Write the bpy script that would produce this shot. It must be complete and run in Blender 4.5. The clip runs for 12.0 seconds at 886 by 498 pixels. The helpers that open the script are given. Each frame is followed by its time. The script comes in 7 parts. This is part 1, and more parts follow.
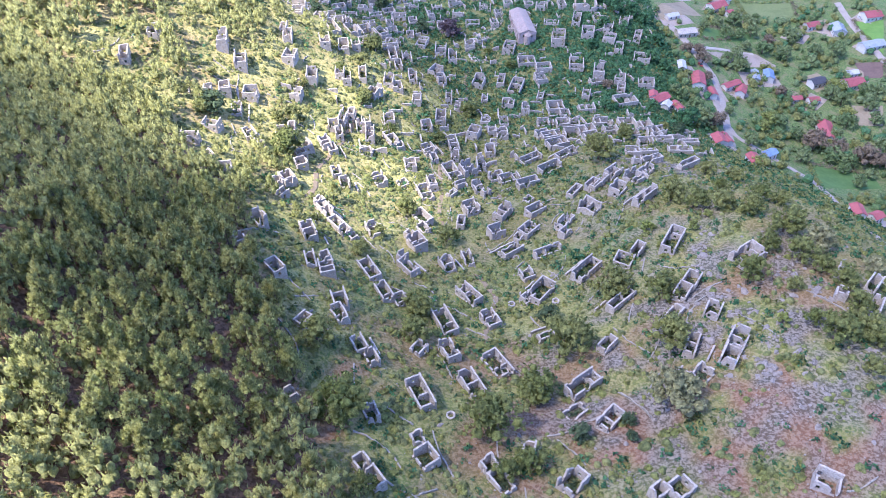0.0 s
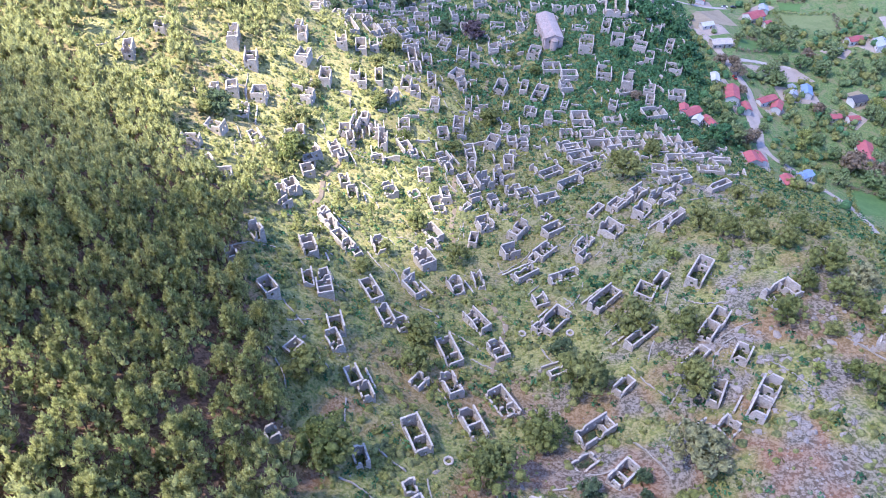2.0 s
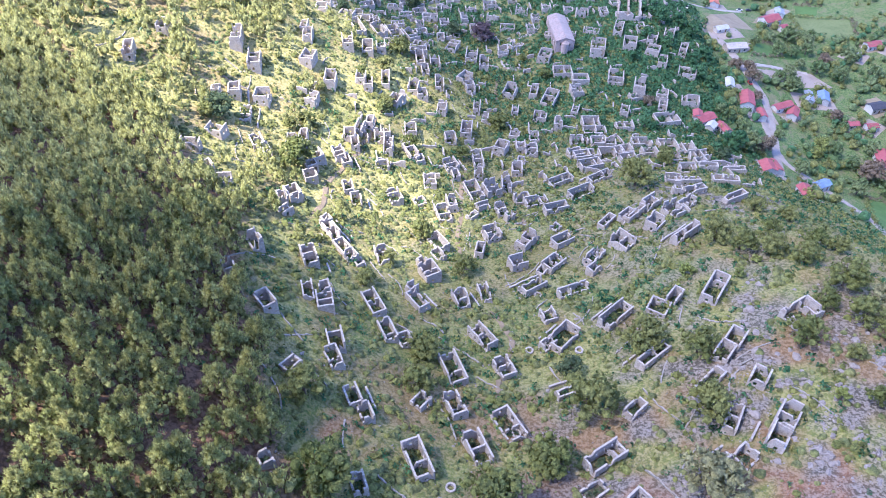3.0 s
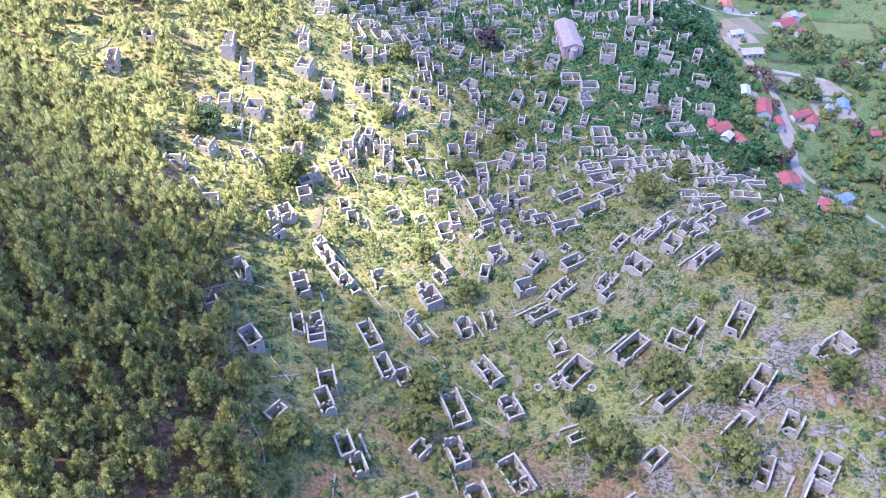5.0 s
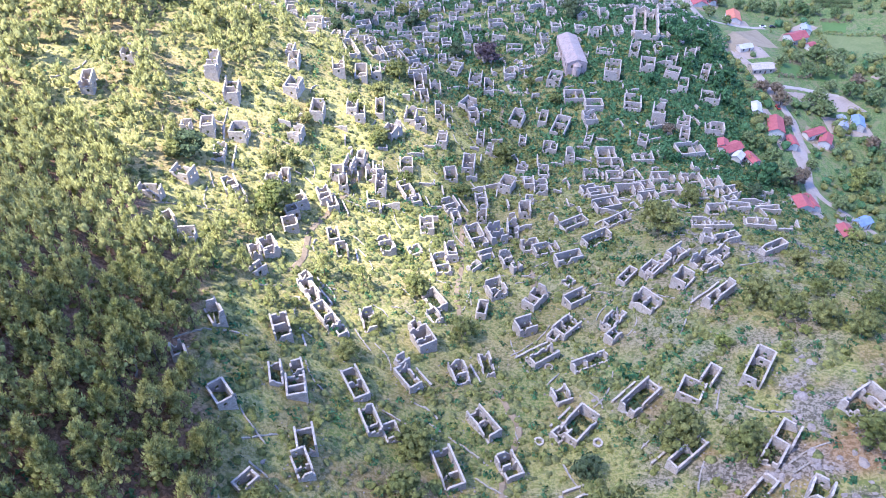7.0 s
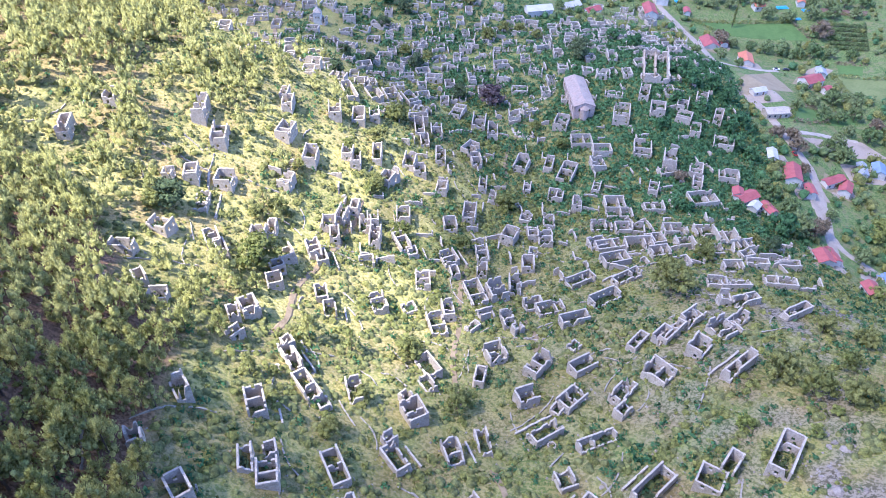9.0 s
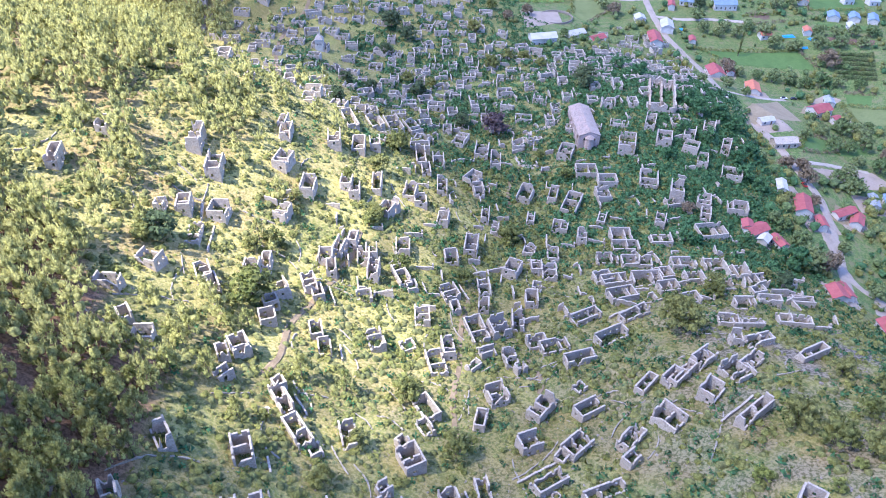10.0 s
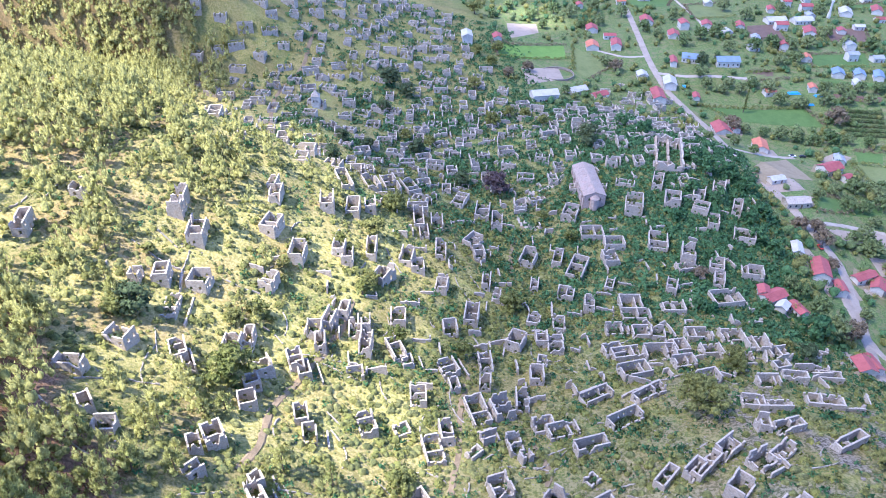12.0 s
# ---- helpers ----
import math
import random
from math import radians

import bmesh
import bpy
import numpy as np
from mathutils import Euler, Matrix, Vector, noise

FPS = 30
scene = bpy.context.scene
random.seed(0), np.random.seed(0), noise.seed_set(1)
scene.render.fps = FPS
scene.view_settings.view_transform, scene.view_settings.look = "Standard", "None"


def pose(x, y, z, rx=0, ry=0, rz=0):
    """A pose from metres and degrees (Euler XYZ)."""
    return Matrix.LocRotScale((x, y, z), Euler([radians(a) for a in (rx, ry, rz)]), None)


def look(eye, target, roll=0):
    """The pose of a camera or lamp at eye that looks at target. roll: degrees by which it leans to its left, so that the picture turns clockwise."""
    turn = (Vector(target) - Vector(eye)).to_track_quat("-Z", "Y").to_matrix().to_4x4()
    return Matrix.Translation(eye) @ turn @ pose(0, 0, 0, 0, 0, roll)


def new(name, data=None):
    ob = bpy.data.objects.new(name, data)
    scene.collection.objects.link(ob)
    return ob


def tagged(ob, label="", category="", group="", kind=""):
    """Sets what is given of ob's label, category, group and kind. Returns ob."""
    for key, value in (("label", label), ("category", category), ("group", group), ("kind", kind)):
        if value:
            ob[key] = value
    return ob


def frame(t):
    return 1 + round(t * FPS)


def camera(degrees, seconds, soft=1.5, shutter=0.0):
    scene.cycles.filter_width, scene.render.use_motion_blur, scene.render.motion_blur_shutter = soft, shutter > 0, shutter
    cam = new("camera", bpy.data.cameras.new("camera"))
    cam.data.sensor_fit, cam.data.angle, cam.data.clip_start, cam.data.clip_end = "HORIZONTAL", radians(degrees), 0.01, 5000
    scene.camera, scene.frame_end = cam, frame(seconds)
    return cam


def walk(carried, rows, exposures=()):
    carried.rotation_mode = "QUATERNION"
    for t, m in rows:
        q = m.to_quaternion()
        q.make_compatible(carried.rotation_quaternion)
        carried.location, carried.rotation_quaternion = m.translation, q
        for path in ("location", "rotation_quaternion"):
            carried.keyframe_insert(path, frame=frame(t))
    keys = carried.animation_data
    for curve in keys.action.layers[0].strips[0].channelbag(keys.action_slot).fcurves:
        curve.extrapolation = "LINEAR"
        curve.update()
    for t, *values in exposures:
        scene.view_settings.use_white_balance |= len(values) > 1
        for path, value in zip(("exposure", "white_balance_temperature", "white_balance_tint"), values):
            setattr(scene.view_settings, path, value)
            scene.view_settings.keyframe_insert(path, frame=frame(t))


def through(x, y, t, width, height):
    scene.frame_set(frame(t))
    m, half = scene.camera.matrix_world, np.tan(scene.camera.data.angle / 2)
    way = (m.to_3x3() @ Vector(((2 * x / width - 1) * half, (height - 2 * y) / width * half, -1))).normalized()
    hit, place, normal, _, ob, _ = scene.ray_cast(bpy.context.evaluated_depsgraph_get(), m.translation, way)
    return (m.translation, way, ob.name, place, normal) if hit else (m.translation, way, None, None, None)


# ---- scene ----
FOV = 62.6
cam = camera(FOV, 12.0, 0.9)
EYE, TILT = 235.0, -44.0
ROWS = [
    (0.0, 0.00, 0.00, 0.00, 0.00, 0.00, 0.00),
    (0.5, 1.16, 4.06, 1.96, 0.36, -0.08, -0.70),
    (1.0, 2.12, 8.10, 3.88, 0.76, -0.16, -1.33),
    (1.5, 2.85, 12.24, 5.88, 1.18, -0.20, -1.91),
    (2.0, 3.29, 16.25, 7.81, 1.56, -0.26, -2.40),
    (2.5, 3.44, 20.36, 9.76, 1.93, -0.30, -2.83),
    (3.0, 3.45, 24.29, 11.68, 2.13, -0.36, -3.06),
    (3.5, 3.36, 28.24, 13.59, 2.27, -0.42, -3.18),
    (4.0, 3.24, 32.22, 15.52, 2.37, -0.45, -3.20),
    (4.5, 3.17, 36.24, 17.49, 2.44, -0.45, -3.18),
    (5.0, 3.24, 40.29, 19.54, 2.50, -0.39, -3.12),
    (5.5, 3.53, 44.39, 21.68, 2.56, -0.26, -3.07),
    (6.0, 3.93, 48.33, 23.68, 2.61, -0.12, -3.03),
    (6.5, 4.47, 52.34, 25.65, 2.70, 0.04, -3.01),
    (7.0, 5.08, 56.46, 27.67, 2.81, 0.27, -3.05),
    (7.5, 5.73, 60.66, 29.72, 2.93, 0.63, -3.14),
    (8.0, 6.36, 64.91, 31.82, 3.08, 1.15, -3.28),
    (8.5, 6.92, 69.17, 33.94, 3.24, 1.87, -3.46),
    (9.0, 7.35, 73.43, 36.10, 3.41, 2.83, -3.67),
    (9.5, 7.57, 77.58, 38.00, 3.56, 3.73, -3.88),
    (10.0, 7.63, 81.74, 40.02, 3.67, 4.70, -4.03),
    (10.5, 7.56, 85.80, 41.95, 3.69, 5.61, -4.09),
    (11.0, 7.34, 89.84, 43.89, 3.70, 6.53, -4.13),
    (11.5, 7.06, 94.02, 45.97, 3.71, 7.54, -4.14),
    (12.0, 6.75, 98.20, 48.11, 3.70, 8.70, -4.09),
]
walk(cam, [(t, pose(0, 0, EYE, TILT, 0, 0) @ pose(x, y, z, 90 + pitch, roll, yaw)) for t, x, y, z, yaw, pitch, roll in ROWS],
     exposures=[(0.0, 1.66, 4650, 30), (6.0, 1.84, 4650, 30), (12.0, 1.68, 4720, 27)])

# ---- world and sun ----
SUN_AZ, SUN_EL = radians(-110), radians(58)   # from the north (+y) towards east
sun_dir = Vector((math.sin(SUN_AZ) * math.cos(SUN_EL), math.cos(SUN_AZ) * math.cos(SUN_EL), math.sin(SUN_EL)))
world = bpy.data.worlds.new("sky")
scene.world = world
world.use_nodes = True
wn = world.node_tree
sky = wn.nodes.new("ShaderNodeTexSky")
sky.sky_type, sky.sun_disc = "NISHITA", False
sky.sun_elevation, sky.sun_rotation = SUN_EL, SUN_AZ
sky.air_density, sky.dust_density = 1.0, 1.5
wn.links.new(sky.outputs[0], wn.nodes["Background"].inputs[0])
wn.nodes["Background"].inputs[1].default_value = 0.125
sun = new("sun", bpy.data.lights.new("sun", "SUN"))
sun.data.energy, sun.data.angle, sun.data.color = 5.0, radians(0.6), (1.0, 0.83, 0.50)
sun.matrix_basis = look(sun_dir * 500, (0, 0, 0))


# ---- materials ----
def material(name, rough=0.9):
    m = bpy.data.materials.new(name)
    m.use_nodes = True
    nt = m.node_tree
    b = nt.nodes["Principled BSDF"]
    b.inputs["Roughness"].default_value = rough
    b.inputs["Specular IOR Level"].default_value = 0.25
    return m, nt, b


def node(nt, kind, **sets):
    n = nt.nodes.new(kind)
    for k, v in sets.items():
        n.inputs[k.replace("_", " ")].default_value = v
    return n


def noise_tex(nt, scale, detail=4.0, rough=0.6, coord=None):
    n = node(nt, "ShaderNodeTexNoise", Scale=scale, Detail=detail, Roughness=rough)
    if coord is None:
        coord = nt.nodes.new("ShaderNodeNewGeometry").outputs["Position"]
    nt.links.new(coord, n.inputs["Vector"])
    return n.outputs["Fac"]


def ramp(nt, fac, stops):
    r = nt.nodes.new("ShaderNodeValToRGB")
    el = r.color_ramp.elements
    while len(el) < len(stops):
        el.new(0.5)
    for e, (p, c) in zip(el, stops):
        e.position, e.color = p, (*c, 1) if len(c) == 3 else c
    nt.links.new(fac, r.inputs[0])
    return r.outputs[0]


def mix(nt, fac, a, b, mode="MIX"):
    n = nt.nodes.new("ShaderNodeMix")
    n.data_type, n.blend_type = "RGBA", mode
    for sock, v in ((n.inputs[0], fac), (n.inputs[6], a), (n.inputs[7], b)):
        if isinstance(v, (int, float)):
            sock.default_value = v
        elif isinstance(v, tuple):
            sock.default_value = (*v, 1)
        else:
            nt.links.new(v, sock)
    return n.outputs[2]


def bump(nt, bsdf, height, strength, dist):
    n = nt.nodes.new("ShaderNodeBump")
    n.inputs["Strength"].default_value, n.inputs["Distance"].default_value = strength, dist
    nt.links.new(height, n.inputs["Height"])
    nt.links.new(n.outputs[0], bsdf.inputs["Normal"])


def attribute(nt, name):
    n = nt.nodes.new("ShaderNodeAttribute")
    n.attribute_name = name
    return n.outputs["Fac"]


def mat_ground():
    m, nt, b = material("hillside", 0.95)
    fine, mid, big = noise_tex(nt, 1.1, 6, 0.75), noise_tex(nt, 0.22, 5, 0.65), noise_tex(nt, 0.035, 4, 0.6)
    speck = noise_tex(nt, 2.3, 3, 0.6)
    dry = ramp(nt, fine, [(0.46, (0, 0, 0)), (0.54, (1, 1, 1))])
    dots = ramp(nt, speck, [(0.58, (0, 0, 0)), (0.66, (0.6, 0.6, 0.6))])
    grass = mix(nt, ramp(nt, mid, [(0.4, (0, 0, 0)), (0.6, (1, 1, 1))]), (0.045, 0.082, 0.014), (0.14, 0.15, 0.036))
    grass = mix(nt, ramp(nt, big, [(0.4, (0, 0, 0)), (0.62, (0.7, 0.7, 0.7))]), grass, (0.085, 0.136, 0.022))
    grass = mix(nt, dry, grass, (0.215, 0.195, 0.062))
    # dry grass, paler and yellower to carry sunlight in its colour
    grass = mix(nt, attribute(nt, "sunlit_straw"), grass, mix(nt, dry, (0.31, 0.285, 0.07), (0.50, 0.43, 0.145)))
    lush = mix(nt, dry, (0.075, 0.13, 0.035), (0.17, 0.225, 0.07))
    lush = mix(nt, ramp(nt, mid, [(0.5, (0, 0, 0)), (0.62, (0.75, 0.75, 0.75))]), lush, (0.215, 0.185, 0.10))
    c = mix(nt, attribute(nt, "lush"), grass, lush)
    soil = mix(nt, dry, (0.18, 0.09, 0.043), (0.29, 0.18, 0.105))
    c = mix(nt, attribute(nt, "bare"), c, soil)
    stone = mix(nt, dry, (0.085, 0.072, 0.05), (0.27, 0.23, 0.18))
    c = mix(nt, attribute(nt, "rocky"), c, stone)
    c = mix(nt, dots, c, mix(nt, mid, (0.03, 0.045, 0.015), (0.27, 0.25, 0.22)))
    c = mix(nt, attribute(nt, "litter"), c, mix(nt, dry, (0.14, 0.085, 0.05), (0.29, 0.175, 0.105)))
    nt.links.new(c, b.inputs["Base Color"])
    bump(nt, b, fine, 0.7, 0.6)
    return m


def mat_stone(name, dark, light, warm):
    m, nt, b = material(name, 0.92)
    info = nt.nodes.new("ShaderNodeObjectInfo").outputs["Random"]
    fine, mid, stain = noise_tex(nt, 2.4, 5, 0.8), noise_tex(nt, 0.5, 4, 0.6), noise_tex(nt, 0.9, 5, 0.7)
    c = mix(nt, ramp(nt, fine, [(0.36, (0, 0, 0)), (0.62, (1, 1, 1))]), dark, light)
    c = mix(nt, ramp(nt, mid, [(0.48, (0, 0, 0)), (0.68, (0.75, 0.75, 0.75))]), c, warm)
    c = mix(nt, ramp(nt, stain, [(0.52, (0, 0, 0)), (0.68, (0.55, 0.55, 0.55))]), c, tuple(0.45 * v for v in dark))
    c = mix(nt, ramp(nt, info, [(0.0, (0.0,) * 3), (1.0, (0.5,) * 3)]), c, (0.36, 0.31, 0.265))
    nt.links.new(c, b.inputs["Base Color"])
    bump(nt, b, fine, 0.9, 0.2)
    return m


def mat_leaf(name, dark, light, tip, through=0.3):
    m, nt, b = material(name, 0.75)
    isl = nt.nodes.new("ShaderNodeNewGeometry").outputs["Random Per Island"]
    info = nt.nodes.new("ShaderNodeObjectInfo").outputs["Random"]
    c = mix(nt, ramp(nt, isl, [(0.0, (0.22,) * 3), (1.0, (0.78,) * 3)]), dark, light)
    c = mix(nt, ramp(nt, info, [(0.1, (0, 0, 0)), (0.95, (0.7, 0.7, 0.7))]), c, tip)
    c = mix(nt, ramp(nt, noise_tex(nt, 0.06, 3), [(0.4, (0, 0, 0)), (0.65, (0.6, 0.6, 0.6))]), c, tip)
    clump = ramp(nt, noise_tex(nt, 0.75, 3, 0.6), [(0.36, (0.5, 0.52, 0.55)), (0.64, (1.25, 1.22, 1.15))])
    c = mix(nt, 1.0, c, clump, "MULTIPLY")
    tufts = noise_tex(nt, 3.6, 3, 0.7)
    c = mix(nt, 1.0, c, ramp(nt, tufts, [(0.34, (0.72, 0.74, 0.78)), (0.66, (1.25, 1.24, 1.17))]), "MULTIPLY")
    bump(nt, b, tufts, 0.9, 0.4)
    nt.links.new(c, b.inputs["Base Color"])
    t = nt.nodes.new("ShaderNodeBsdfTranslucent")
    nt.links.new(c, t.inputs[0])
    mx = nt.nodes.new("ShaderNodeMixShader")
    mx.inputs[0].default_value = through
    nt.links.new(b.outputs[0], mx.inputs[1])
    nt.links.new(t.outputs[0], mx.inputs[2])
    nt.links.new(mx.outputs[0], nt.nodes["Material Output"].inputs[0])
    return m


def mat_plain(name, a, b_col, scale=1.0, rough=0.85, relief=0.3):
    m, nt, b = material(name, rough)
    f, g = noise_tex(nt, scale * 3, 5, 0.7), noise_tex(nt, scale * 0.4, 3)
    c = mix(nt, ramp(nt, f, [(0.3, (0, 0, 0)), (0.7, (1, 1, 1))]), a, b_col)
    c = mix(nt, ramp(nt, g, [(0.45, (0, 0, 0)), (0.7, (0.5, 0.5, 0.5))]), c, tuple(0.7 * q for q in a))
    nt.links.new(c, b.inputs["Base Color"])
    if relief:
        bump(nt, b, f, relief, 0.06)
    return m


GROUND = mat_ground()
STONE = mat_stone("weathered_limestone_masonry", (0.26, 0.225, 0.185), (0.60, 0.535, 0.45), (0.54, 0.44, 0.34))
RUBBLE = mat_stone("loose_limestone", (0.11, 0.093, 0.075), (0.33, 0.285, 0.235), (0.29, 0.235, 0.18))
PALE_STONE = mat_stone("pale_dry_stone", (0.15, 0.135, 0.11), (0.42, 0.38, 0.31), (0.37, 0.31, 0.23))
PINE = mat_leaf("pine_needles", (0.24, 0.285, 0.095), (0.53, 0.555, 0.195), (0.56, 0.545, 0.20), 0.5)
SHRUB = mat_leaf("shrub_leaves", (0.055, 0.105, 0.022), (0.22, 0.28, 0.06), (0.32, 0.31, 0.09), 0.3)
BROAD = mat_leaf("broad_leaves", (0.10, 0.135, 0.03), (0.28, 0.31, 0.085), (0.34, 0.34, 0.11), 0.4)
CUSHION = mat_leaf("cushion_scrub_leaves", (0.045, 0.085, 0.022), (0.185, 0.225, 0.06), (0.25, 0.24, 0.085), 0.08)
BARK = mat_plain("bark", (0.10, 0.075, 0.055), (0.17, 0.13, 0.10), 2.0)

# ---- ground ----
HILLS = np.array([
    (2, 8.5, 13.5, 17, 26.4, 26.8, 14.8, 10.1, 5.1),
    (4.9, 11.6, 6.6, 5.4, 6.3, 25.1, 14.4, 9, 4.4),
    (7.3, 7.7, 11.2, 33, -12.9, 28.9, 15.6, -4.8, -1.9),
    (4.8, -5.7, -14.3, -1.4, -4.2, 34.3, 1.6, -2.9, 1.2),
    (-0.4, -4.8, 16.7, 13.3, 1.2, 7.1, -15.9, 6.2, 0.5),
    (-4.1, -14.7, 12.5, 15.2, -20.9, 13.3, -10.9, -2.3, 0.4),
    (1.7, -10.4, -10.8, -5, 4.3, 31.3, -2.8, -1, 4.9),
    (4.8, 2.6, 3.2, 6.1, 0.1, -7.9, -14.4, -0.1, 4.1),
    (1.4, 2.8, 8.2, 6.3, -3.3, 3.4, 2.2, 0.1, 1.1),
    (0.1, 1.7, 8.1, 6.2, -4.7, 2.7, 2.6, -2.7, -1.1),
])


def ground(x, y):
    """Height of the hillside in metres, for numbers or arrays."""
    x, y = np.asarray(x, float), np.asarray(y, float)
    z = 60 * (1 + np.tanh((-x - 100 - (y - 220) * 0.22) / 94))
    across = np.exp(-((x[..., None] + 286 - 77 * np.arange(9)) ** 2) / (2 * 68**2))
    along = np.exp(-((y[..., None] - 77 * np.arange(10)) ** 2) / (2 * 68**2))
    z = z + ((along @ HILLS) * across).sum(-1)
    bank = 3 + 26 * np.clip((146 - x) / 28, 0, 1)   # the slope ends at the road
    return z - np.clip((y - 395) / 25, 0, 1) * np.clip((550 - y) / 30, 0, 1) * np.maximum(z - bank, 0)


GRAIN = np.random.RandomState(3).rand(256, 256)


def grain(x, y, size, octaves=4):
    """Smooth value noise from 0 to 1 with bumps about size metres wide."""
    x, y = np.asarray(x, float) / size, np.asarray(y, float) / size
    total, amp, norm = 0.0, 1.0, 0.0
    for _ in range(octaves):
        i, j = np.floor(x).astype(int), np.floor(y).astype(int)
        u, v = x - i, y - j
        u, v = u * u * (3 - 2 * u), v * v * (3 - 2 * v)
        g = lambda a, b: GRAIN[a % 256, b % 256]
        total = total + amp * ((g(i, j) * (1 - u) + g(i + 1, j) * u) * (1 - v) + (g(i, j + 1) * (1 - u) + g(i + 1, j + 1) * u) * v)
        norm += amp
        x, y, amp = x * 2.03 + 17.1, y * 2.03 + 5.7, amp * 0.5
    return total / norm


def smooth(a, b, v):
    u = np.clip((np.asarray(v, float) - a) / (b - a), 0, 1)
    return u * u * (3 - 2 * u)


def bell(x, y, cx, cy, rx, ry):
    return np.exp(-(((x - cx) / rx) ** 2 + ((y - cy) / ry) ** 2))


def valley(x, y):
    return 1 - smooth(3, 14, ground(x, y))


def rockiness(x, y):
    w = bell(x, y, 88, 135, 42, 55) + 0.9 * bell(x, y, 45, 115, 22, 30) + 0.8 * bell(x, y, 105, 250, 35, 30) + 0.35 * bell(x, y, 60, 230, 60, 40)
    return np.clip(w * 1.2 * smooth(0.42, 0.62, grain(x, y, 7, 4)) + 0.25 * smooth(0.66, 0.8, grain(x + 50, y, 5, 3)), 0, 1) * (1 - valley(x, y))


def bareness(x, y):
    w = 0.6 * bell(x, y, 92, 140, 45, 60) + bell(x, y, -32, 92, 14, 30) + 1.5 * bell(x, y, 78, 82, 42, 24) + 0.5 * bell(x, y, 25, 95, 25, 25) + 0.45 * bell(x, y, 15, 130, 45, 40) + 0.25 * bell(x, y, -120, 250, 60, 60) + 0.22
    return np.clip(w * smooth(0.44, 0.62, grain(x + 200, y - 40, 11, 5)), 0, 1) * (1 - valley(x, y))


def lushness(x, y):
    w = 0.9 * bell(x, y, 110, 385, 45, 70) + 0.6 * bell(x, y, 0, 450, 140, 70) + 0.5 * bell(x, y, 55, 190, 20, 20) + 0.9 * valley(x, y)
    return np.clip(w * (0.4 + 0.9 * grain(x - 90, y + 300, 22, 4)), 0, 1)


def sunlit_strawness(x, y):
    # Dry grass weighted to the sunlit slope; part of the sunlight is painted in.
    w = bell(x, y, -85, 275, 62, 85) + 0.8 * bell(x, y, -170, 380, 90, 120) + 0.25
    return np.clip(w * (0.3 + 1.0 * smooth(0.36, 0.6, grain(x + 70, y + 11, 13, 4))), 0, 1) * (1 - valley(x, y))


def wood_density(x, y):
    """How thick the pine wood stands: 1 left of its edge, a few trees on the open slope."""
    edge = np.interp(y, (0, 40, 72, 83, 93, 101, 116, 130, 142, 149, 158, 168, 189, 200, 207, 220, 231, 240, 252, 265, 284, 295, 304, 326, 349, 391, 430, 466, 510, 548, 650, 800), (10, -4, -18, -24, -29, -33, -37, -40, -46, -53, -58, -60, -66, -72, -86, -95, -104, -114, -128, -150, -148, -135, -124, -122, -118, -138, -160, -165, -178, -188, -230, -280))
    soft = np.where(y > 455, 9.0, 1.0)   # the wood thins out on the far bank
    d = smooth(-1.5 * soft, 3 * soft, edge - x + (grain(x, y, 14, 2) - 0.5) * 10 * np.sqrt(soft))
    thin = np.where(y > 245, np.where(y > 300, 0.5, 0.42), 1.0)
    return d * thin + (0.085 * ((x < -60) & (y > 190) & (y < 360)) + 0.12 * smooth(0.45, 0.6, grain(x, y, 24, 2)) * ((x < -85) & (y > 255))) * (1 - d)


def sheet(name, xs, ys, z):
    nx, ny = len(xs), len(ys)
    X, Y = np.meshgrid(xs, ys)
    co = np.stack([X.ravel(), Y.ravel(), z.ravel()], 1).astype(np.float32)
    k = np.arange((ny - 1) * nx).reshape(ny - 1, nx)[:, :-1].ravel()
    quads = np.stack([k, k + 1, k + 1 + nx, k + nx], 1)
    return mesh_of(name, co, quads), X.ravel(), Y.ravel()


def mesh_of(name, co, faces, smooth_shade=True):
    """A mesh from arrays of places and of faces, all with as many corners."""
    me = bpy.data.meshes.new(name)
    n = faces.shape[1]
    me.vertices.add(len(co))
    me.vertices.foreach_set("co", np.ascontiguousarray(co, np.float32).ravel())
    me.loops.add(faces.size)
    me.loops.foreach_set("vertex_index", faces.astype(np.int32).ravel())
    me.polygons.add(len(faces))
    me.polygons.foreach_set("loop_start", np.arange(0, faces.size, n, dtype=np.int32))
    me.polygons.foreach_set("use_smooth", np.full(len(faces), smooth_shade))
    me.update(calc_edges=True)
    return me


far_out = np.array([-4500, -2600, -1500, -900, -600, -450])
xs = np.concatenate([far_out, np.arange(-380, 460, 3.5), [520, 700, 1000, 1700, 2800, 4500]])
ys = np.concatenate([[-4500, -2500, -1200, -600, -300, -150], np.arange(-60, 880, 3.5), [960, 1150, 1500, 2200, 3200, 4800]])
GXX, GYY = np.meshgrid(xs, ys)
rough_z = (grain(GXX, GYY, 9, 4) - 0.5) * 2.2 * (1 - valley(GXX, GYY))
ground_mesh, gx, gy = sheet("ground", xs, ys, ground(GXX, GYY) + rough_z)
for key, fn in (("rocky", rockiness), ("bare", bareness), ("lush", lushness), ("sunlit_straw", sunlit_strawness), ("litter", wood_density)):
    ground_mesh.attributes.new(key, "FLOAT", "POINT").data.foreach_set("value", fn(gx, gy).astype(np.float32))
ground_mesh.materials.append(GROUND)
tagged(new("ground", ground_mesh), "steep hillside of dry grass, scrub, red earth and limestone", "ground", kind="structure")


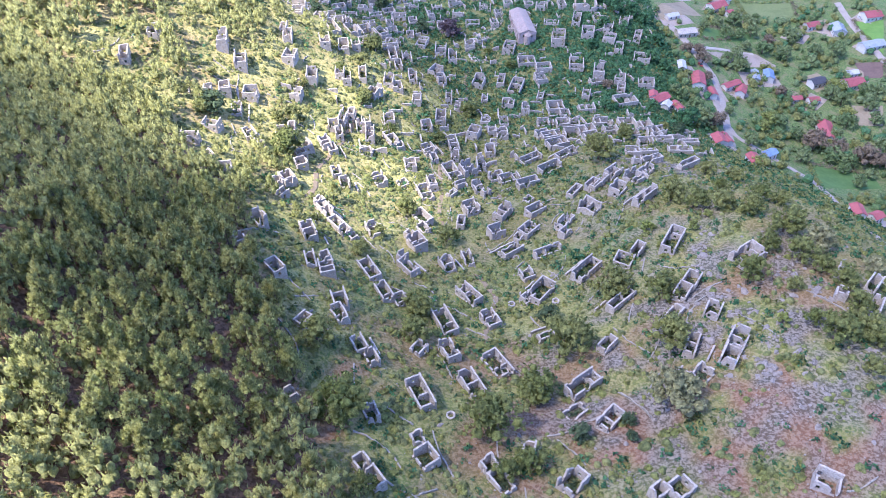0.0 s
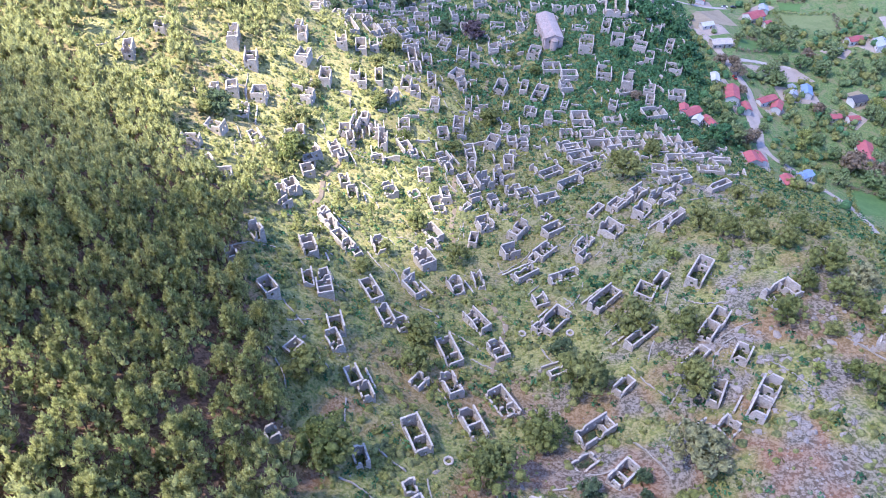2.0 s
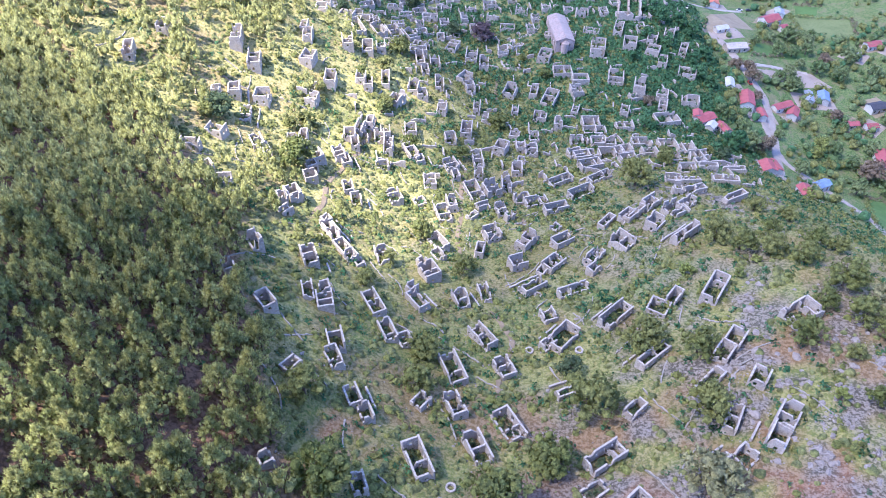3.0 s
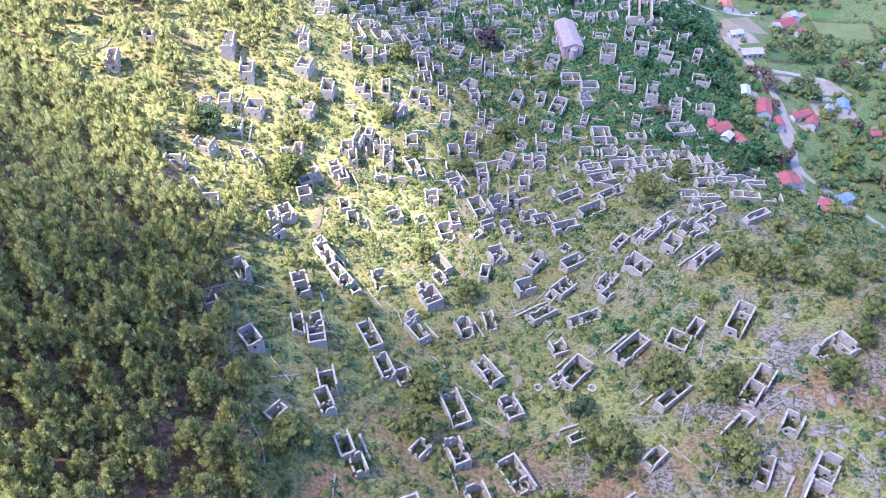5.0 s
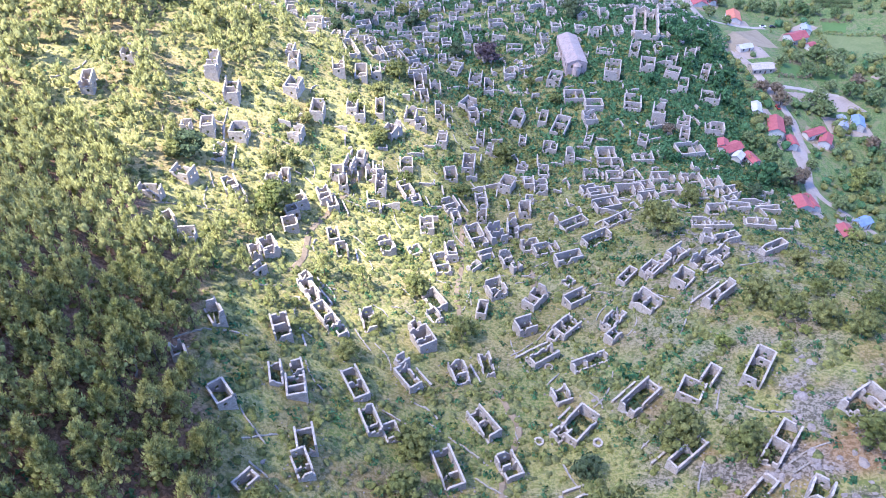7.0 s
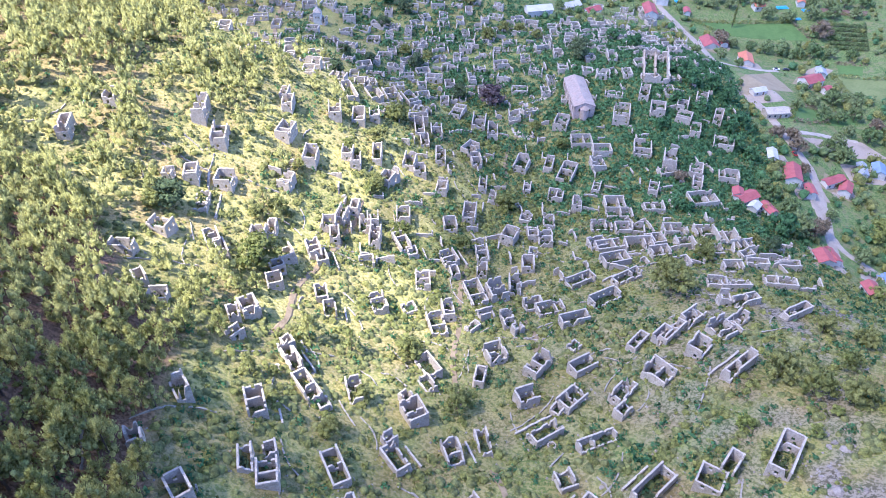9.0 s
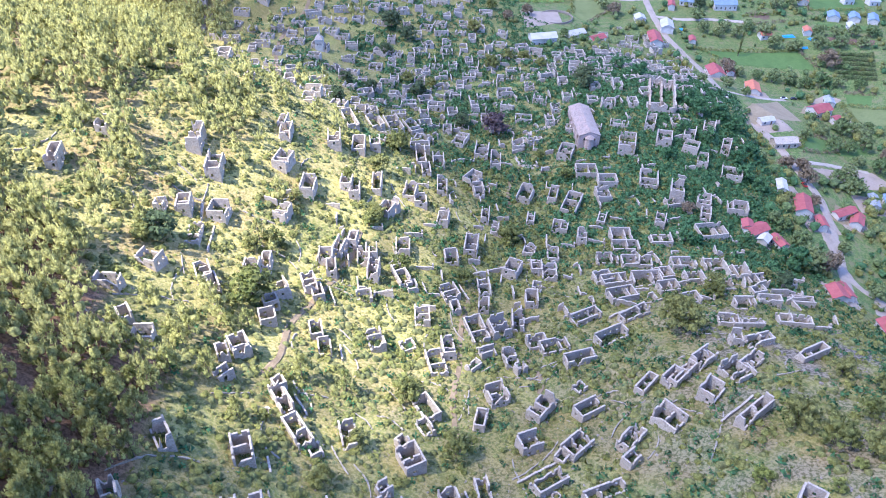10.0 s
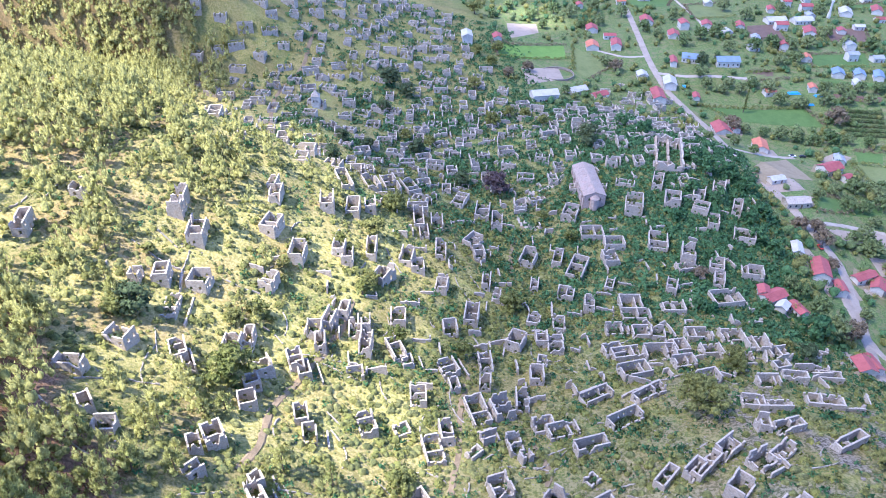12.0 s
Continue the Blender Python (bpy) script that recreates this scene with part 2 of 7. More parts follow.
def on_ground(x, y):
    return float(ground(x, y) + (grain(x, y, 9, 4) - 0.5) * 2.2 * (1 - valley(x, y)))


# ---- ruined houses ----
def part(name, bm, mat, parent, label=""):
    me = bpy.data.meshes.new(name)
    bm.to_mesh(me)
    bm.free()
    me.materials.append(mat)
    ob = new(name, me)
    ob.parent = parent
    if label:
        ob["label"] = label
    return ob


def wall_bm(bm, p0, p1, thick, bottom, tops, holes):
    """A ragged masonry wall from p0 to p1: tops are heights at even steps, holes are (start, end, sill, lintel) along it."""
    p0, p1 = Vector(p0), Vector(p1)
    length = (p1 - p0).length
    e = (p1 - p0) / length
    n = Vector((-e.y, e.x)) * thick / 2
    steps = np.linspace(0, length, len(tops))
    cuts = sorted(set([round(float(s), 3) for s in steps] + [round(float(q), 3) for h in holes for q in h[:2]]))

    cache, seen = {}, {}

    def vert(q, z):
        key = (round(q.x, 3), round(q.y, 3), round(z, 3))
        if key not in cache:
            cache[key] = bm.verts.new((q.x, q.y, z))
        return cache[key]

    def column(a, b, za, zb, lo):
        """a..b along the wall, from lo up to za at a and zb at b."""
        A, B, C, D = [(vert(p0 + e * s + n * side, lo), vert(p0 + e * s + n * side, top)) for s, top in ((a, za), (b, zb)) for side in (1, -1)]
        for f in ((A[0], A[1], C[1], C[0]), (B[0], D[0], D[1], B[1]), (A[1], B[1], D[1], C[1]), (A[0], B[0], B[1], A[1]), (C[0], C[1], D[1], D[0]), (A[0], C[0], D[0], B[0])):
            key = frozenset(f)
            if len(key) < 4:
                continue
            if key in seen:
                seen.pop(key)
            else:
                seen[key] = f

    for a, b in zip(cuts, cuts[1:]):
        if b - a < 0.02:
            continue
        za, zb = float(np.interp(a, steps, tops)), float(np.interp(b, steps, tops))
        hole = next((h for h in holes if h[0] <= (a + b) / 2 <= h[1]), None)
        if hole is None:
            column(a, b, za, zb, bottom)
            continue
        if hole[2] > bottom + 0.05:
            column(a, b, min(hole[2], za), min(hole[2], zb), bottom)
        if min(za, zb) > hole[3] + 0.3:
            column(a, b, za, zb, hole[3])
    for f in seen.values():
        bm.faces.new(f)


HOUSES = []


def ruined_house(x, y, rot, length, depth, height, join=None):
    rng = random.Random(int(x * 13.7) * 31 + int(y * 7.3))
    z = on_ground(x, y)
    height = height * (0.86 if y > 240 else 0.95)
    c, s = math.cos(radians(rot)), math.sin(radians(rot))
    drops = [on_ground(x + c * u - s * v, y + s * u + c * v) - z for u in (-length / 2, length / 2) for v in (-depth / 2, depth / 2)]
    bottom = min(drops) - 0.8
    if join is None:
        size = "tall two-storey" if height >= 4.3 else ("low collapsed" if height <= 2.9 else "roofless")
        home = tagged(new("ruined_house"), f"{size} ruined house of grey limestone masonry, open to the sky", "ruined house", "ruined houses of the village")
        home.matrix_basis = pose(x, y, z, 0, 0, rot)
        HOUSES.append((x, y, rot, length, depth))
    a, b, th = length / 2, depth / 2, 0.47
    sides = [("front_wall", (-a, -b + th / 2), (a, -b + th / 2)), ("back_wall", (-a, b - th / 2), (a, b - th / 2)),
             ("side_wall", (-a + th / 2, -b + th), (-a + th / 2, b - th)), ("side_wall", (a - th / 2, -b + th), (a - th / 2, b - th))]
    if length > 6.5 and rng.random() < 0.8:
        q = rng.uniform(-0.2, 0.25) * length
        sides.append(("partition_wall", (q, -b + th), (q, b - th)))
    fallen = rng.choice([0, 1, 2, 3, 9, 9])
    for k, (name, p0, p1) in enumerate(sides):
        ln = math.dist(p0, p1)
        if ln < 0.8:
            continue
        n = max(5, int(ln / 0.52) + 1)
        level = height * rng.uniform(0.86, 1.06) * (rng.uniform(0.45, 0.8) if k == fallen else 1) * (0.85 if k == 4 else 1)
        tops = [level + rng.uniform(-0.07, 0.07) for _ in range(n)]
        for _ in range(rng.choice((0, 0, 1, 1))):   # breaches with steep sides
            i0, wide, drop = rng.randrange(n), rng.randint(1, 4), rng.uniform(0.12, 0.6) * level
            for i in range(i0, min(n, i0 + wide)):
                tops[i] = max(0.25, level - drop * rng.uniform(0.7, 1.1))
        if rng.random() < 0.3:   # a broken end that steps down
            fall = int(n * rng.uniform(0.2, 0.5))
            for i in range(fall):
                tops[i] *= 0.35 + 0.6 * i / fall
        if rng.random() < 0.5:
            tops.reverse()
        holes = []
        count = int(ln // 2.3)
        for i in range(count):
            m = (i + 0.5 + rng.uniform(-0.15, 0.15)) * ln / count
            if rng.random() < 0.82:
                door = k == 0 and i == count // 2
                w = 0.55 if door else 0.42
                base = 0.0 if door else (0.9 if height < 4.6 else rng.choice([0.9, 3.0]))
                holes.append((m - w, m + w, max(bottom, base), base + (2.0 if door else 1.25)))
        bm = join if join is not None else bmesh.new()
        if join is None:
            wall_bm(bm, p0, p1, th, bottom, tops, holes)
            part(name, bm, STONE, home)
        else:
            first = len(bm.verts)
            wall_bm(bm, p0, p1, th, bottom, tops, holes if k < 2 else [])
            bm.verts.ensure_lookup_table()
            m4 = pose(x, y, z, 0, 0, rot)
            for v in bm.verts[first:]:
                v.co = m4 @ v.co


ruined_house(-58.6, 173.6, 129, 5.7, 3.5, 5.0)
ruined_house(-44.8, 178.7, 115, 7.3, 4.5, 5.0)
ruined_house(-48.5, 147.8, 132, 5.7, 4.0, 4.0)
ruined_house(-36.2, 159.0, 107, 6.8, 4.7, 4.0)
ruined_house(-41.3, 161.1, 108, 6.3, 3.2, 3.0)
ruined_house(76.8, 177.5, 59, 11.6, 5.0, 4.0)
ruined_house(76.8, 155.5, 55, 6.5, 4.5, 4.0)
ruined_house(73.1, 151.1, 55, 6.1, 4.2, 4.0)
ruined_house(-24.2, 167.2, 121, 10.0, 4.3, 3.5)
ruined_house(-18.6, 156.2, 118, 7.4, 3.9, 3.5)
ruined_house(-13.5, 154.3, 117, 4.3, 3.6, 3.5)
ruined_house(-30.3, 143.4, 110, 6.1, 4.3, 4.0)
ruined_house(-29.6, 137.0, 120, 6.9, 3.7, 3.0)
ruined_house(-37.7, 128.2, 54, 4.6, 3.2, 3.5)
ruined_house(-23.0, 125.8, 118, 5.8, 3.5, 4.0)
ruined_house(-19.2, 121.3, 118, 4.7, 3.2, 4.0)
ruined_house(0.5, 146.6, 115, 10.7, 5.0, 4.0)
ruined_house(1.8, 131.6, 117, 7.6, 4.3, 4.0)
ruined_house(-5.9, 110.7, 116, 10.3, 4.6, 4.0)
ruined_house(-17.5, 100.4, 114, 4.7, 3.3, 4.0)
ruined_house(-3.9, 89.2, 126, 5.4, 4.8, 4.0)
ruined_house(-6.2, 95.3, 112, 3.2, 3.2, 3.0)
ruined_house(-18.4, 84.3, 129, 3.6, 3.3, 4.0)
ruined_house(-15.1, 80.3, 127, 5.4, 3.2, 4.0)
ruined_house(-36.1, 100.0, 128, 3.2, 3.2, 3.0)
ruined_house(-6.9, 130.9, 53, 4.5, 3.8, 3.0)
ruined_house(8.6, 162.8, 129, 9.4, 4.4, 4.0)
ruined_house(15.0, 149.9, 116, 6.9, 4.6, 4.0)
ruined_house(32.4, 163.9, 51, 10.5, 6.0, 4.0)
ruined_house(27.9, 161.5, 44, 4.6, 3.2, 3.0)
ruined_house(29.0, 175.0, 115, 5.1, 4.4, 3.0)
ruined_house(48.3, 171.9, 46, 11.6, 4.6, 4.0)
ruined_house(31.3, 140.8, 25, 6.0, 3.2, 3.0)
ruined_house(15.7, 127.3, 123, 9.7, 5.1, 3.5)
ruined_house(7.8, 118.5, 117, 8.8, 4.7, 4.0)
ruined_house(38.4, 117.7, 37, 10.5, 4.5, 4.0)
ruined_house(34.9, 108.4, 37, 6.0, 3.7, 2.0)
ruined_house(42.7, 103.7, 45, 7.4, 4.1, 3.5)
ruined_house(20.9, 93.6, 76, 4.5, 3.2, 4.0)
ruined_house(10.9, 88.9, 32, 3.7, 3.6, 4.0)
ruined_house(13.7, 84.4, 126, 6.5, 4.0, 3.0)
ruined_house(30.1, 84.0, 44, 6.4, 4.8, 4.5)
ruined_house(47.8, 133.4, 46, 6.3, 3.2, 3.0)
ruined_house(55.9, 153.3, 42, 11.5, 3.2, 3.0)
ruined_house(95.5, 162.9, 35, 10.2, 6.8, 4.0)
ruined_house(78.5, 140.1, 59, 5.1, 4.3, 4.0)
ruined_house(66.4, 139.9, 46, 12.1, 3.4, 3.5)
ruined_house(69.3, 127.6, 63, 8.5, 3.2, 3.5)
ruined_house(80.9, 126.6, 56, 8.8, 4.8, 4.5)
ruined_house(77.1, 120.7, 57, 6.5, 4.4, 4.5)
ruined_house(67.4, 114.5, 42, 7.8, 4.5, 4.0)
ruined_house(63.2, 115.8, 37, 3.9, 3.2, 4.0)
ruined_house(84.4, 79.6, 150, 5.4, 4.5, 4.0)
ruined_house(53.5, 80.7, 35, 5.6, 4.5, 4.0)
ruined_house(48.7, 80.3, 37, 3.8, 3.2, 4.0)
ruined_house(119.3, 151.7, 53, 4.7, 3.2, 4.0)
ruined_house(114.5, 141.7, 59, 3.8, 3.2, 4.0)
ruined_house(126.4, 146.7, 46, 6.4, 3.2, 4.0)
ruined_house(121.1, 135.7, 54, 6.5, 3.2, 4.0)
ruined_house(60.4, 172.6, 62, 6.1, 6.0, 3.0)
ruined_house(-77.3, 205.6, 10, 4.8, 3.6, 4.0)
ruined_house(-83.8, 210.2, 131, 4.4, 3.2, 4.0)
ruined_house(-56.6, 232.8, 114, 5.1, 4.9, 4.0)
ruined_house(-58.3, 215.4, 126, 6.7, 4.9, 5.0)
ruined_house(-61.0, 210.8, 121, 4.5, 3.2, 4.0)
ruined_house(-57.8, 202.7, 53, 4.3, 3.4, 3.0)
ruined_house(-43.2, 200.6, 128, 8.9, 3.5, 5.0)
ruined_house(-45.6, 206.5, 129, 3.5, 3.2, 4.0)
ruined_house(-36.7, 191.6, 130, 9.9, 4.2, 4.0)
ruined_house(-37.7, 165.6, 112, 3.7, 3.2, 4.0)
ruined_house(-59.7, 155.9, 121, 4.4, 3.2, 4.0)
ruined_house(-43.4, 235.0, 110, 6.0, 3.9, 4.0)
ruined_house(-39.5, 228.9, 108, 5.7, 3.9, 4.0)
ruined_house(-26.6, 239.1, 115, 7.7, 4.9, 4.0)
ruined_house(-17.1, 241.3, 31, 4.5, 3.9, 2.5)
ruined_house(-4.5, 243.0, 104, 7.5, 4.1, 5.0)
ruined_house(-7.5, 235.3, 109, 9.7, 5.4, 3.0)
ruined_house(-14.3, 256.3, 99, 6.8, 5.1, 4.0)
ruined_house(3.8, 254.2, 112, 11.5, 5.6, 4.0)
ruined_house(7.8, 243.3, 27, 5.3, 3.2, 4.0)
ruined_house(3.7, 236.8, 48, 4.5, 3.2, 3.0)
ruined_house(-8.0, 213.8, 127, 8.5, 4.5, 3.5)
ruined_house(-7.5, 206.7, 127, 5.6, 3.4, 3.0)
ruined_house(-9.5, 192.6, 122, 7.0, 5.4, 5.0)
ruined_house(-12.4, 198.5, 51, 3.3, 3.2, 4.0)
ruined_house(-25.4, 195.6, 111, 7.9, 4.3, 4.0)
ruined_house(-31.7, 187.5, 125, 4.2, 3.2, 3.0)
ruined_house(-11.7, 174.8, 130, 7.9, 4.4, 4.0)
ruined_house(-14.2, 180.7, 40, 3.5, 3.2, 4.0)
ruined_house(1.4, 181.4, 113, 6.8, 4.5, 4.0)
ruined_house(9.0, 186.5, 107, 7.9, 3.4, 3.0)
ruined_house(7.0, 212.5, 82, 6.4, 3.3, 4.0)
ruined_house(11.1, 223.1, 115, 6.8, 5.7, 4.5)
ruined_house(11.0, 256.0, 113, 7.8, 6.5, 6.0)
ruined_house(17.1, 261.2, 93, 8.2, 4.2, 5.0)
ruined_house(15.0, 240.8, 105, 6.9, 4.3, 4.0)
ruined_house(17.9, 235.9, 29, 3.4, 3.2, 4.0)
ruined_house(23.1, 250.0, 17, 6.1, 5.1, 4.0)
ruined_house(28.5, 248.0, 21, 9.1, 5.3, 4.0)
ruined_house(35.7, 240.3, 22, 9.5, 4.0, 4.0)
ruined_house(39.8, 264.9, 33, 10.4, 4.5, 3.5)
ruined_house(46.2, 251.5, 33, 10.8, 4.2, 4.0)
ruined_house(55.2, 265.1, 37, 11.5, 3.7, 3.5)
ruined_house(23.8, 218.3, 57, 9.5, 4.6, 4.5)
ruined_house(20.2, 204.3, 26, 6.0, 4.9, 5.0)
ruined_house(36.4, 217.4, 35, 7.8, 4.5, 4.0)
ruined_house(34.8, 227.3, 43, 3.5, 3.2, 2.0)
ruined_house(32.3, 203.4, 47, 8.0, 5.0, 4.0)
ruined_house(24.8, 191.0, 36, 8.9, 4.5, 4.0)
ruined_house(37.6, 187.7, 27, 10.7, 3.2, 3.0)
ruined_house(45.9, 205.1, 50, 8.1, 4.0, 4.0)
ruined_house(45.2, 198.1, 46, 5.2, 3.2, 3.5)
ruined_house(55.7, 210.5, 136, 7.4, 5.2, 5.0)
ruined_house(59.4, 227.3, 48, 6.2, 3.2, 4.0)
ruined_house(62.3, 228.7, 49, 10.8, 3.3, 4.0)
ruined_house(52.6, 226.1, 52, 7.7, 3.2, 3.0)
ruined_house(28.6, 200.2, 54, 3.5, 3.2, 3.0)
ruined_house(69.3, 234.9, 43, 7.6, 4.1, 5.0)
ruined_house(67.8, 219.7, 53, 6.4, 5.0, 5.0)
ruined_house(76.7, 228.5, 122, 7.5, 6.7, 4.0)
ruined_house(81.0, 231.9, 44, 8.3, 3.5, 4.0)
ruined_house(75.3, 209.4, 43, 11.5, 3.2, 4.5)
ruined_house(100.1, 238.5, 31, 10.2, 3.2, 3.5)
ruined_house(88.1, 257.2, 5, 9.8, 3.9, 4.0)
ruined_house(82.6, 257.8, 178, 6.1, 4.8, 3.5)
ruined_house(105.6, 264.4, 178, 10.6, 5.4, 4.0)
ruined_house(81.1, 245.0, 87, 4.8, 3.6, 5.0)
ruined_house(87.3, 244.6, 22, 8.2, 3.7, 4.0)
ruined_house(92.2, 272.7, 5, 6.7, 4.2, 4.0)
ruined_house(103.2, 279.8, 179, 7.6, 3.8, 4.0)
ruined_house(120.1, 290.9, 179, 8.0, 4.6, 4.0)
ruined_house(65.5, 176.4, 55, 6.1, 3.2, 4.0)
ruined_house(-128.6, 266.2, 105, 9.1, 3.8, 6.0)
ruined_house(-123.6, 288.6, 94, 6.3, 4.2, 5.0)
ruined_house(-99.0, 300.1, 100, 12.1, 4.8, 6.0)
ruined_house(-89.9, 291.3, 101, 11.7, 5.2, 6.0)
ruined_house(-97.5, 263.5, 99, 4.6, 3.2, 4.0)
ruined_house(-92.0, 267.8, 104, 7.1, 4.7, 5.0)
ruined_house(-82.5, 271.3, 93, 7.1, 5.9, 5.0)
ruined_house(-85.7, 257.4, 100, 10.1, 4.5, 2.0)
ruined_house(-90.0, 237.9, 170, 6.5, 5.7, 4.0)
ruined_house(-93.0, 221.3, 2, 6.5, 4.0, 4.0)
ruined_house(-77.2, 241.3, 120, 7.2, 4.5, 4.0)
ruined_house(-73.4, 238.1, 123, 7.2, 3.2, 4.0)
ruined_house(-75.9, 328.6, 96, 9.0, 4.5, 5.0)
ruined_house(-79.0, 335.7, 93, 7.3, 3.7, 4.0)
ruined_house(-72.1, 310.0, 84, 9.3, 5.5, 5.0)
ruined_house(-61.6, 302.9, 94, 9.5, 4.9, 6.0)
ruined_house(-65.8, 283.1, 83, 6.7, 5.0, 5.0)
ruined_house(-60.2, 340.5, 102, 9.8, 5.3, 6.0)
ruined_house(-60.6, 371.6, 116, 15.0, 5.2, 4.0)
ruined_house(-52.1, 348.7, 98, 10.9, 5.5, 5.0)
ruined_house(-46.8, 357.2, 102, 8.1, 4.6, 5.0)
ruined_house(-51.6, 384.2, 118, 11.9, 6.1, 4.0)
ruined_house(-44.3, 392.4, 115, 15.0, 6.6, 4.0)
ruined_house(-35.8, 399.4, 119, 12.9, 6.7, 4.0)
ruined_house(-27.9, 366.0, 100, 15.0, 4.5, 5.0)
ruined_house(-24.4, 356.0, 101, 8.6, 4.0, 4.0)
ruined_house(-50.3, 315.0, 93, 6.1, 4.6, 5.0)
ruined_house(-46.7, 312.1, 98, 6.3, 4.2, 5.0)
ruined_house(-40.5, 324.8, 96, 11.2, 4.0, 5.0)
ruined_house(-33.8, 311.6, 71, 10.4, 4.8, 6.0)
ruined_house(-27.9, 330.9, 88, 9.5, 5.1, 5.0)
ruined_house(-23.4, 327.3, 100, 6.3, 5.2, 5.0)
ruined_house(-45.4, 278.1, 84, 8.5, 3.4, 5.0)
ruined_house(-42.2, 284.7, 90, 5.8, 3.3, 5.0)
ruined_house(-35.4, 282.4, 100, 6.2, 4.2, 5.0)
ruined_house(-48.5, 270.8, 99, 5.8, 4.9, 5.0)
ruined_house(-45.7, 266.1, 103, 5.9, 3.4, 5.0)
ruined_house(-37.5, 278.6, 100, 6.9, 4.5, 5.0)
ruined_house(-32.9, 272.2, 93, 7.9, 4.0, 6.0)
ruined_house(-25.6, 291.7, 97, 7.4, 5.3, 4.0)
ruined_house(-66.5, 251.0, 95, 6.1, 5.1, 6.0)
ruined_house(-63.9, 256.4, 97, 7.8, 3.2, 5.0)
ruined_house(-57.5, 247.6, 127, 6.3, 5.5, 4.0)
ruined_house(-50.3, 255.1, 117, 6.8, 4.4, 5.0)
ruined_house(-47.2, 252.5, 116, 6.1, 3.8, 4.0)
ruined_house(-58.0, 240.2, 32, 4.6, 4.5, 4.0)
ruined_house(-33.7, 258.9, 19, 5.1, 3.8, 4.0)
ruined_house(-23.8, 275.1, 119, 10.0, 4.4, 4.0)
ruined_house(-19.7, 271.3, 113, 4.8, 3.7, 3.0)
ruined_house(-4.0, 363.9, 60, 8.9, 5.7, 5.0)
ruined_house(-1.1, 355.2, 104, 8.3, 4.7, 5.0)
ruined_house(-13.4, 319.7, 88, 8.7, 4.8, 6.0)
ruined_house(-16.3, 346.0, 95, 12.0, 4.5, 5.0)
ruined_house(-1.1, 305.0, 88, 10.1, 5.2, 6.0)
ruined_house(-8.0, 294.1, 102, 5.9, 5.2, 5.0)
ruined_house(3.1, 332.4, 89, 8.1, 3.5, 5.0)
ruined_house(7.4, 324.5, 86, 7.1, 3.2, 4.0)
ruined_house(14.8, 293.5, 71, 7.8, 5.9, 6.0)
ruined_house(24.0, 298.5, 94, 7.4, 4.3, 5.0)
ruined_house(28.7, 294.5, 94, 7.8, 5.3, 5.0)
ruined_house(21.6, 311.6, 80, 6.7, 4.7, 4.0)
ruined_house(30.8, 309.5, 90, 7.3, 4.5, 4.0)
ruined_house(21.8, 274.7, 93, 6.4, 4.5, 5.0)
ruined_house(23.9, 283.4, 83, 4.1, 3.6, 4.0)
ruined_house(5.0, 278.9, 101, 8.0, 4.5, 4.0)
ruined_house(5.4, 267.9, 92, 4.9, 3.8, 5.0)
ruined_house(-6.7, 272.9, 118, 6.8, 5.6, 4.0)
ruined_house(-4.1, 264.5, 109, 4.9, 3.2, 4.0)
ruined_house(43.3, 326.1, 85, 7.0, 4.2, 6.0)
ruined_house(34.7, 334.0, 170, 6.6, 6.3, 4.0)
ruined_house(55.6, 364.8, 100, 8.4, 6.6, 5.0)
ruined_house(53.1, 344.2, 76, 7.9, 3.5, 4.0)
ruined_house(20.2, 360.2, 76, 11.0, 6.3, 5.0)
ruined_house(32.8, 363.1, 81, 10.9, 4.2, 5.0)
ruined_house(40.8, 356.1, 73, 15.0, 6.9, 5.0)
ruined_house(22.4, 338.5, 85, 7.5, 3.4, 4.0)
ruined_house(48.9, 383.5, 6, 10.1, 7.8, 5.0)
ruined_house(58.0, 375.4, 6, 8.9, 6.6, 5.0)
ruined_house(39.9, 399.4, 75, 10.6, 7.1, 5.0)
ruined_house(-1.4, 394.9, 88, 12.5, 6.6, 5.0)
ruined_house(5.7, 388.2, 91, 12.1, 5.1, 5.0)
ruined_house(-12.6, 401.6, 75, 10.9, 6.2, 4.0)
ruined_house(-20.3, 369.3, 98, 9.1, 5.3, 5.0)
ruined_house(59.3, 328.9, 5, 8.6, 7.6, 5.0)
ruined_house(60.5, 321.0, 5, 10.6, 6.6, 4.0)
ruined_house(51.6, 308.2, 5, 8.1, 5.2, 4.0)
ruined_house(59.7, 306.8, 5, 6.0, 5.5, 4.0)
ruined_house(66.0, 307.4, 88, 6.1, 5.5, 4.0)
ruined_house(48.2, 292.6, 18, 6.5, 5.5, 4.0)
ruined_house(52.3, 290.3, 16, 10.0, 5.6, 4.0)
ruined_house(63.5, 291.1, 8, 10.5, 6.3, 4.0)
ruined_house(70.2, 296.6, 16, 7.2, 6.3, 4.0)
ruined_house(80.4, 307.8, 5, 9.4, 6.0, 4.0)
ruined_house(81.4, 295.2, 12, 7.0, 5.9, 4.0)
ruined_house(93.0, 310.4, 5, 8.5, 7.0, 4.0)
ruined_house(99.9, 305.0, 11, 8.2, 7.7, 5.0)
ruined_house(106.8, 301.7, 16, 7.5, 5.3, 4.0)
ruined_house(69.8, 284.5, 16, 7.3, 4.7, 4.0)
ruined_house(89.5, 291.3, 5, 10.3, 6.0, 3.0)
ruined_house(53.2, 279.0, 20, 9.9, 6.3, 4.0)
ruined_house(73.5, 273.9, 20, 9.4, 4.7, 4.0)
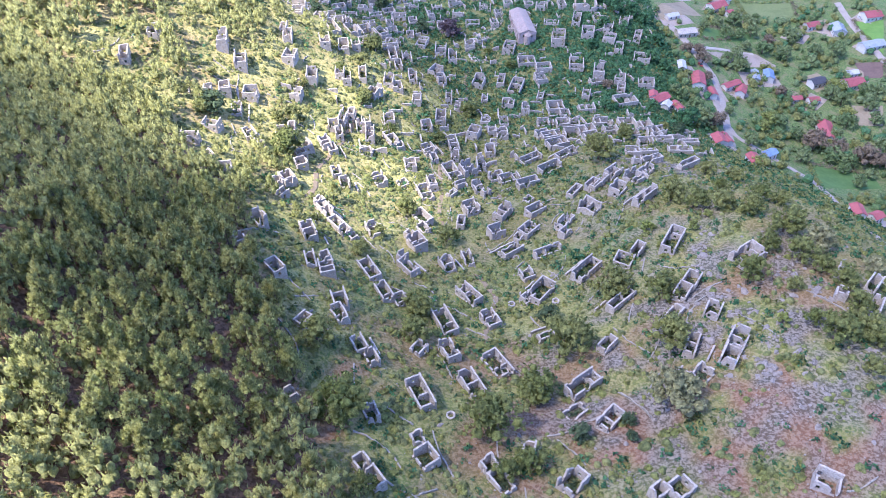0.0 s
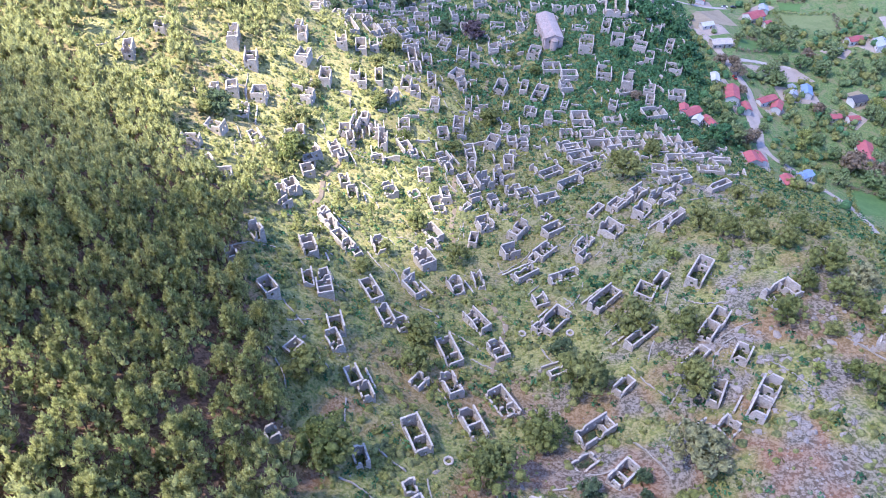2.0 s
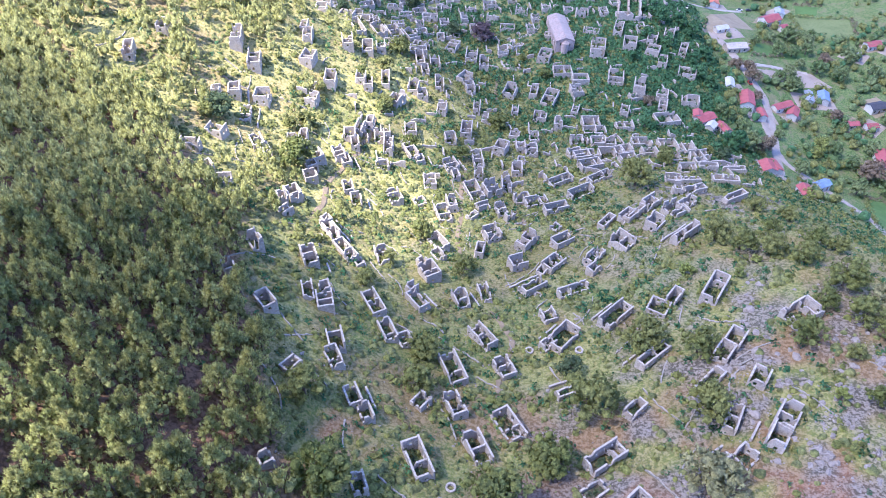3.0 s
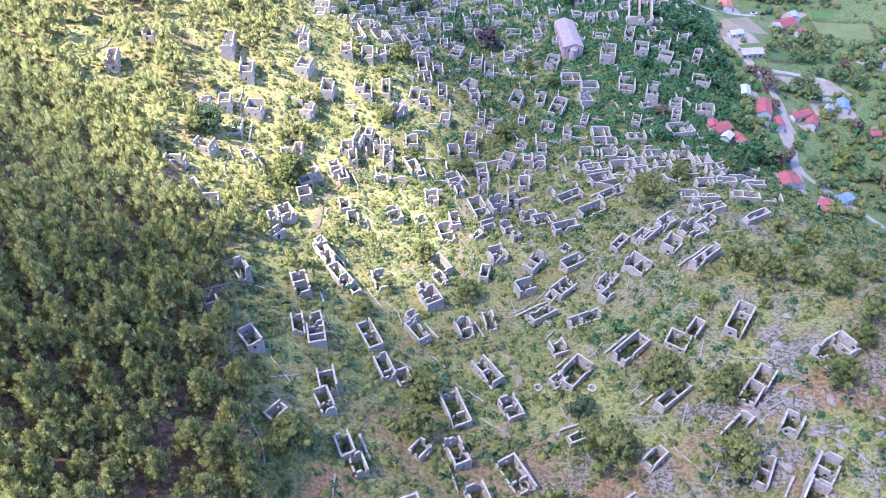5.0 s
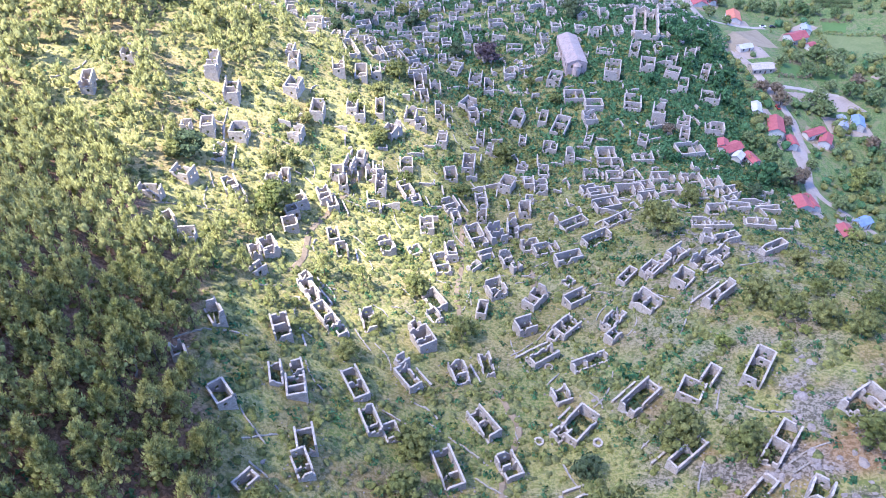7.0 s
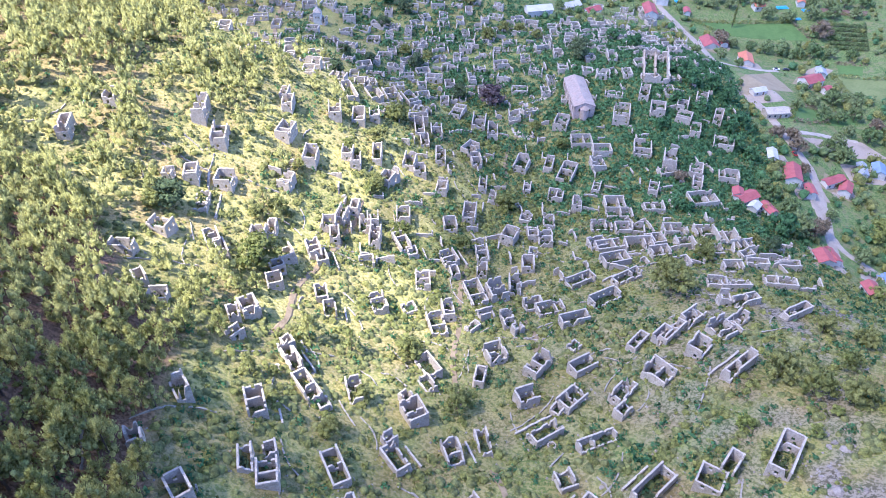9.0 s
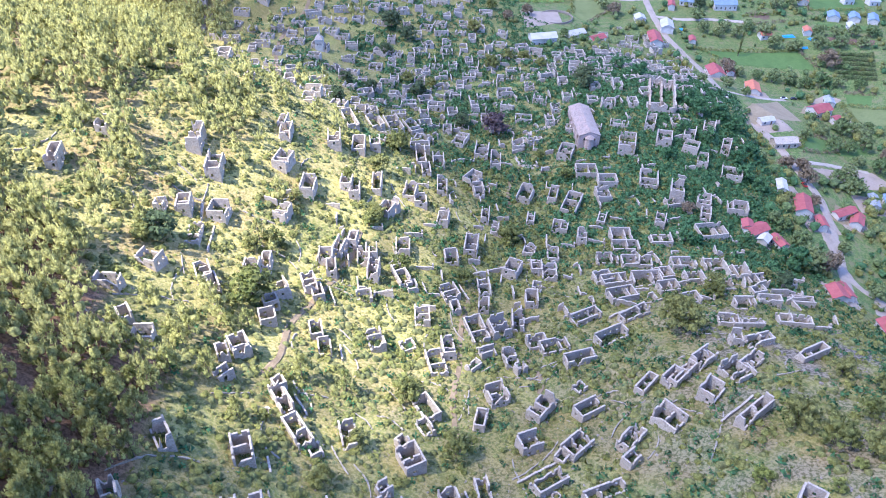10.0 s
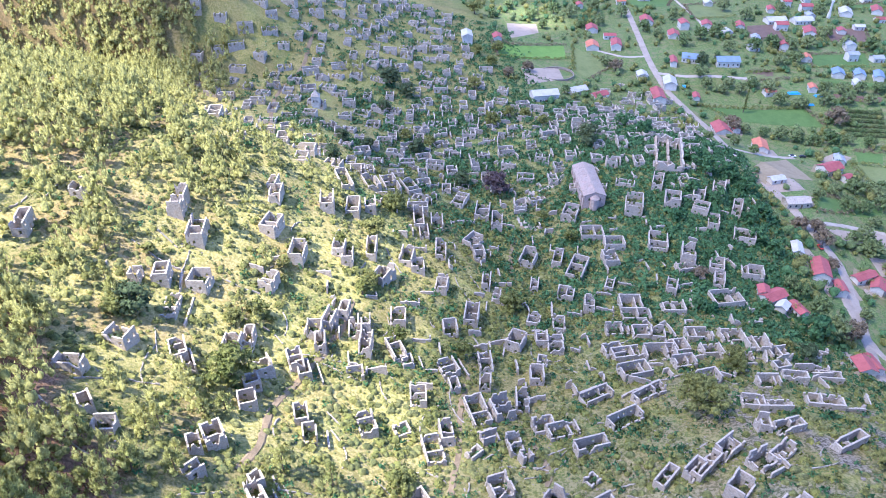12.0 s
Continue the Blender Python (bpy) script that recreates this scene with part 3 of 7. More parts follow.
ruined_house(102.5, 289.0, 20, 5.3, 3.7, 4.0)
ruined_house(114.9, 292.1, 5, 11.3, 4.0, 4.0)
ruined_house(69.3, 403.5, 82, 13.2, 8.1, 6.0)
ruined_house(87.6, 408.1, 80, 9.1, 7.4, 5.0)
ruined_house(82.4, 421.7, 77, 11.7, 5.1, 5.0)
ruined_house(101.0, 414.4, 75, 9.6, 5.6, 5.0)
ruined_house(111.6, 420.8, 75, 11.6, 5.8, 5.0)
ruined_house(118.6, 409.6, 72, 11.0, 4.3, 5.0)
ruined_house(100.3, 404.3, 70, 8.3, 7.5, 4.0)
ruined_house(104.8, 395.6, 78, 8.6, 4.9, 4.0)
ruined_house(77.3, 377.9, 83, 11.3, 8.4, 5.0)
ruined_house(88.8, 368.6, 79, 11.0, 6.2, 7.0)
ruined_house(87.2, 361.5, 18, 9.1, 5.6, 4.0)
ruined_house(100.5, 364.9, 77, 9.4, 6.1, 5.0)
ruined_house(115.7, 364.4, 173, 9.1, 7.1, 5.0)
ruined_house(98.9, 353.2, 77, 8.9, 4.4, 5.0)
ruined_house(78.3, 345.7, 76, 8.7, 4.4, 5.0)
ruined_house(76.0, 330.0, 5, 8.7, 6.9, 4.0)
ruined_house(98.8, 340.5, 14, 11.8, 8.6, 5.0)
ruined_house(118.4, 391.3, 76, 9.8, 9.6, 4.0)
ruined_house(-169.2, 503.4, 100, 7.4, 5.0, 2.5)
ruined_house(-158.9, 509.7, 95, 9.2, 4.9, 2.5)
ruined_house(-135.9, 518.7, 95, 8.4, 5.4, 2.5)
ruined_house(-154.4, 485.1, 10, 9.2, 4.6, 4.5)
ruined_house(-100.9, 457.5, 10, 7.0, 6.0, 2.5)
ruined_house(-89.4, 460.2, 10, 9.2, 5.9, 3.0)
ruined_house(-84.4, 479.9, 10, 7.5, 5.9, 3.0)
ruined_house(-119.2, 445.3, 10, 9.8, 5.5, 4.5)
ruined_house(-100.6, 402.1, 20, 6.6, 5.1, 3.0)
ruined_house(-103.1, 368.6, 20, 6.7, 5.0, 2.5)
ruined_house(-92.5, 392.5, 100, 8.9, 5.0, 3.5)
ruined_house(-107.0, 405.9, 20, 9.4, 5.2, 3.5)
ruined_house(-112.3, 466.1, 10, 8.2, 5.6, 2.5)
ruined_house(-121.1, 512.1, 170, 7.0, 5.5, 4.5)
ruined_house(-110.0, 500.0, 10, 9.0, 4.6, 4.5)
ruined_house(-77.2, 511.3, 95, 8.8, 4.7, 2.5)
ruined_house(-64.5, 517.5, 95, 7.7, 4.8, 3.0)
ruined_house(-60.3, 501.2, 170, 9.6, 5.1, 3.0)
ruined_house(-49.7, 498.0, 95, 7.8, 4.6, 4.5)
ruined_house(-42.1, 519.3, 20, 7.0, 5.9, 3.0)
ruined_house(-70.8, 451.5, 95, 7.5, 5.2, 3.0)
ruined_house(-68.0, 478.0, 0, 7.8, 6.0, 3.0)
ruined_house(-51.9, 477.9, 170, 9.8, 5.8, 3.0)
ruined_house(-58.1, 457.2, 0, 8.2, 5.3, 3.5)
ruined_house(-57.2, 419.2, 0, 9.3, 5.7, 2.5)
ruined_house(-35.0, 444.6, 20, 7.8, 5.6, 3.5)
ruined_house(-41.2, 470.2, 95, 7.4, 6.0, 3.5)
ruined_house(-28.2, 466.5, 20, 8.8, 5.4, 2.5)
ruined_house(-101.2, 483.5, 170, 10.0, 4.8, 4.5)
ruined_house(-4.1, 455.9, 10, 6.7, 4.7, 3.5)
ruined_house(7.9, 459.1, 10, 8.2, 5.3, 4.5)
ruined_house(21.6, 467.7, 95, 7.7, 5.5, 2.5)
ruined_house(35.9, 440.3, 100, 7.2, 5.6, 3.5)
ruined_house(-13.4, 480.1, 0, 7.7, 5.9, 4.5)
ruined_house(7.4, 480.4, 0, 8.9, 5.3, 2.5)
ruined_house(-14.9, 503.2, 100, 8.6, 4.6, 3.5)
ruined_house(34.7, 495.0, 100, 7.5, 5.0, 3.0)
ruined_house(46.7, 483.0, 95, 7.9, 5.3, 3.5)
ruined_house(39.8, 467.6, 95, 7.0, 5.4, 4.5)
ruined_house(89.4, 514.6, 20, 8.7, 5.8, 4.5)
ruined_house(75.1, 439.8, 95, 8.0, 4.8, 3.5)
ruined_house(95.1, 423.9, 95, 9.9, 5.1, 3.0)
ruined_house(-19.0, 432.8, 100, 8.6, 5.6, 3.5)
ruined_house(-20.0, 411.4, 95, 7.4, 4.5, 3.5)
ruined_house(-1.4, 430.9, 95, 9.8, 4.7, 2.5)

# ---- two churches among the ruins ----
PINK = mat_stone("rose_plastered_masonry", (0.36, 0.27, 0.24), (0.58, 0.46, 0.42), (0.54, 0.40, 0.35))
ROOF_RENDER = mat_stone("weathered_roof_render", (0.19, 0.145, 0.125), (0.42, 0.34, 0.30), (0.40, 0.275, 0.23))
OCHRE = mat_stone("ochre_plaster", (0.36, 0.27, 0.18), (0.50, 0.40, 0.28), (0.42, 0.33, 0.25))


def box_bm(bm, x0, x1, y0, y1, z0, z1):
    v = [bm.verts.new((x, y, z)) for x in (x0, x1) for y in (y0, y1) for z in (z0, z1)]
    for f in ((0, 1, 3, 2), (4, 6, 7, 5), (0, 4, 5, 1), (2, 3, 7, 6), (1, 5, 7, 3), (0, 2, 6, 4)):
        bm.faces.new([v[i] for i in f])


def church(x, y, rot, length, depth, height):
    z = on_ground(x, y)
    home = tagged(new("church"), "long rose-plastered stone church with a weathered vaulted roof", "church")
    home.matrix_basis = pose(x, y, z, 0, 0, rot)
    a, b = length / 2, depth / 2
    for name, p0, p1 in (("nave_wall", (-a, -b), (a, -b)), ("nave_wall", (-a, b), (a, b)), ("end_wall", (-a, -b), (-a, b)), ("end_wall", (a, -b), (a, b))):
        bm = bmesh.new()
        ln = math.dist(p0, p1)
        n = int(ln // 4)
        wall_bm(bm, p0, p1, 0.8, -5, [height] * 6, [((i + 0.5) * ln / n - 0.5, (i + 0.5) * ln / n + 0.5, height * 0.5, height * 0.8) for i in range(n)])
        part(name, bm, PINK, home)
    rng = random.Random(4)
    rise = depth * 0.2
    for side in (-1, 1):   # two slopes with a bulge over each vault
        bm = bmesh.new()
        rows = []
        for i in range(31):
            u = -a - 0.5 + (length + 1) * i / 30
            bulge = 0.28 * abs(math.sin(math.pi * 5 * i / 30))
            rows.append([bm.verts.new((u, side * (b + 0.5) * (1 - v), height + 0.1 + rise * v + bulge * math.sin(math.pi * v) + rng.uniform(-0.07, 0.07))) for v in (0, 0.2, 0.4, 0.6, 0.8, 1)])
        for r0, r1 in zip(rows, rows[1:]):
            for j in range(5):
                bm.faces.new((r0[j], r1[j], r1[j + 1], r0[j + 1]))
        bmesh.ops.recalc_face_normals(bm, faces=bm.faces)
        bmesh.ops.solidify(bm, geom=bm.faces[:], thickness=0.25)
        part("roof", bm, ROOF_RENDER, home, "worn greyish-rose roof with bare patches")
    for end in (-1, 1):
        bm = bmesh.new()
        v = [bm.verts.new(p) for x0 in (end * (a + 0.35), end * (a - 0.35)) for p in ((x0, -b, height), (x0, b, height), (x0, 0, height + rise))]
        for f in ((0, 1, 2), (5, 4, 3), (0, 3, 4, 1), (1, 4, 5, 2), (2, 5, 3, 0)):
            bm.faces.new([v[i] for i in f])
        bmesh.ops.recalc_face_normals(bm, faces=bm.faces)
        part("gable", bm, PINK, home)
    for i in range(5):
        bm = bmesh.new()
        u = -a + length * (i + 0.5) / 5
        box_bm(bm, u - 0.35, u + 0.35, -b - 0.75, -b - 0.35, -5, height * 0.85)
        box_bm(bm, u - 0.35, u + 0.35, b + 0.35, b + 0.75, -5, height * 0.85)
        part("buttress", bm, PINK, home)
    bm = bmesh.new()
    bmesh.ops.create_cone(bm, cap_ends=True, segments=10, radius1=b * 0.45, radius2=b * 0.45, depth=height + 3, matrix=pose(-a - 0.6, 0, height / 2 - 2.4))
    part("apse", bm, PINK, home)
    bm = bmesh.new()
    bmesh.ops.create_cone(bm, cap_ends=True, segments=10, radius1=b * 0.5, radius2=0.1, depth=1.5, matrix=pose(-a - 0.6, 0, height - 0.2))
    part("apse_roof", bm, ROOF_RENDER, home)


church(48.9, 419.5, 98, 29.3, 9.9, 6)


def ruined_church(x, y, rot, length, depth, height):
    z = on_ground(x, y)
    home = tagged(new("ruined_church"), "large roofless ruined church with ochre plaster inside thick walls", "ruined church")
    home.matrix_basis = pose(x, y, z, 0, 0, rot)
    rng = random.Random(9)
    a, b = length / 2, depth / 2
    for name, p0, p1, mat in (("nave_wall", (-a, -b), (a, -b), STONE), ("nave_wall", (-a, b), (a, b), OCHRE), ("end_wall", (-a, -b + 0.5), (-a, b - 0.5), STONE), ("end_wall", (a, -b + 0.5), (a, b - 0.5), STONE), ("inner_wall", (-a + 1, 0.5), (a - 1, 0.5), OCHRE)):
        bm = bmesh.new()
        ln = math.dist(p0, p1)
        n = max(2, int(ln // 4))
        tops = [height * rng.choice((0.6, 0.75, 0.9, 1.0, 1.0)) for _ in range(n * 3)]
        wall_bm(bm, p0, p1, 0.9, -5, tops, [((i + 0.5) * ln / n - 0.5, (i + 0.5) * ln / n + 0.5, 1.5, 3.2) for i in range(0, n, 2)])
        part(name, bm, mat, home)


ruined_church(91.0, 447.2, 83, 31.9, 12.8, 5)

far_ruins = bmesh.new()
ruined_house(-134.9, 541.0, 10, 6.9, 5.2, 3.0, far_ruins)
ruined_house(-147.4, 530.9, 170, 7.3, 4.9, 4.5, far_ruins)
ruined_house(-99.3, 536.4, 20, 9.9, 4.5, 3.5, far_ruins)
ruined_house(-113.2, 536.3, 95, 6.6, 5.7, 3.5, far_ruins)
ruined_house(-93.8, 554.5, 95, 8.5, 4.5, 2.5, far_ruins)
ruined_house(-80.1, 548.8, 170, 7.1, 5.9, 3.0, far_ruins)
ruined_house(-73.5, 552.8, 0, 9.1, 5.9, 4.5, far_ruins)
ruined_house(-62.8, 555.3, 20, 8.3, 5.8, 3.5, far_ruins)
ruined_house(-53.0, 565.4, 95, 6.9, 5.6, 3.5, far_ruins)
ruined_house(-66.3, 608.4, 20, 6.6, 5.9, 2.5, far_ruins)
ruined_house(-76.8, 598.4, 10, 7.7, 5.4, 3.0, far_ruins)
ruined_house(-100.8, 581.5, 20, 7.5, 5.6, 2.5, far_ruins)
ruined_house(-131.4, 526.9, 20, 8.9, 5.0, 2.5, far_ruins)
ruined_house(-87.5, 530.0, 0, 7.3, 5.4, 3.5, far_ruins)
ruined_house(-34.1, 563.9, 100, 8.1, 5.2, 3.5, far_ruins)
ruined_house(-101.4, 625.9, 95, 8.4, 4.9, 3.5, far_ruins)
ruined_house(-114.9, 560.5, 95, 7.5, 5.3, 3.5, far_ruins)
ruined_house(-146.3, 558.8, 20, 7.5, 5.0, 4.5, far_ruins)
ruined_house(-158.8, 542.6, 20, 9.7, 4.8, 4.5, far_ruins)
ruined_house(-162.8, 533.6, 20, 9.8, 5.3, 3.0, far_ruins)
ruined_house(-124.1, 585.7, 10, 9.4, 5.9, 4.5, far_ruins)
ruined_house(-76.2, 664.5, 20, 8.9, 5.6, 4.5, far_ruins)
ruined_house(-57.6, 673.6, 10, 8.7, 5.9, 4.5, far_ruins)
ruined_house(-85.0, 612.7, 20, 8.7, 5.7, 3.5, far_ruins)
ruined_house(-19.7, 522.6, 100, 8.8, 4.8, 3.0, far_ruins)
ruined_house(2.7, 533.9, 170, 9.0, 6.0, 3.0, far_ruins)
ruined_house(87.3, 570.8, 10, 9.9, 5.4, 3.5, far_ruins)
ruined_house(96.6, 569.3, 170, 6.5, 4.7, 3.0, far_ruins)
ruined_house(18.7, 431.7, 0, 8.8, 5.9, 3.0, far_ruins)
ruined_house(4.8, 420.3, 20, 6.6, 4.7, 4.5, far_ruins)
ruined_house(-34.0, 491.6, 0, 8.2, 5.3, 3.0, far_ruins)
ruined_house(-24.2, 493.7, 95, 9.2, 4.9, 3.5, far_ruins)
ruined_house(-35.2, 537.6, 10, 9.0, 4.9, 4.5, far_ruins)
ruined_house(-11.1, 558.0, 100, 10.0, 5.3, 2.5, far_ruins)
ruined_house(-8.7, 585.8, 0, 9.2, 5.0, 3.5, far_ruins)
ruined_house(-27.2, 572.9, 100, 7.5, 5.3, 4.5, far_ruins)
ruined_house(-1.2, 496.5, 20, 7.8, 5.6, 3.0, far_ruins)
ruined_house(15.2, 506.0, 0, 6.5, 5.3, 2.5, far_ruins)
ruined_house(25.5, 523.2, 170, 8.4, 4.5, 4.5, far_ruins)
ruined_house(53.0, 522.2, 100, 8.5, 5.6, 4.5, far_ruins)
ruined_house(65.7, 545.2, 95, 8.2, 5.5, 3.0, far_ruins)
ruined_house(74.4, 542.1, 20, 8.1, 5.6, 3.5, far_ruins)
ruined_house(-93.0, 505.5, 0, 8.9, 5.1, 3.5, far_ruins)
ruined_house(-100.2, 507.8, 170, 9.2, 5.9, 3.0, far_ruins)
ruined_house(-105.7, 517.8, 10, 8.2, 5.3, 4.5, far_ruins)
ruined_house(-92.8, 579.5, 20, 8.4, 5.1, 2.5, far_ruins)
ruined_house(-84.3, 573.4, 0, 9.1, 4.9, 2.5, far_ruins)
ruined_house(-72.9, 573.3, 0, 8.8, 4.5, 4.5, far_ruins)
ruined_house(-63.2, 585.2, 0, 10.0, 5.6, 2.5, far_ruins)
ruined_house(-53.7, 603.6, 0, 9.4, 4.8, 2.5, far_ruins)
ruined_house(-48.9, 633.7, 170, 9.6, 6.0, 4.5, far_ruins)
ruined_house(-38.0, 606.7, 10, 7.1, 4.8, 3.0, far_ruins)
ruined_house(-47.0, 578.5, 0, 8.7, 4.6, 2.5, far_ruins)
ruined_house(-126.7, 565.0, 170, 7.8, 4.6, 2.5, far_ruins)
ruined_house(-135.5, 572.1, 100, 8.5, 5.6, 3.0, far_ruins)
ruined_house(-112.0, 599.8, 0, 8.0, 5.0, 4.5, far_ruins)
ruined_house(-111.7, 580.2, 95, 7.7, 5.5, 2.5, far_ruins)
ruined_house(-135.0, 481.3, 10, 8.9, 4.7, 3.5, far_ruins)
ruined_house(-139.3, 475.3, 100, 8.4, 4.8, 2.5, far_ruins)
ruined_house(-145.1, 466.0, 100, 7.3, 5.7, 3.5, far_ruins)
ruined_house(-121.2, 391.0, 100, 9.9, 5.7, 3.5, far_ruins)
ruined_house(-67.3, 414.6, 95, 9.1, 4.8, 2.5, far_ruins)
ruined_house(-68.7, 386.7, 170, 7.7, 5.4, 2.5, far_ruins)
ruined_house(-49.3, 439.6, 0, 9.5, 5.3, 4.5, far_ruins)
ruined_house(-42.2, 431.2, 10, 7.9, 5.2, 3.5, far_ruins)
ruined_house(-28.1, 436.2, 0, 9.3, 4.5, 4.5, far_ruins)
ruined_house(-20.8, 453.6, 0, 9.5, 5.9, 4.5, far_ruins)
ruined_house(-76.6, 489.3, 170, 9.3, 5.6, 2.5, far_ruins)
ruined_house(-68.1, 497.7, 170, 8.2, 4.8, 4.5, far_ruins)
ruined_house(-32.2, 409.5, 20, 9.4, 4.9, 3.5, far_ruins)
ruined_house(42.0, 450.5, 95, 7.8, 5.6, 3.5, far_ruins)
ruined_house(27.4, 450.4, 170, 7.5, 5.4, 3.5, far_ruins)
ruined_house(57.1, 460.3, 100, 6.6, 6.0, 3.0, far_ruins)
ruined_house(65.7, 486.7, 170, 7.1, 4.6, 2.5, far_ruins)
ruined_house(62.4, 438.2, 0, 7.2, 4.8, 4.5, far_ruins)
ruined_house(68.6, 458.8, 95, 8.8, 5.0, 4.5, far_ruins)
ruined_house(16.2, 405.8, 95, 7.6, 5.9, 4.5, far_ruins)
ruined_house(24.3, 411.2, 20, 8.1, 4.6, 3.0, far_ruins)
ruined_house(9.8, 443.4, 170, 7.1, 5.1, 4.5, far_ruins)
ruined_house(104.8, 491.9, 95, 7.0, 4.9, 3.5, far_ruins)
ruined_house(94.7, 490.2, 10, 9.1, 5.5, 2.5, far_ruins)
ruined_house(122.2, 554.1, 95, 9.6, 5.0, 3.5, far_ruins)
ruined_house(83.8, 532.8, 20, 9.8, 5.5, 4.5, far_ruins)
ruined_house(-15.1, 537.0, 95, 9.5, 4.7, 3.5, far_ruins)
ruined_house(-98.9, 681.2, 20, 8.1, 4.9, 3.0, far_ruins)
ruined_house(-84.9, 428.3, 0, 7.2, 4.5, 3.0, far_ruins)
ruined_house(-66.0, 655.2, 170, 6.8, 5.1, 3.5, far_ruins)
ruined_house(-81.2, 684.9, 170, 7.6, 5.2, 3.5, far_ruins)
ruined_house(105.7, 462.1, 0, 9.1, 5.6, 3.0, far_ruins)
ruined_house(-168.4, 557.2, 10, 7.1, 4.8, 2.5, far_ruins)
ruined_house(-46.5, 619.7, 170, 8.6, 5.6, 3.5, far_ruins)
ruined_house(107.1, 480.5, 0, 8.1, 5.2, 4.5, far_ruins)
ruined_house(-29.2, 512.7, 10, 6.7, 5.3, 3.5, far_ruins)
ruined_house(68.0, 531.8, 0, 9.0, 4.9, 4.5, far_ruins)
ruined_house(-159.9, 522.7, 0, 9.8, 4.6, 3.0, far_ruins)
ruined_house(-23.3, 544.2, 170, 6.7, 5.1, 2.5, far_ruins)
ruined_house(-179.6, 498.4, 0, 7.4, 5.1, 3.5, far_ruins)
ruined_house(-74.2, 435.6, 170, 6.7, 4.6, 3.0, far_ruins)
ruined_house(56.8, 478.3, 10, 8.9, 5.5, 3.0, far_ruins)
ruined_house(-134.1, 439.7, 100, 7.3, 5.9, 2.5, far_ruins)
ruined_house(-115.3, 486.3, 0, 8.4, 5.9, 2.5, far_ruins)
ruined_house(-22.5, 602.9, 170, 7.3, 4.5, 3.5, far_ruins)
ruined_house(-79.2, 374.8, 95, 8.0, 5.7, 3.0, far_ruins)
ruined_house(-92.0, 412.2, 170, 6.5, 5.6, 4.5, far_ruins)
ruined_house(-132.0, 502.4, 10, 8.4, 4.7, 4.5, far_ruins)
ruined_house(86.2, 434.1, 0, 9.2, 4.9, 4.5, far_ruins)
ruined_house(-108.1, 447.1, 20, 7.0, 5.3, 4.5, far_ruins)
ruined_house(103.0, 531.1, 10, 8.9, 5.7, 3.0, far_ruins)
ruined_house(-60.4, 645.3, 20, 6.7, 5.6, 2.5, far_ruins)
ruined_house(54.6, 420.3, 170, 7.2, 4.9, 3.5, far_ruins)
ruined_house(-42.9, 668.3, 0, 6.8, 5.7, 4.5, far_ruins)
ruined_house(-80.5, 399.5, 100, 6.5, 4.9, 3.0, far_ruins)
ruined_house(-131.9, 455.1, 100, 6.6, 4.7, 2.5, far_ruins)
ruined_house(-78.5, 463.9, 170, 6.7, 5.1, 2.5, far_ruins)
ruined_house(-91.4, 590.5, 95, 8.5, 5.0, 3.5, far_ruins)
ruined_house(-143.5, 596.6, 10, 7.0, 5.2, 3.5, far_ruins)
ruined_house(48.3, 511.9, 20, 6.6, 5.3, 2.5, far_ruins)
ruined_house(-37.8, 632.2, 0, 6.9, 6.0, 3.5, far_ruins)
ruined_house(103.8, 550.2, 95, 9.5, 5.9, 2.5, far_ruins)
ruined_house(-161.7, 573.7, 10, 8.3, 4.7, 3.0, far_ruins)
ruined_house(83.1, 506.0, 20, 7.8, 4.7, 3.0, far_ruins)
ruined_house(92.2, 458.7, 170, 9.9, 4.9, 3.0, far_ruins)
ruined_house(-126.9, 628.3, 170, 9.0, 5.2, 4.5, far_ruins)
ruined_house(-181.6, 553.3, 95, 6.9, 5.0, 3.0, far_ruins)
ruined_house(-8.0, 514.6, 95, 8.6, 4.8, 2.5, far_ruins)
ruined_house(-141.4, 583.8, 170, 9.8, 5.3, 4.5, far_ruins)
ruined_house(-33.0, 422.8, 100, 6.5, 4.7, 4.5, far_ruins)
ruined_house(20.5, 480.4, 170, 6.7, 6.0, 2.5, far_ruins)
ruined_house(-147.1, 615.5, 100, 7.3, 5.6, 3.5, far_ruins)
ruined_house(-79.4, 639.2, 95, 8.1, 4.8, 3.0, far_ruins)
ruined_house(72.9, 522.3, 20, 8.5, 5.0, 3.0, far_ruins)
ruined_house(-161.2, 593.8, 20, 7.7, 4.9, 2.5, far_ruins)
ruined_house(-26.7, 587.5, 100, 8.2, 5.0, 3.0, far_ruins)
ruined_house(-128.6, 614.8, 10, 8.2, 4.6, 3.0, far_ruins)
ruined_house(119.0, 519.3, 95, 6.8, 5.6, 3.0, far_ruins)
ruined_house(5.3, 513.2, 20, 8.2, 5.2, 2.5, far_ruins)
ruined_house(-173.5, 542.7, 10, 7.8, 4.5, 3.0, far_ruins)
ruined_house(54.8, 446.0, 95, 6.6, 5.5, 3.5, far_ruins)
ruined_house(-78.2, 654.1, 100, 7.8, 5.2, 4.5, far_ruins)
ruined_house(95.5, 501.1, 95, 9.9, 5.7, 2.5, far_ruins)
ruined_house(29.8, 511.1, 100, 7.0, 5.1, 2.5, far_ruins)
ruined_house(-178.7, 479.2, 170, 9.2, 4.8, 3.5, far_ruins)
ruined_house(-179.1, 513.9, 0, 6.6, 5.7, 4.5, far_ruins)
ruined_house(-144.4, 545.8, 20, 9.9, 4.5, 3.0, far_ruins)
ruined_house(73.9, 584.6, 0, 6.6, 4.6, 3.5, far_ruins)
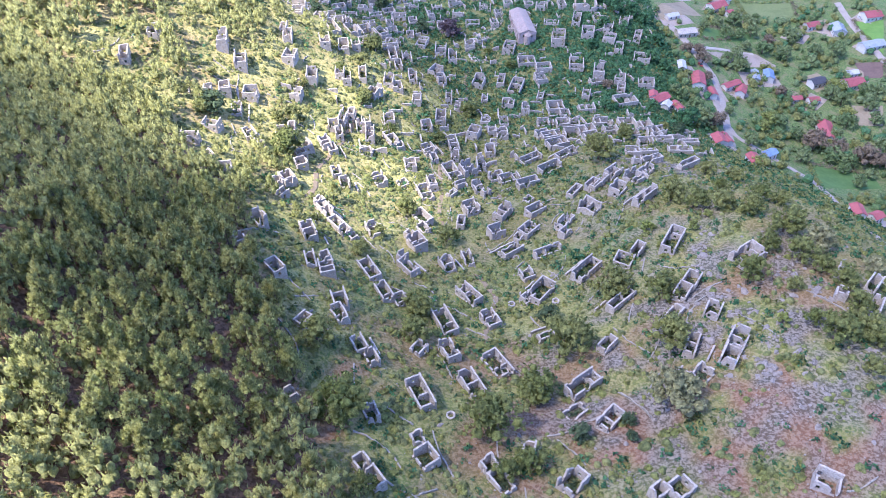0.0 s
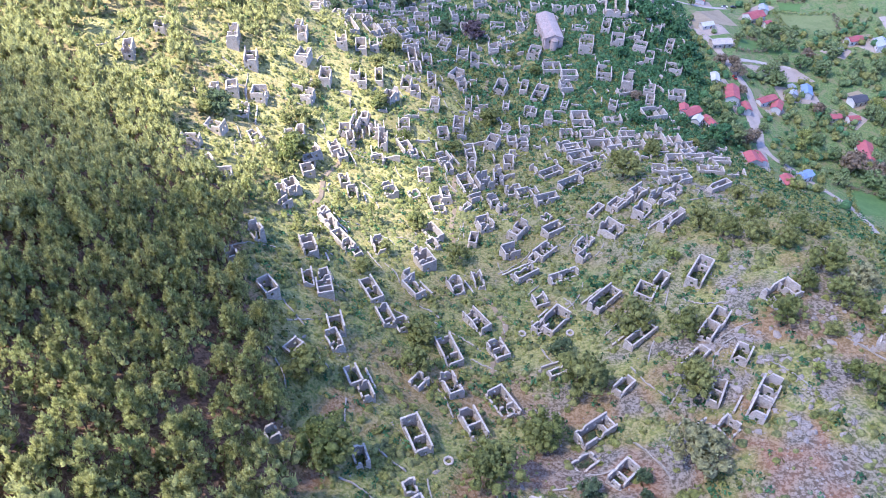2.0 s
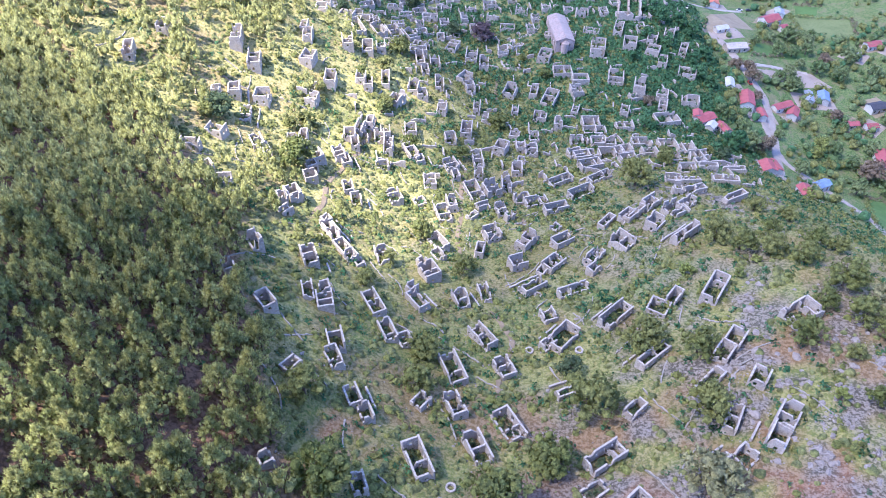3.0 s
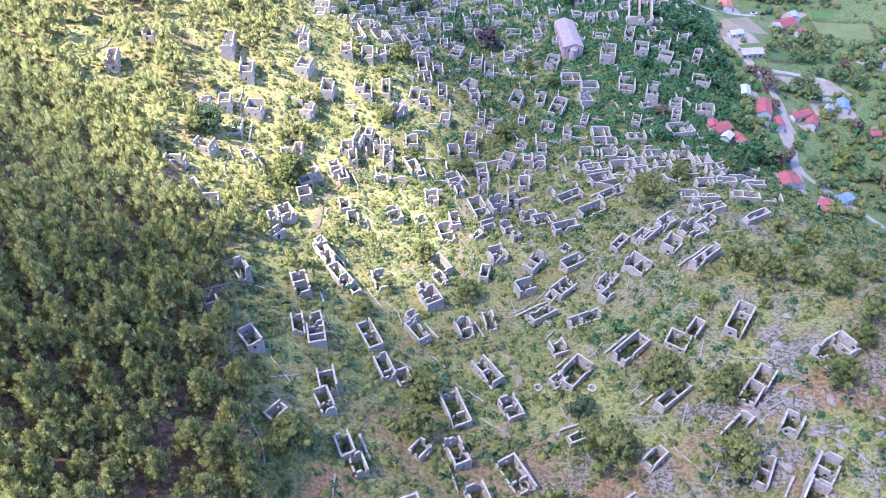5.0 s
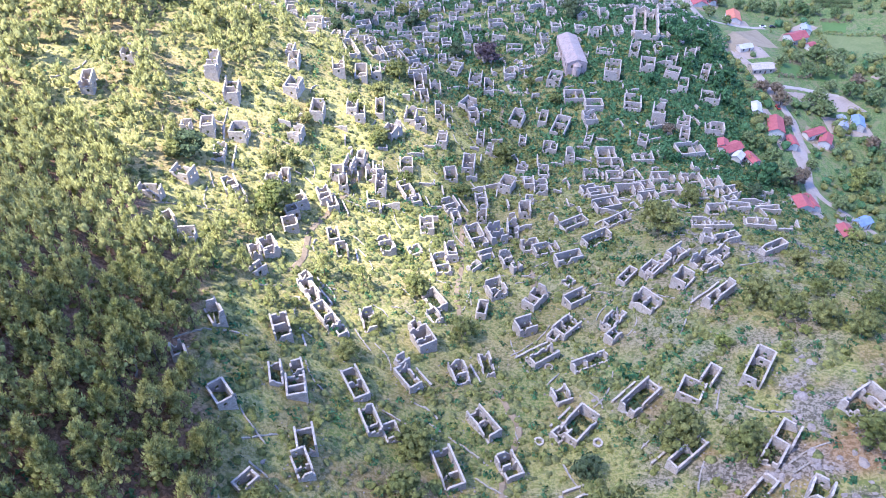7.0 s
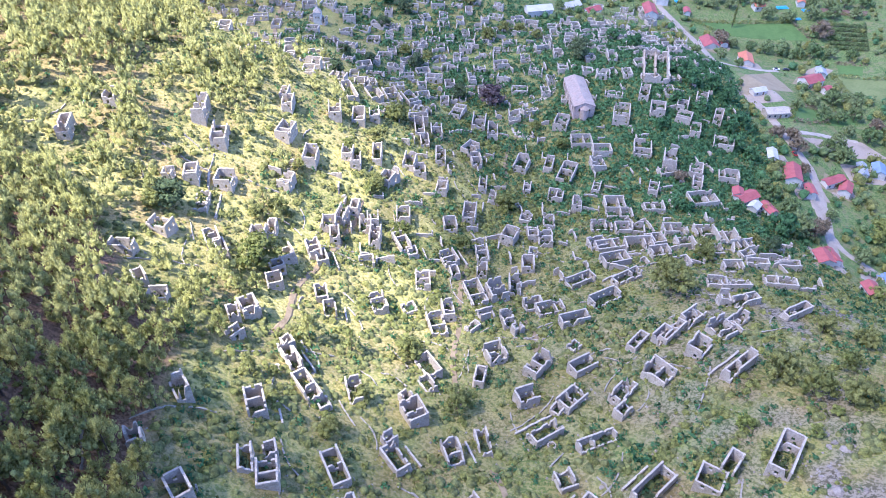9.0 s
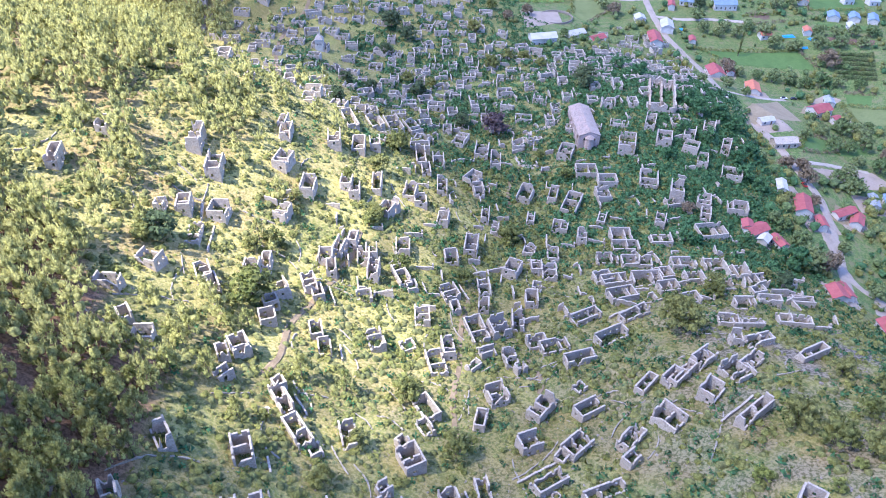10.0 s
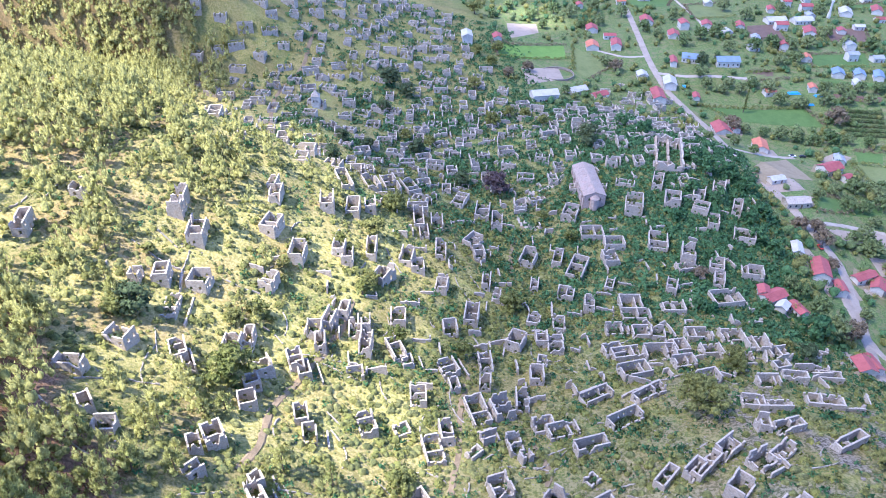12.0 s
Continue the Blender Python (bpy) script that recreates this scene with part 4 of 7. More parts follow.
ruined_house(80.7, 495.3, 20, 8.9, 5.8, 3.0, far_ruins)
ruined_house(105.4, 449.5, 95, 8.3, 5.8, 3.0, far_ruins)
ruined_house(-114.7, 525.5, 20, 9.9, 5.3, 4.5, far_ruins)
ruined_house(59.5, 510.8, 0, 8.8, 5.1, 3.0, far_ruins)
ruined_house(-99.7, 425.5, 170, 8.6, 5.1, 2.5, far_ruins)
ruined_house(94.0, 583.9, 170, 9.6, 5.5, 3.5, far_ruins)
ruined_house(-87.5, 671.7, 10, 9.6, 4.8, 3.5, far_ruins)
ruined_house(113.9, 542.1, 20, 9.3, 4.6, 3.0, far_ruins)
ruined_house(69.3, 498.1, 0, 8.7, 5.6, 3.0, far_ruins)
ruined_house(3.9, 551.9, 170, 6.7, 5.3, 4.5, far_ruins)
ruined_house(-132.9, 658.5, 95, 7.3, 5.2, 3.0, far_ruins)
ruined_house(16.9, 533.1, 20, 8.0, 4.6, 3.5, far_ruins)
ruined_house(-47.9, 655.9, 10, 8.0, 4.7, 3.5, far_ruins)
ruined_house(-92.1, 636.8, 100, 8.4, 5.3, 4.5, far_ruins)
ruined_house(-45.0, 413.8, 10, 7.6, 4.7, 3.5, far_ruins)
ruined_house(-115.3, 619.3, 170, 6.8, 5.9, 3.0, far_ruins)
ruined_house(-81.4, 451.8, 100, 9.9, 5.0, 4.5, far_ruins)
ruined_house(-38.6, 586.1, 170, 7.8, 5.9, 4.5, far_ruins)
ruined_house(-13.6, 571.2, 0, 6.5, 5.5, 2.5, far_ruins)
ruined_house(-13.2, 420.1, 0, 7.7, 5.1, 2.5, far_ruins)
ruined_house(-25.3, 618.4, 100, 9.2, 5.6, 3.0, far_ruins)
ruined_house(-129.5, 646.9, 170, 9.6, 5.3, 2.5, far_ruins)
ruined_house(99.2, 436.8, 20, 6.9, 4.6, 3.0, far_ruins)
ruined_house(-57.9, 405.3, 20, 7.8, 5.2, 2.5, far_ruins)
ruined_house(-158.0, 583.7, 10, 7.9, 5.3, 4.5, far_ruins)
ruined_house(-114.4, 651.9, 0, 6.9, 5.4, 3.5, far_ruins)
ruined_house(70.5, 559.6, 10, 8.9, 5.2, 3.5, far_ruins)
ruined_house(-64.8, 632.4, 170, 6.8, 5.6, 3.5, far_ruins)
ruined_house(43.7, 419.6, 0, 6.9, 5.2, 3.5, far_ruins)
ruined_house(-30.2, 389.4, 170, 7.2, 5.0, 3.0, far_ruins)
ruined_house(-100.6, 666.8, 20, 9.7, 5.5, 2.5, far_ruins)
ruined_house(-163.9, 456.6, 100, 6.9, 5.1, 2.5, far_ruins)
ruined_house(-172.6, 467.4, 100, 8.0, 4.8, 3.0, far_ruins)
ruined_house(50.6, 432.3, 20, 8.8, 4.6, 3.5, far_ruins)
ruined_house(-154.8, 565.0, 0, 8.4, 5.1, 3.0, far_ruins)
ruined_house(-116.1, 681.7, 100, 9.5, 5.8, 3.0, far_ruins)
ruined_house(-135.0, 492.1, 0, 8.1, 4.7, 2.5, far_ruins)
ruined_house(-74.6, 534.5, 0, 9.4, 4.7, 2.5, far_ruins)
ruined_house(-117.8, 417.1, 0, 7.4, 5.2, 4.5, far_ruins)
ruined_house(-11.7, 490.6, 100, 6.8, 6.0, 3.0, far_ruins)
ruined_house(-157.8, 465.9, 95, 6.5, 5.3, 3.5, far_ruins)
ruined_house(-22.1, 558.1, 100, 9.8, 5.5, 2.5, far_ruins)
ruined_house(-185.6, 525.4, 0, 7.1, 5.7, 4.5, far_ruins)
ruined_house(-188.0, 544.4, 100, 9.8, 5.5, 2.5, far_ruins)
ruined_house(-58.3, 624.1, 10, 6.6, 5.7, 4.5, far_ruins)
ruined_house(-123.5, 473.4, 95, 9.7, 5.1, 3.0, far_ruins)
ruined_house(108.3, 567.2, 20, 7.0, 5.7, 4.5, far_ruins)
ruined_house(-81.7, 388.5, 0, 10.0, 4.8, 4.5, far_ruins)
ruined_house(100.1, 510.6, 10, 7.4, 5.2, 3.5, far_ruins)
ruined_house(-154.0, 449.7, 0, 8.8, 4.7, 3.0, far_ruins)
ruined_house(121.3, 569.7, 95, 6.8, 5.5, 2.5, far_ruins)
ruined_house(-49.6, 529.8, 95, 9.6, 4.8, 2.5, far_ruins)
ruined_house(121.4, 531.2, 170, 9.4, 5.9, 4.5, far_ruins)
ruined_house(-113.1, 664.0, 10, 8.1, 4.6, 3.5, far_ruins)
ruined_house(-4.0, 524.9, 100, 6.6, 4.8, 4.5, far_ruins)
ruined_house(-101.2, 468.3, 0, 7.4, 5.6, 3.5, far_ruins)
ruined_house(91.4, 474.8, 20, 9.2, 4.7, 2.5, far_ruins)
ruined_house(106.3, 590.3, 20, 6.9, 5.5, 3.5, far_ruins)
ruined_house(-173.4, 529.3, 20, 7.8, 5.2, 4.5, far_ruins)
ruined_house(-152.6, 606.0, 10, 9.9, 4.7, 2.5, far_ruins)
ruined_house(-28.5, 481.2, 100, 6.5, 5.1, 3.0, far_ruins)
ruined_house(-113.7, 548.8, 95, 8.8, 4.6, 2.5, far_ruins)
ruined_house(-121.4, 672.2, 10, 8.0, 5.3, 3.0, far_ruins)
ruined_house(-102.7, 649.3, 20, 6.7, 5.3, 2.5, far_ruins)
ruined_house(-42.1, 642.3, 170, 7.8, 5.0, 2.5, far_ruins)
ruined_house(92.6, 556.4, 100, 7.5, 5.2, 2.5, far_ruins)
ruined_house(-44.3, 454.8, 20, 8.5, 4.9, 4.5, far_ruins)
ruined_house(-147.5, 502.5, 95, 7.6, 4.7, 2.5, far_ruins)
ruined_house(-164.4, 489.5, 170, 8.1, 5.6, 4.5, far_ruins)
ruined_house(117.1, 503.5, 0, 9.7, 4.9, 3.5, far_ruins)
ruined_house(-60.9, 442.6, 95, 7.0, 5.0, 4.5, far_ruins)
ruined_house(-67.5, 679.9, 0, 8.5, 4.8, 4.5, far_ruins)
ruined_house(-1.9, 473.5, 0, 6.7, 4.6, 3.5, far_ruins)
ruined_house(-80.7, 587.9, 10, 7.8, 5.0, 3.5, far_ruins)
ruined_house(70.4, 573.4, 95, 9.2, 5.6, 3.5, far_ruins)
ruined_house(31.4, 479.5, 20, 9.4, 5.4, 4.5, far_ruins)
ruined_house(12.2, 491.1, 10, 8.7, 4.9, 3.5, far_ruins)
ruined_house(12.5, 521.1, 100, 9.6, 5.2, 3.0, far_ruins)
ruined_house(32.2, 428.5, 100, 7.0, 4.6, 3.5, far_ruins)
ruined_house(82.7, 450.4, 100, 6.9, 5.2, 4.5, far_ruins)
ruined_house(-144.4, 627.1, 170, 9.5, 4.6, 4.5, far_ruins)
ruined_house(-61.9, 573.3, 0, 7.9, 5.3, 4.5, far_ruins)
ruined_house(64.8, 470.8, 100, 8.5, 5.3, 2.5, far_ruins)
ruined_house(-97.6, 525.2, 170, 6.7, 5.5, 2.5, far_ruins)
ruined_house(-110.9, 429.7, 0, 6.7, 5.2, 2.5, far_ruins)
ruined_house(-44.7, 685.8, 170, 8.9, 4.9, 4.5, far_ruins)
ruined_house(85.3, 599.7, 20, 7.4, 4.9, 2.5, far_ruins)
ruined_house(-64.3, 427.4, 20, 8.3, 5.9, 4.5, far_ruins)
ruined_house(-127.6, 551.9, 95, 7.0, 4.8, 3.5, far_ruins)
ruined_house(-100.4, 613.4, 20, 9.8, 4.8, 2.5, far_ruins)
ruined_house(-77.7, 417.9, 10, 7.7, 4.6, 4.5, far_ruins)
ruined_house(51.9, 542.0, 95, 8.7, 5.5, 3.0, far_ruins)
ruined_house(-59.1, 392.6, 10, 7.0, 5.2, 4.5, far_ruins)
ruined_house(-7.5, 441.0, 100, 7.7, 4.5, 4.5, far_ruins)
ruined_house(-92.5, 438.7, 20, 8.5, 5.3, 3.0, far_ruins)
ruined_house(-58.0, 539.8, 100, 7.3, 4.8, 3.5, far_ruins)
ruined_house(115.3, 582.2, 20, 7.5, 4.7, 3.5, far_ruins)
ruined_house(-87.4, 600.7, 95, 7.8, 5.8, 3.5, far_ruins)
ruined_house(-122.0, 498.7, 95, 8.7, 5.5, 2.5, far_ruins)
ruined_house(67.0, 421.6, 170, 9.2, 5.0, 2.5, far_ruins)
ruined_house(-45.6, 542.2, 170, 7.5, 5.6, 3.0, far_ruins)
ruined_house(-114.7, 640.1, 0, 9.2, 5.3, 3.0, far_ruins)
ruined_house(79.0, 552.8, 170, 7.7, 5.6, 2.5, far_ruins)
ruined_house(70.5, 511.0, 95, 9.5, 5.8, 3.5, far_ruins)
ruined_house(48.7, 495.9, 0, 7.5, 5.0, 4.5, far_ruins)
ruined_house(-89.1, 542.9, 0, 6.7, 4.6, 2.5, far_ruins)
ruined_house(-44.4, 596.9, 0, 9.3, 5.8, 4.5, far_ruins)
ruined_house(-54.2, 591.2, 0, 8.1, 4.6, 4.5, far_ruins)
ruined_house(-121.6, 457.1, 0, 9.8, 5.3, 2.5, far_ruins)
ruined_house(-37.5, 551.3, 170, 8.3, 5.9, 2.5, far_ruins)
ruined_house(-100.0, 567.0, 95, 7.8, 4.8, 3.0, far_ruins)
ruined_house(-128.6, 600.4, 0, 8.7, 4.6, 4.5, far_ruins)
ruined_house(-174.8, 566.0, 95, 6.9, 5.0, 4.5, far_ruins)
ruined_house(38.4, 521.9, 95, 6.6, 5.8, 3.0, far_ruins)
ruined_house(-60.0, 488.5, 95, 8.8, 4.8, 3.0, far_ruins)
ruined_house(-83.9, 627.5, 20, 9.6, 5.6, 2.5, far_ruins)
ruined_house(-85.4, 496.4, 10, 7.6, 5.8, 4.5, far_ruins)
ruined_house(-45.7, 509.1, 20, 8.1, 5.9, 3.5, far_ruins)
ruined_house(-91.2, 658.6, 20, 7.1, 5.4, 4.5, far_ruins)
ruined_house(-58.9, 687.7, 95, 7.9, 5.6, 2.5, far_ruins)
ruined_house(78.0, 472.2, 10, 8.6, 5.2, 2.5, far_ruins)
ruined_house(-17.8, 468.5, 95, 10.0, 4.7, 3.0, far_ruins)
ruined_house(47.2, 530.9, 170, 6.8, 5.2, 4.5, far_ruins)
ruined_house(-46.9, 556.5, 170, 7.1, 5.5, 2.5, far_ruins)
ruined_house(-40.9, 481.9, 20, 8.5, 4.9, 3.5, far_ruins)
ruined_house(-141.4, 447.7, 170, 6.7, 5.6, 2.5, far_ruins)
ruined_house(-29.7, 377.1, 10, 9.2, 5.0, 4.5, far_ruins)
ruined_house(94.1, 525.2, 170, 9.4, 5.8, 3.5, far_ruins)
ruined_house(105.4, 578.4, 100, 7.7, 5.8, 3.0, far_ruins)
ruined_house(-55.4, 467.6, 100, 8.0, 5.1, 3.0, far_ruins)
ruined_house(58.8, 499.2, 20, 8.8, 5.6, 2.5, far_ruins)
ruined_house(-82.6, 560.5, 0, 8.2, 4.7, 4.5, far_ruins)
ruined_house(-139.6, 643.0, 170, 7.5, 5.7, 4.5, far_ruins)
ruined_house(-122.4, 431.8, 20, 9.7, 5.3, 3.5, far_ruins)
ruined_house(-100.6, 598.4, 170, 8.9, 5.7, 2.5, far_ruins)
ruined_house(108.1, 521.9, 10, 8.5, 5.5, 4.5, far_ruins)
ruined_house(39.1, 505.9, 95, 9.4, 4.6, 2.5, far_ruins)
ruined_house(-30.4, 523.9, 95, 9.9, 5.6, 3.0, far_ruins)
far_mesh = bpy.data.meshes.new("distant_ruins")
far_ruins.to_mesh(far_mesh)
far_ruins.free()
far_mesh.materials.append(STONE)
tagged(new("distant_ruins", far_mesh), "crowded grey stone ruins on the far slope", "ruins", kind="stuff")


# ---- plants ----
def foliage(centres, radii, per, leaf, seed, spiky=0.0, low=-0.35, wide=0.55, inner=0.55):
    """Many small leaf triangles set over and inside ellipsoids; spiky turns them outward and up like needle tufts."""
    r = np.random.RandomState(seed)
    n = len(centres) * per
    c, rad = np.repeat(np.asarray(centres, float), per, 0), np.repeat(np.asarray(radii, float), per, 0)
    d = r.normal(size=(n, 3))
    d /= np.linalg.norm(d, axis=1)[:, None]
    d[:, 2] = np.where(d[:, 2] < low, -d[:, 2], d[:, 2])
    p = c + d * rad * r.uniform(inner, 1.0 + 0.3 * (inner - 0.55), (n, 1))
    nrm = d + 0.7 * r.normal(size=(n, 3)) * 0.6
    nrm /= np.linalg.norm(nrm, axis=1)[:, None]
    t = np.cross(nrm, r.normal(size=(n, 3)))
    t /= np.linalg.norm(t, axis=1)[:, None]
    b = np.cross(nrm, t)
    size = np.asarray(leaf, float) * r.uniform(0.6, 1.3, (n, 1)) if np.isscalar(leaf) else np.repeat(leaf, per)[:, None] * r.uniform(0.6, 1.3, (n, 1))
    out = d * 0.6 + np.array([0, 0, 0.75])
    tip = (1 - spiky) * b + spiky * out
    co = np.stack([p - t * size * wide, p + t * size * wide, p + tip * size * 1.1], 1)
    face = np.cross(co[:, 1] - co[:, 0], co[:, 2] - co[:, 0])
    face /= np.linalg.norm(face, axis=1)[:, None] + 1e-9
    soft = d * 0.75 + np.array([0, 0, 0.55])
    turned = (face * soft).sum(1) < 0
    co[turned] = co[turned][:, [1, 0, 2]]
    face[turned] *= -1
    soft = soft + 0.55 * face
    soft /= np.linalg.norm(soft, axis=1)[:, None]
    return np.concatenate([co.reshape(-1, 3), np.repeat(soft, 3, 0)], 1)


ico = bmesh.new()
bmesh.ops.create_icosphere(ico, subdivisions=1, radius=1)
ico.verts.index_update()
ICO, ICO_TRI = np.array([v.co for v in ico.verts]), np.array([[v.index for v in f.verts] for f in ico.faces])
ico.free()


def lobes(centres, radii, seed, up=0.35):
    """Uneven closed clumps of leaf mass, in the same rows as foliage()."""
    r = np.random.RandomState(seed)
    n = len(centres)
    d = np.repeat(ICO[None], n, 0)
    co = np.asarray(centres, float)[:, None] + d * np.asarray(radii, float)[:, None] * r.uniform(0.7, 1.15, (n, 12, 1))
    soft = d * 0.75 + np.array([0, 0, up]) + 0.25 * r.normal(size=d.shape)
    soft /= np.linalg.norm(soft, axis=2)[:, :, None]
    return np.concatenate([co[:, ICO_TRI].reshape(-1, 3), soft[:, ICO_TRI].reshape(-1, 3)], 1)


def leaf_mesh(name, leaves, mat):
    """leaves: rows of place and shading normal, three to a leaf."""
    me = mesh_of(name, leaves[:, :3], np.arange(len(leaves)).reshape(-1, 3), True)
    me.normals_split_custom_set_from_vertices(leaves[:, 3:].tolist())
    me.materials.append(mat)
    return me


def limb(bm, a, b, r0, r1, segs=7):
    a, b = Vector(a), Vector(b)
    d = b - a
    bmesh.ops.create_cone(bm, cap_ends=True, segments=segs, radius1=r0, radius2=r1, depth=d.length, matrix=Matrix.Translation((a + b) / 2) @ d.to_track_quat("Z", "Y").to_matrix().to_4x4())


def mesh_from(bm, name, mat):
    me = bpy.data.meshes.new(name)
    bm.to_mesh(me)
    bm.free()
    me.materials.append(mat)
    return me


CROWN_LEAVES = []   # lighter crowns for the joined wood


def pine_parts(seed, height=8.5, width=5.6):
    """An airy pine: plumes of needles that reach outward and up from whorled limbs."""
    rng = random.Random(seed)
    centres, radii = [], []
    count = 34
    lean = (rng.uniform(-0.5, 0.5), rng.uniform(-0.5, 0.5))
    for i in range(count):
        u = (i + 0.5) / count
        h = height * (0.24 + 0.72 * u ** 0.9)
        reach = width / 2 * (1 - u) ** 0.72 * rng.uniform(0.4, 1.05)
        w = i * 2.399 + rng.uniform(-0.7, 0.7)
        k = (0.36 + 0.42 * (1 - u)) * rng.uniform(0.8, 1.2)
        centres.append((reach * math.cos(w) + lean[0] * u, reach * math.sin(w) + lean[1] * u, h + rng.uniform(-0.6, 0.5) + 0.12 * reach))
        radii.append((k, k, k * 1.45))
    core = [tuple(0.66 * v for v in q) for q in radii]
    leaves = np.concatenate([lobes(centres, core, seed, 0.7), foliage(centres, radii, 21, 0.54, seed, 0.85, -0.1, 0.21, 0.75)])
    few, wide_few = centres[::3], [tuple(1.42 * v for v in q) for q in radii[::3]]
    CROWN_LEAVES.append(np.concatenate([lobes(few, [tuple(0.78 * v for v in q) for q in wide_few], seed, 0.7), foliage(few, wide_few, 9, 0.85, seed, 0.85, -0.1, 0.22, 0.75)]))
    crown = leaf_mesh("crown", leaves, PINE)
    bm = bmesh.new()
    limb(bm, (0, 0, -1.2), (lean[0] * 0.3, lean[1] * 0.3, height * 0.5), 0.2, 0.13)
    limb(bm, (lean[0] * 0.3, lean[1] * 0.3, height * 0.5), (lean[0], lean[1], height * 0.93), 0.13, 0.03)
    for c in centres[::4]:
        limb(bm, (0.05, 0, c[2] - 0.9), (c[0] * 0.9, c[1] * 0.9, c[2]), 0.05, 0.02, 5)
    return mesh_from(bm, "trunk", BARK), crown


def broad_parts(seed, mat, height=6.0, width=7.0, count=38, per=20, leaf=0.52):
    rng = random.Random(seed)
    centres, radii = [], []
    for i in range(count):
        w, u = rng.uniform(0, 6.283), rng.uniform(0.0, 1.0)
        reach = width / 2 * math.sqrt(rng.random()) * (0.55 + 0.75 * math.sin(math.pi * min(1, u * 0.75 + 0.2))) * 0.75
        k = rng.uniform(0.8, 1.4) * width / 7
        centres.append((reach * math.cos(w), reach * math.sin(w), height * (0.3 + 0.62 * u)))
        radii.append((k, k, k * 0.85))
    crown = leaf_mesh("crown", np.concatenate([lobes(centres, [tuple(0.68 * v for v in q) for q in radii], seed, 0.5), foliage(centres, radii, per, leaf, seed, 0.3, -0.35, 0.5, 0.8)]), mat)
    bm = bmesh.new()
    limb(bm, (0, 0, -1.0), (0, 0, height * 0.4), 0.28, 0.2)
    for c in centres[::6]:
        limb(bm, (0, 0, height * 0.36), (c[0] * 0.8, c[1] * 0.8, c[2] * 0.95), 0.11, 0.03, 5)
    return mesh_from(bm, "trunk", BARK), crown


PINES = [pine_parts(s, h, w) for s, h, w in ((1, 8.5, 5.4), (2, 7.6, 5.8), (3, 9.4, 5.6), (4, 6.8, 4.8), (5, 8.9, 6.2), (6, 7.8, 5.0))]
AUTUMN = mat_leaf("budding_brown_leaves", (0.19, 0.14, 0.095), (0.30, 0.23, 0.15), (0.29, 0.24, 0.16))
SPRING = mat_leaf("young_yellow_green_leaves", (0.20, 0.25, 0.05), (0.34, 0.38, 0.085), (0.36, 0.37, 0.11))
DARK = mat_leaf("dark_evergreen_leaves", (0.045, 0.08, 0.035), (0.12, 0.17, 0.075), (0.14, 0.18, 0.085))
GREY = mat_leaf("grey_olive_leaves", (0.20, 0.205, 0.09), (0.36, 0.35, 0.165), (0.40, 0.37, 0.18))
PLUM = mat_leaf("bare_purple_twigs", (0.10, 0.07, 0.08), (0.17, 0.13, 0.14), (0.16, 0.12, 0.12))
EMERALD = mat_leaf("deep_green_thicket_leaves", (0.022, 0.08, 0.034), (0.095, 0.225, 0.09), (0.14, 0.26, 0.105))
FRESH = mat_leaf("fresh_garden_leaves", (0.085, 0.15, 0.05), (0.235, 0.325, 0.115), (0.29, 0.335, 0.145))
BROADS = {k: [broad_parts(10 + i * 7 + j, m) for j in range(2)] for i, (k, m) in enumerate((("green", BROAD), ("brown", AUTUMN), ("spring", SPRING), ("dark", DARK), ("olive", GREY), ("plum", PLUM)))}
BROADS["emerald"] = [broad_parts(80 + j, EMERALD, 6.0, 7.0, 30, 14, 0.75) for j in range(2)]
BROADS["fresh"] = [broad_parts(90 + j, FRESH, 6.0, 7.0, 30, 12, 0.8) for j in range(2)]
BROAD_WORDS = {"emerald": "deep green leafy tree in dense thicket", "fresh": "rounded broadleaf tree in fresh spring leaf", "green": "rounded broadleaf tree in full green leaf", "brown": "broadleaf tree with sparse brownish buds", "spring": "broadleaf tree in fresh yellow-green leaf",
               "dark": "dense dark evergreen tree", "olive": "rounded grey-green olive tree", "plum": "bare purplish-brown tree without leaves"}


def plant(name, parts, x, y, scale, turn, label, category, group):
    ob = tagged(new(name), label, category, group)
    ob.matrix_basis = pose(x, y, on_ground(x, y), 0, 0, turn) @ Matrix.Diagonal((scale, scale, scale, 1))
    for key, me in zip(("trunk", "crown"), parts):
        o = new(key, me)
        o.parent = ob
    return ob


def pine(x, y, scale=1.0):
    PINE_SPOTS.append((x, y))
    plant("pine_tree", PINES[len(PINE_SPOTS) % 6], x, y, scale, (len(PINE_SPOTS) * 77) % 360, "bushy green pine tree on the hillside", "pine tree", "pines of the wood")


def tree(kind, x, y, width):
    if kind == "green" and float(valley(x, y)) > 0.5:
        kind, width = "fresh", width * 0.82
    elif kind == "green" and 60 < x < 155 and 320 < y < 530:
        kind = "emerald"
    TREE_SPOTS.append((x, y, width))
    plant("tree", BROADS[kind][len(TREE_SPOTS) % 2], x, y, width / 7.0, (len(TREE_SPOTS) * 67) % 360, BROAD_WORDS[kind] + (" among the ruins" if float(valley(x, y)) < 0.5 else " on the valley floor"), "tree", kind + " trees")


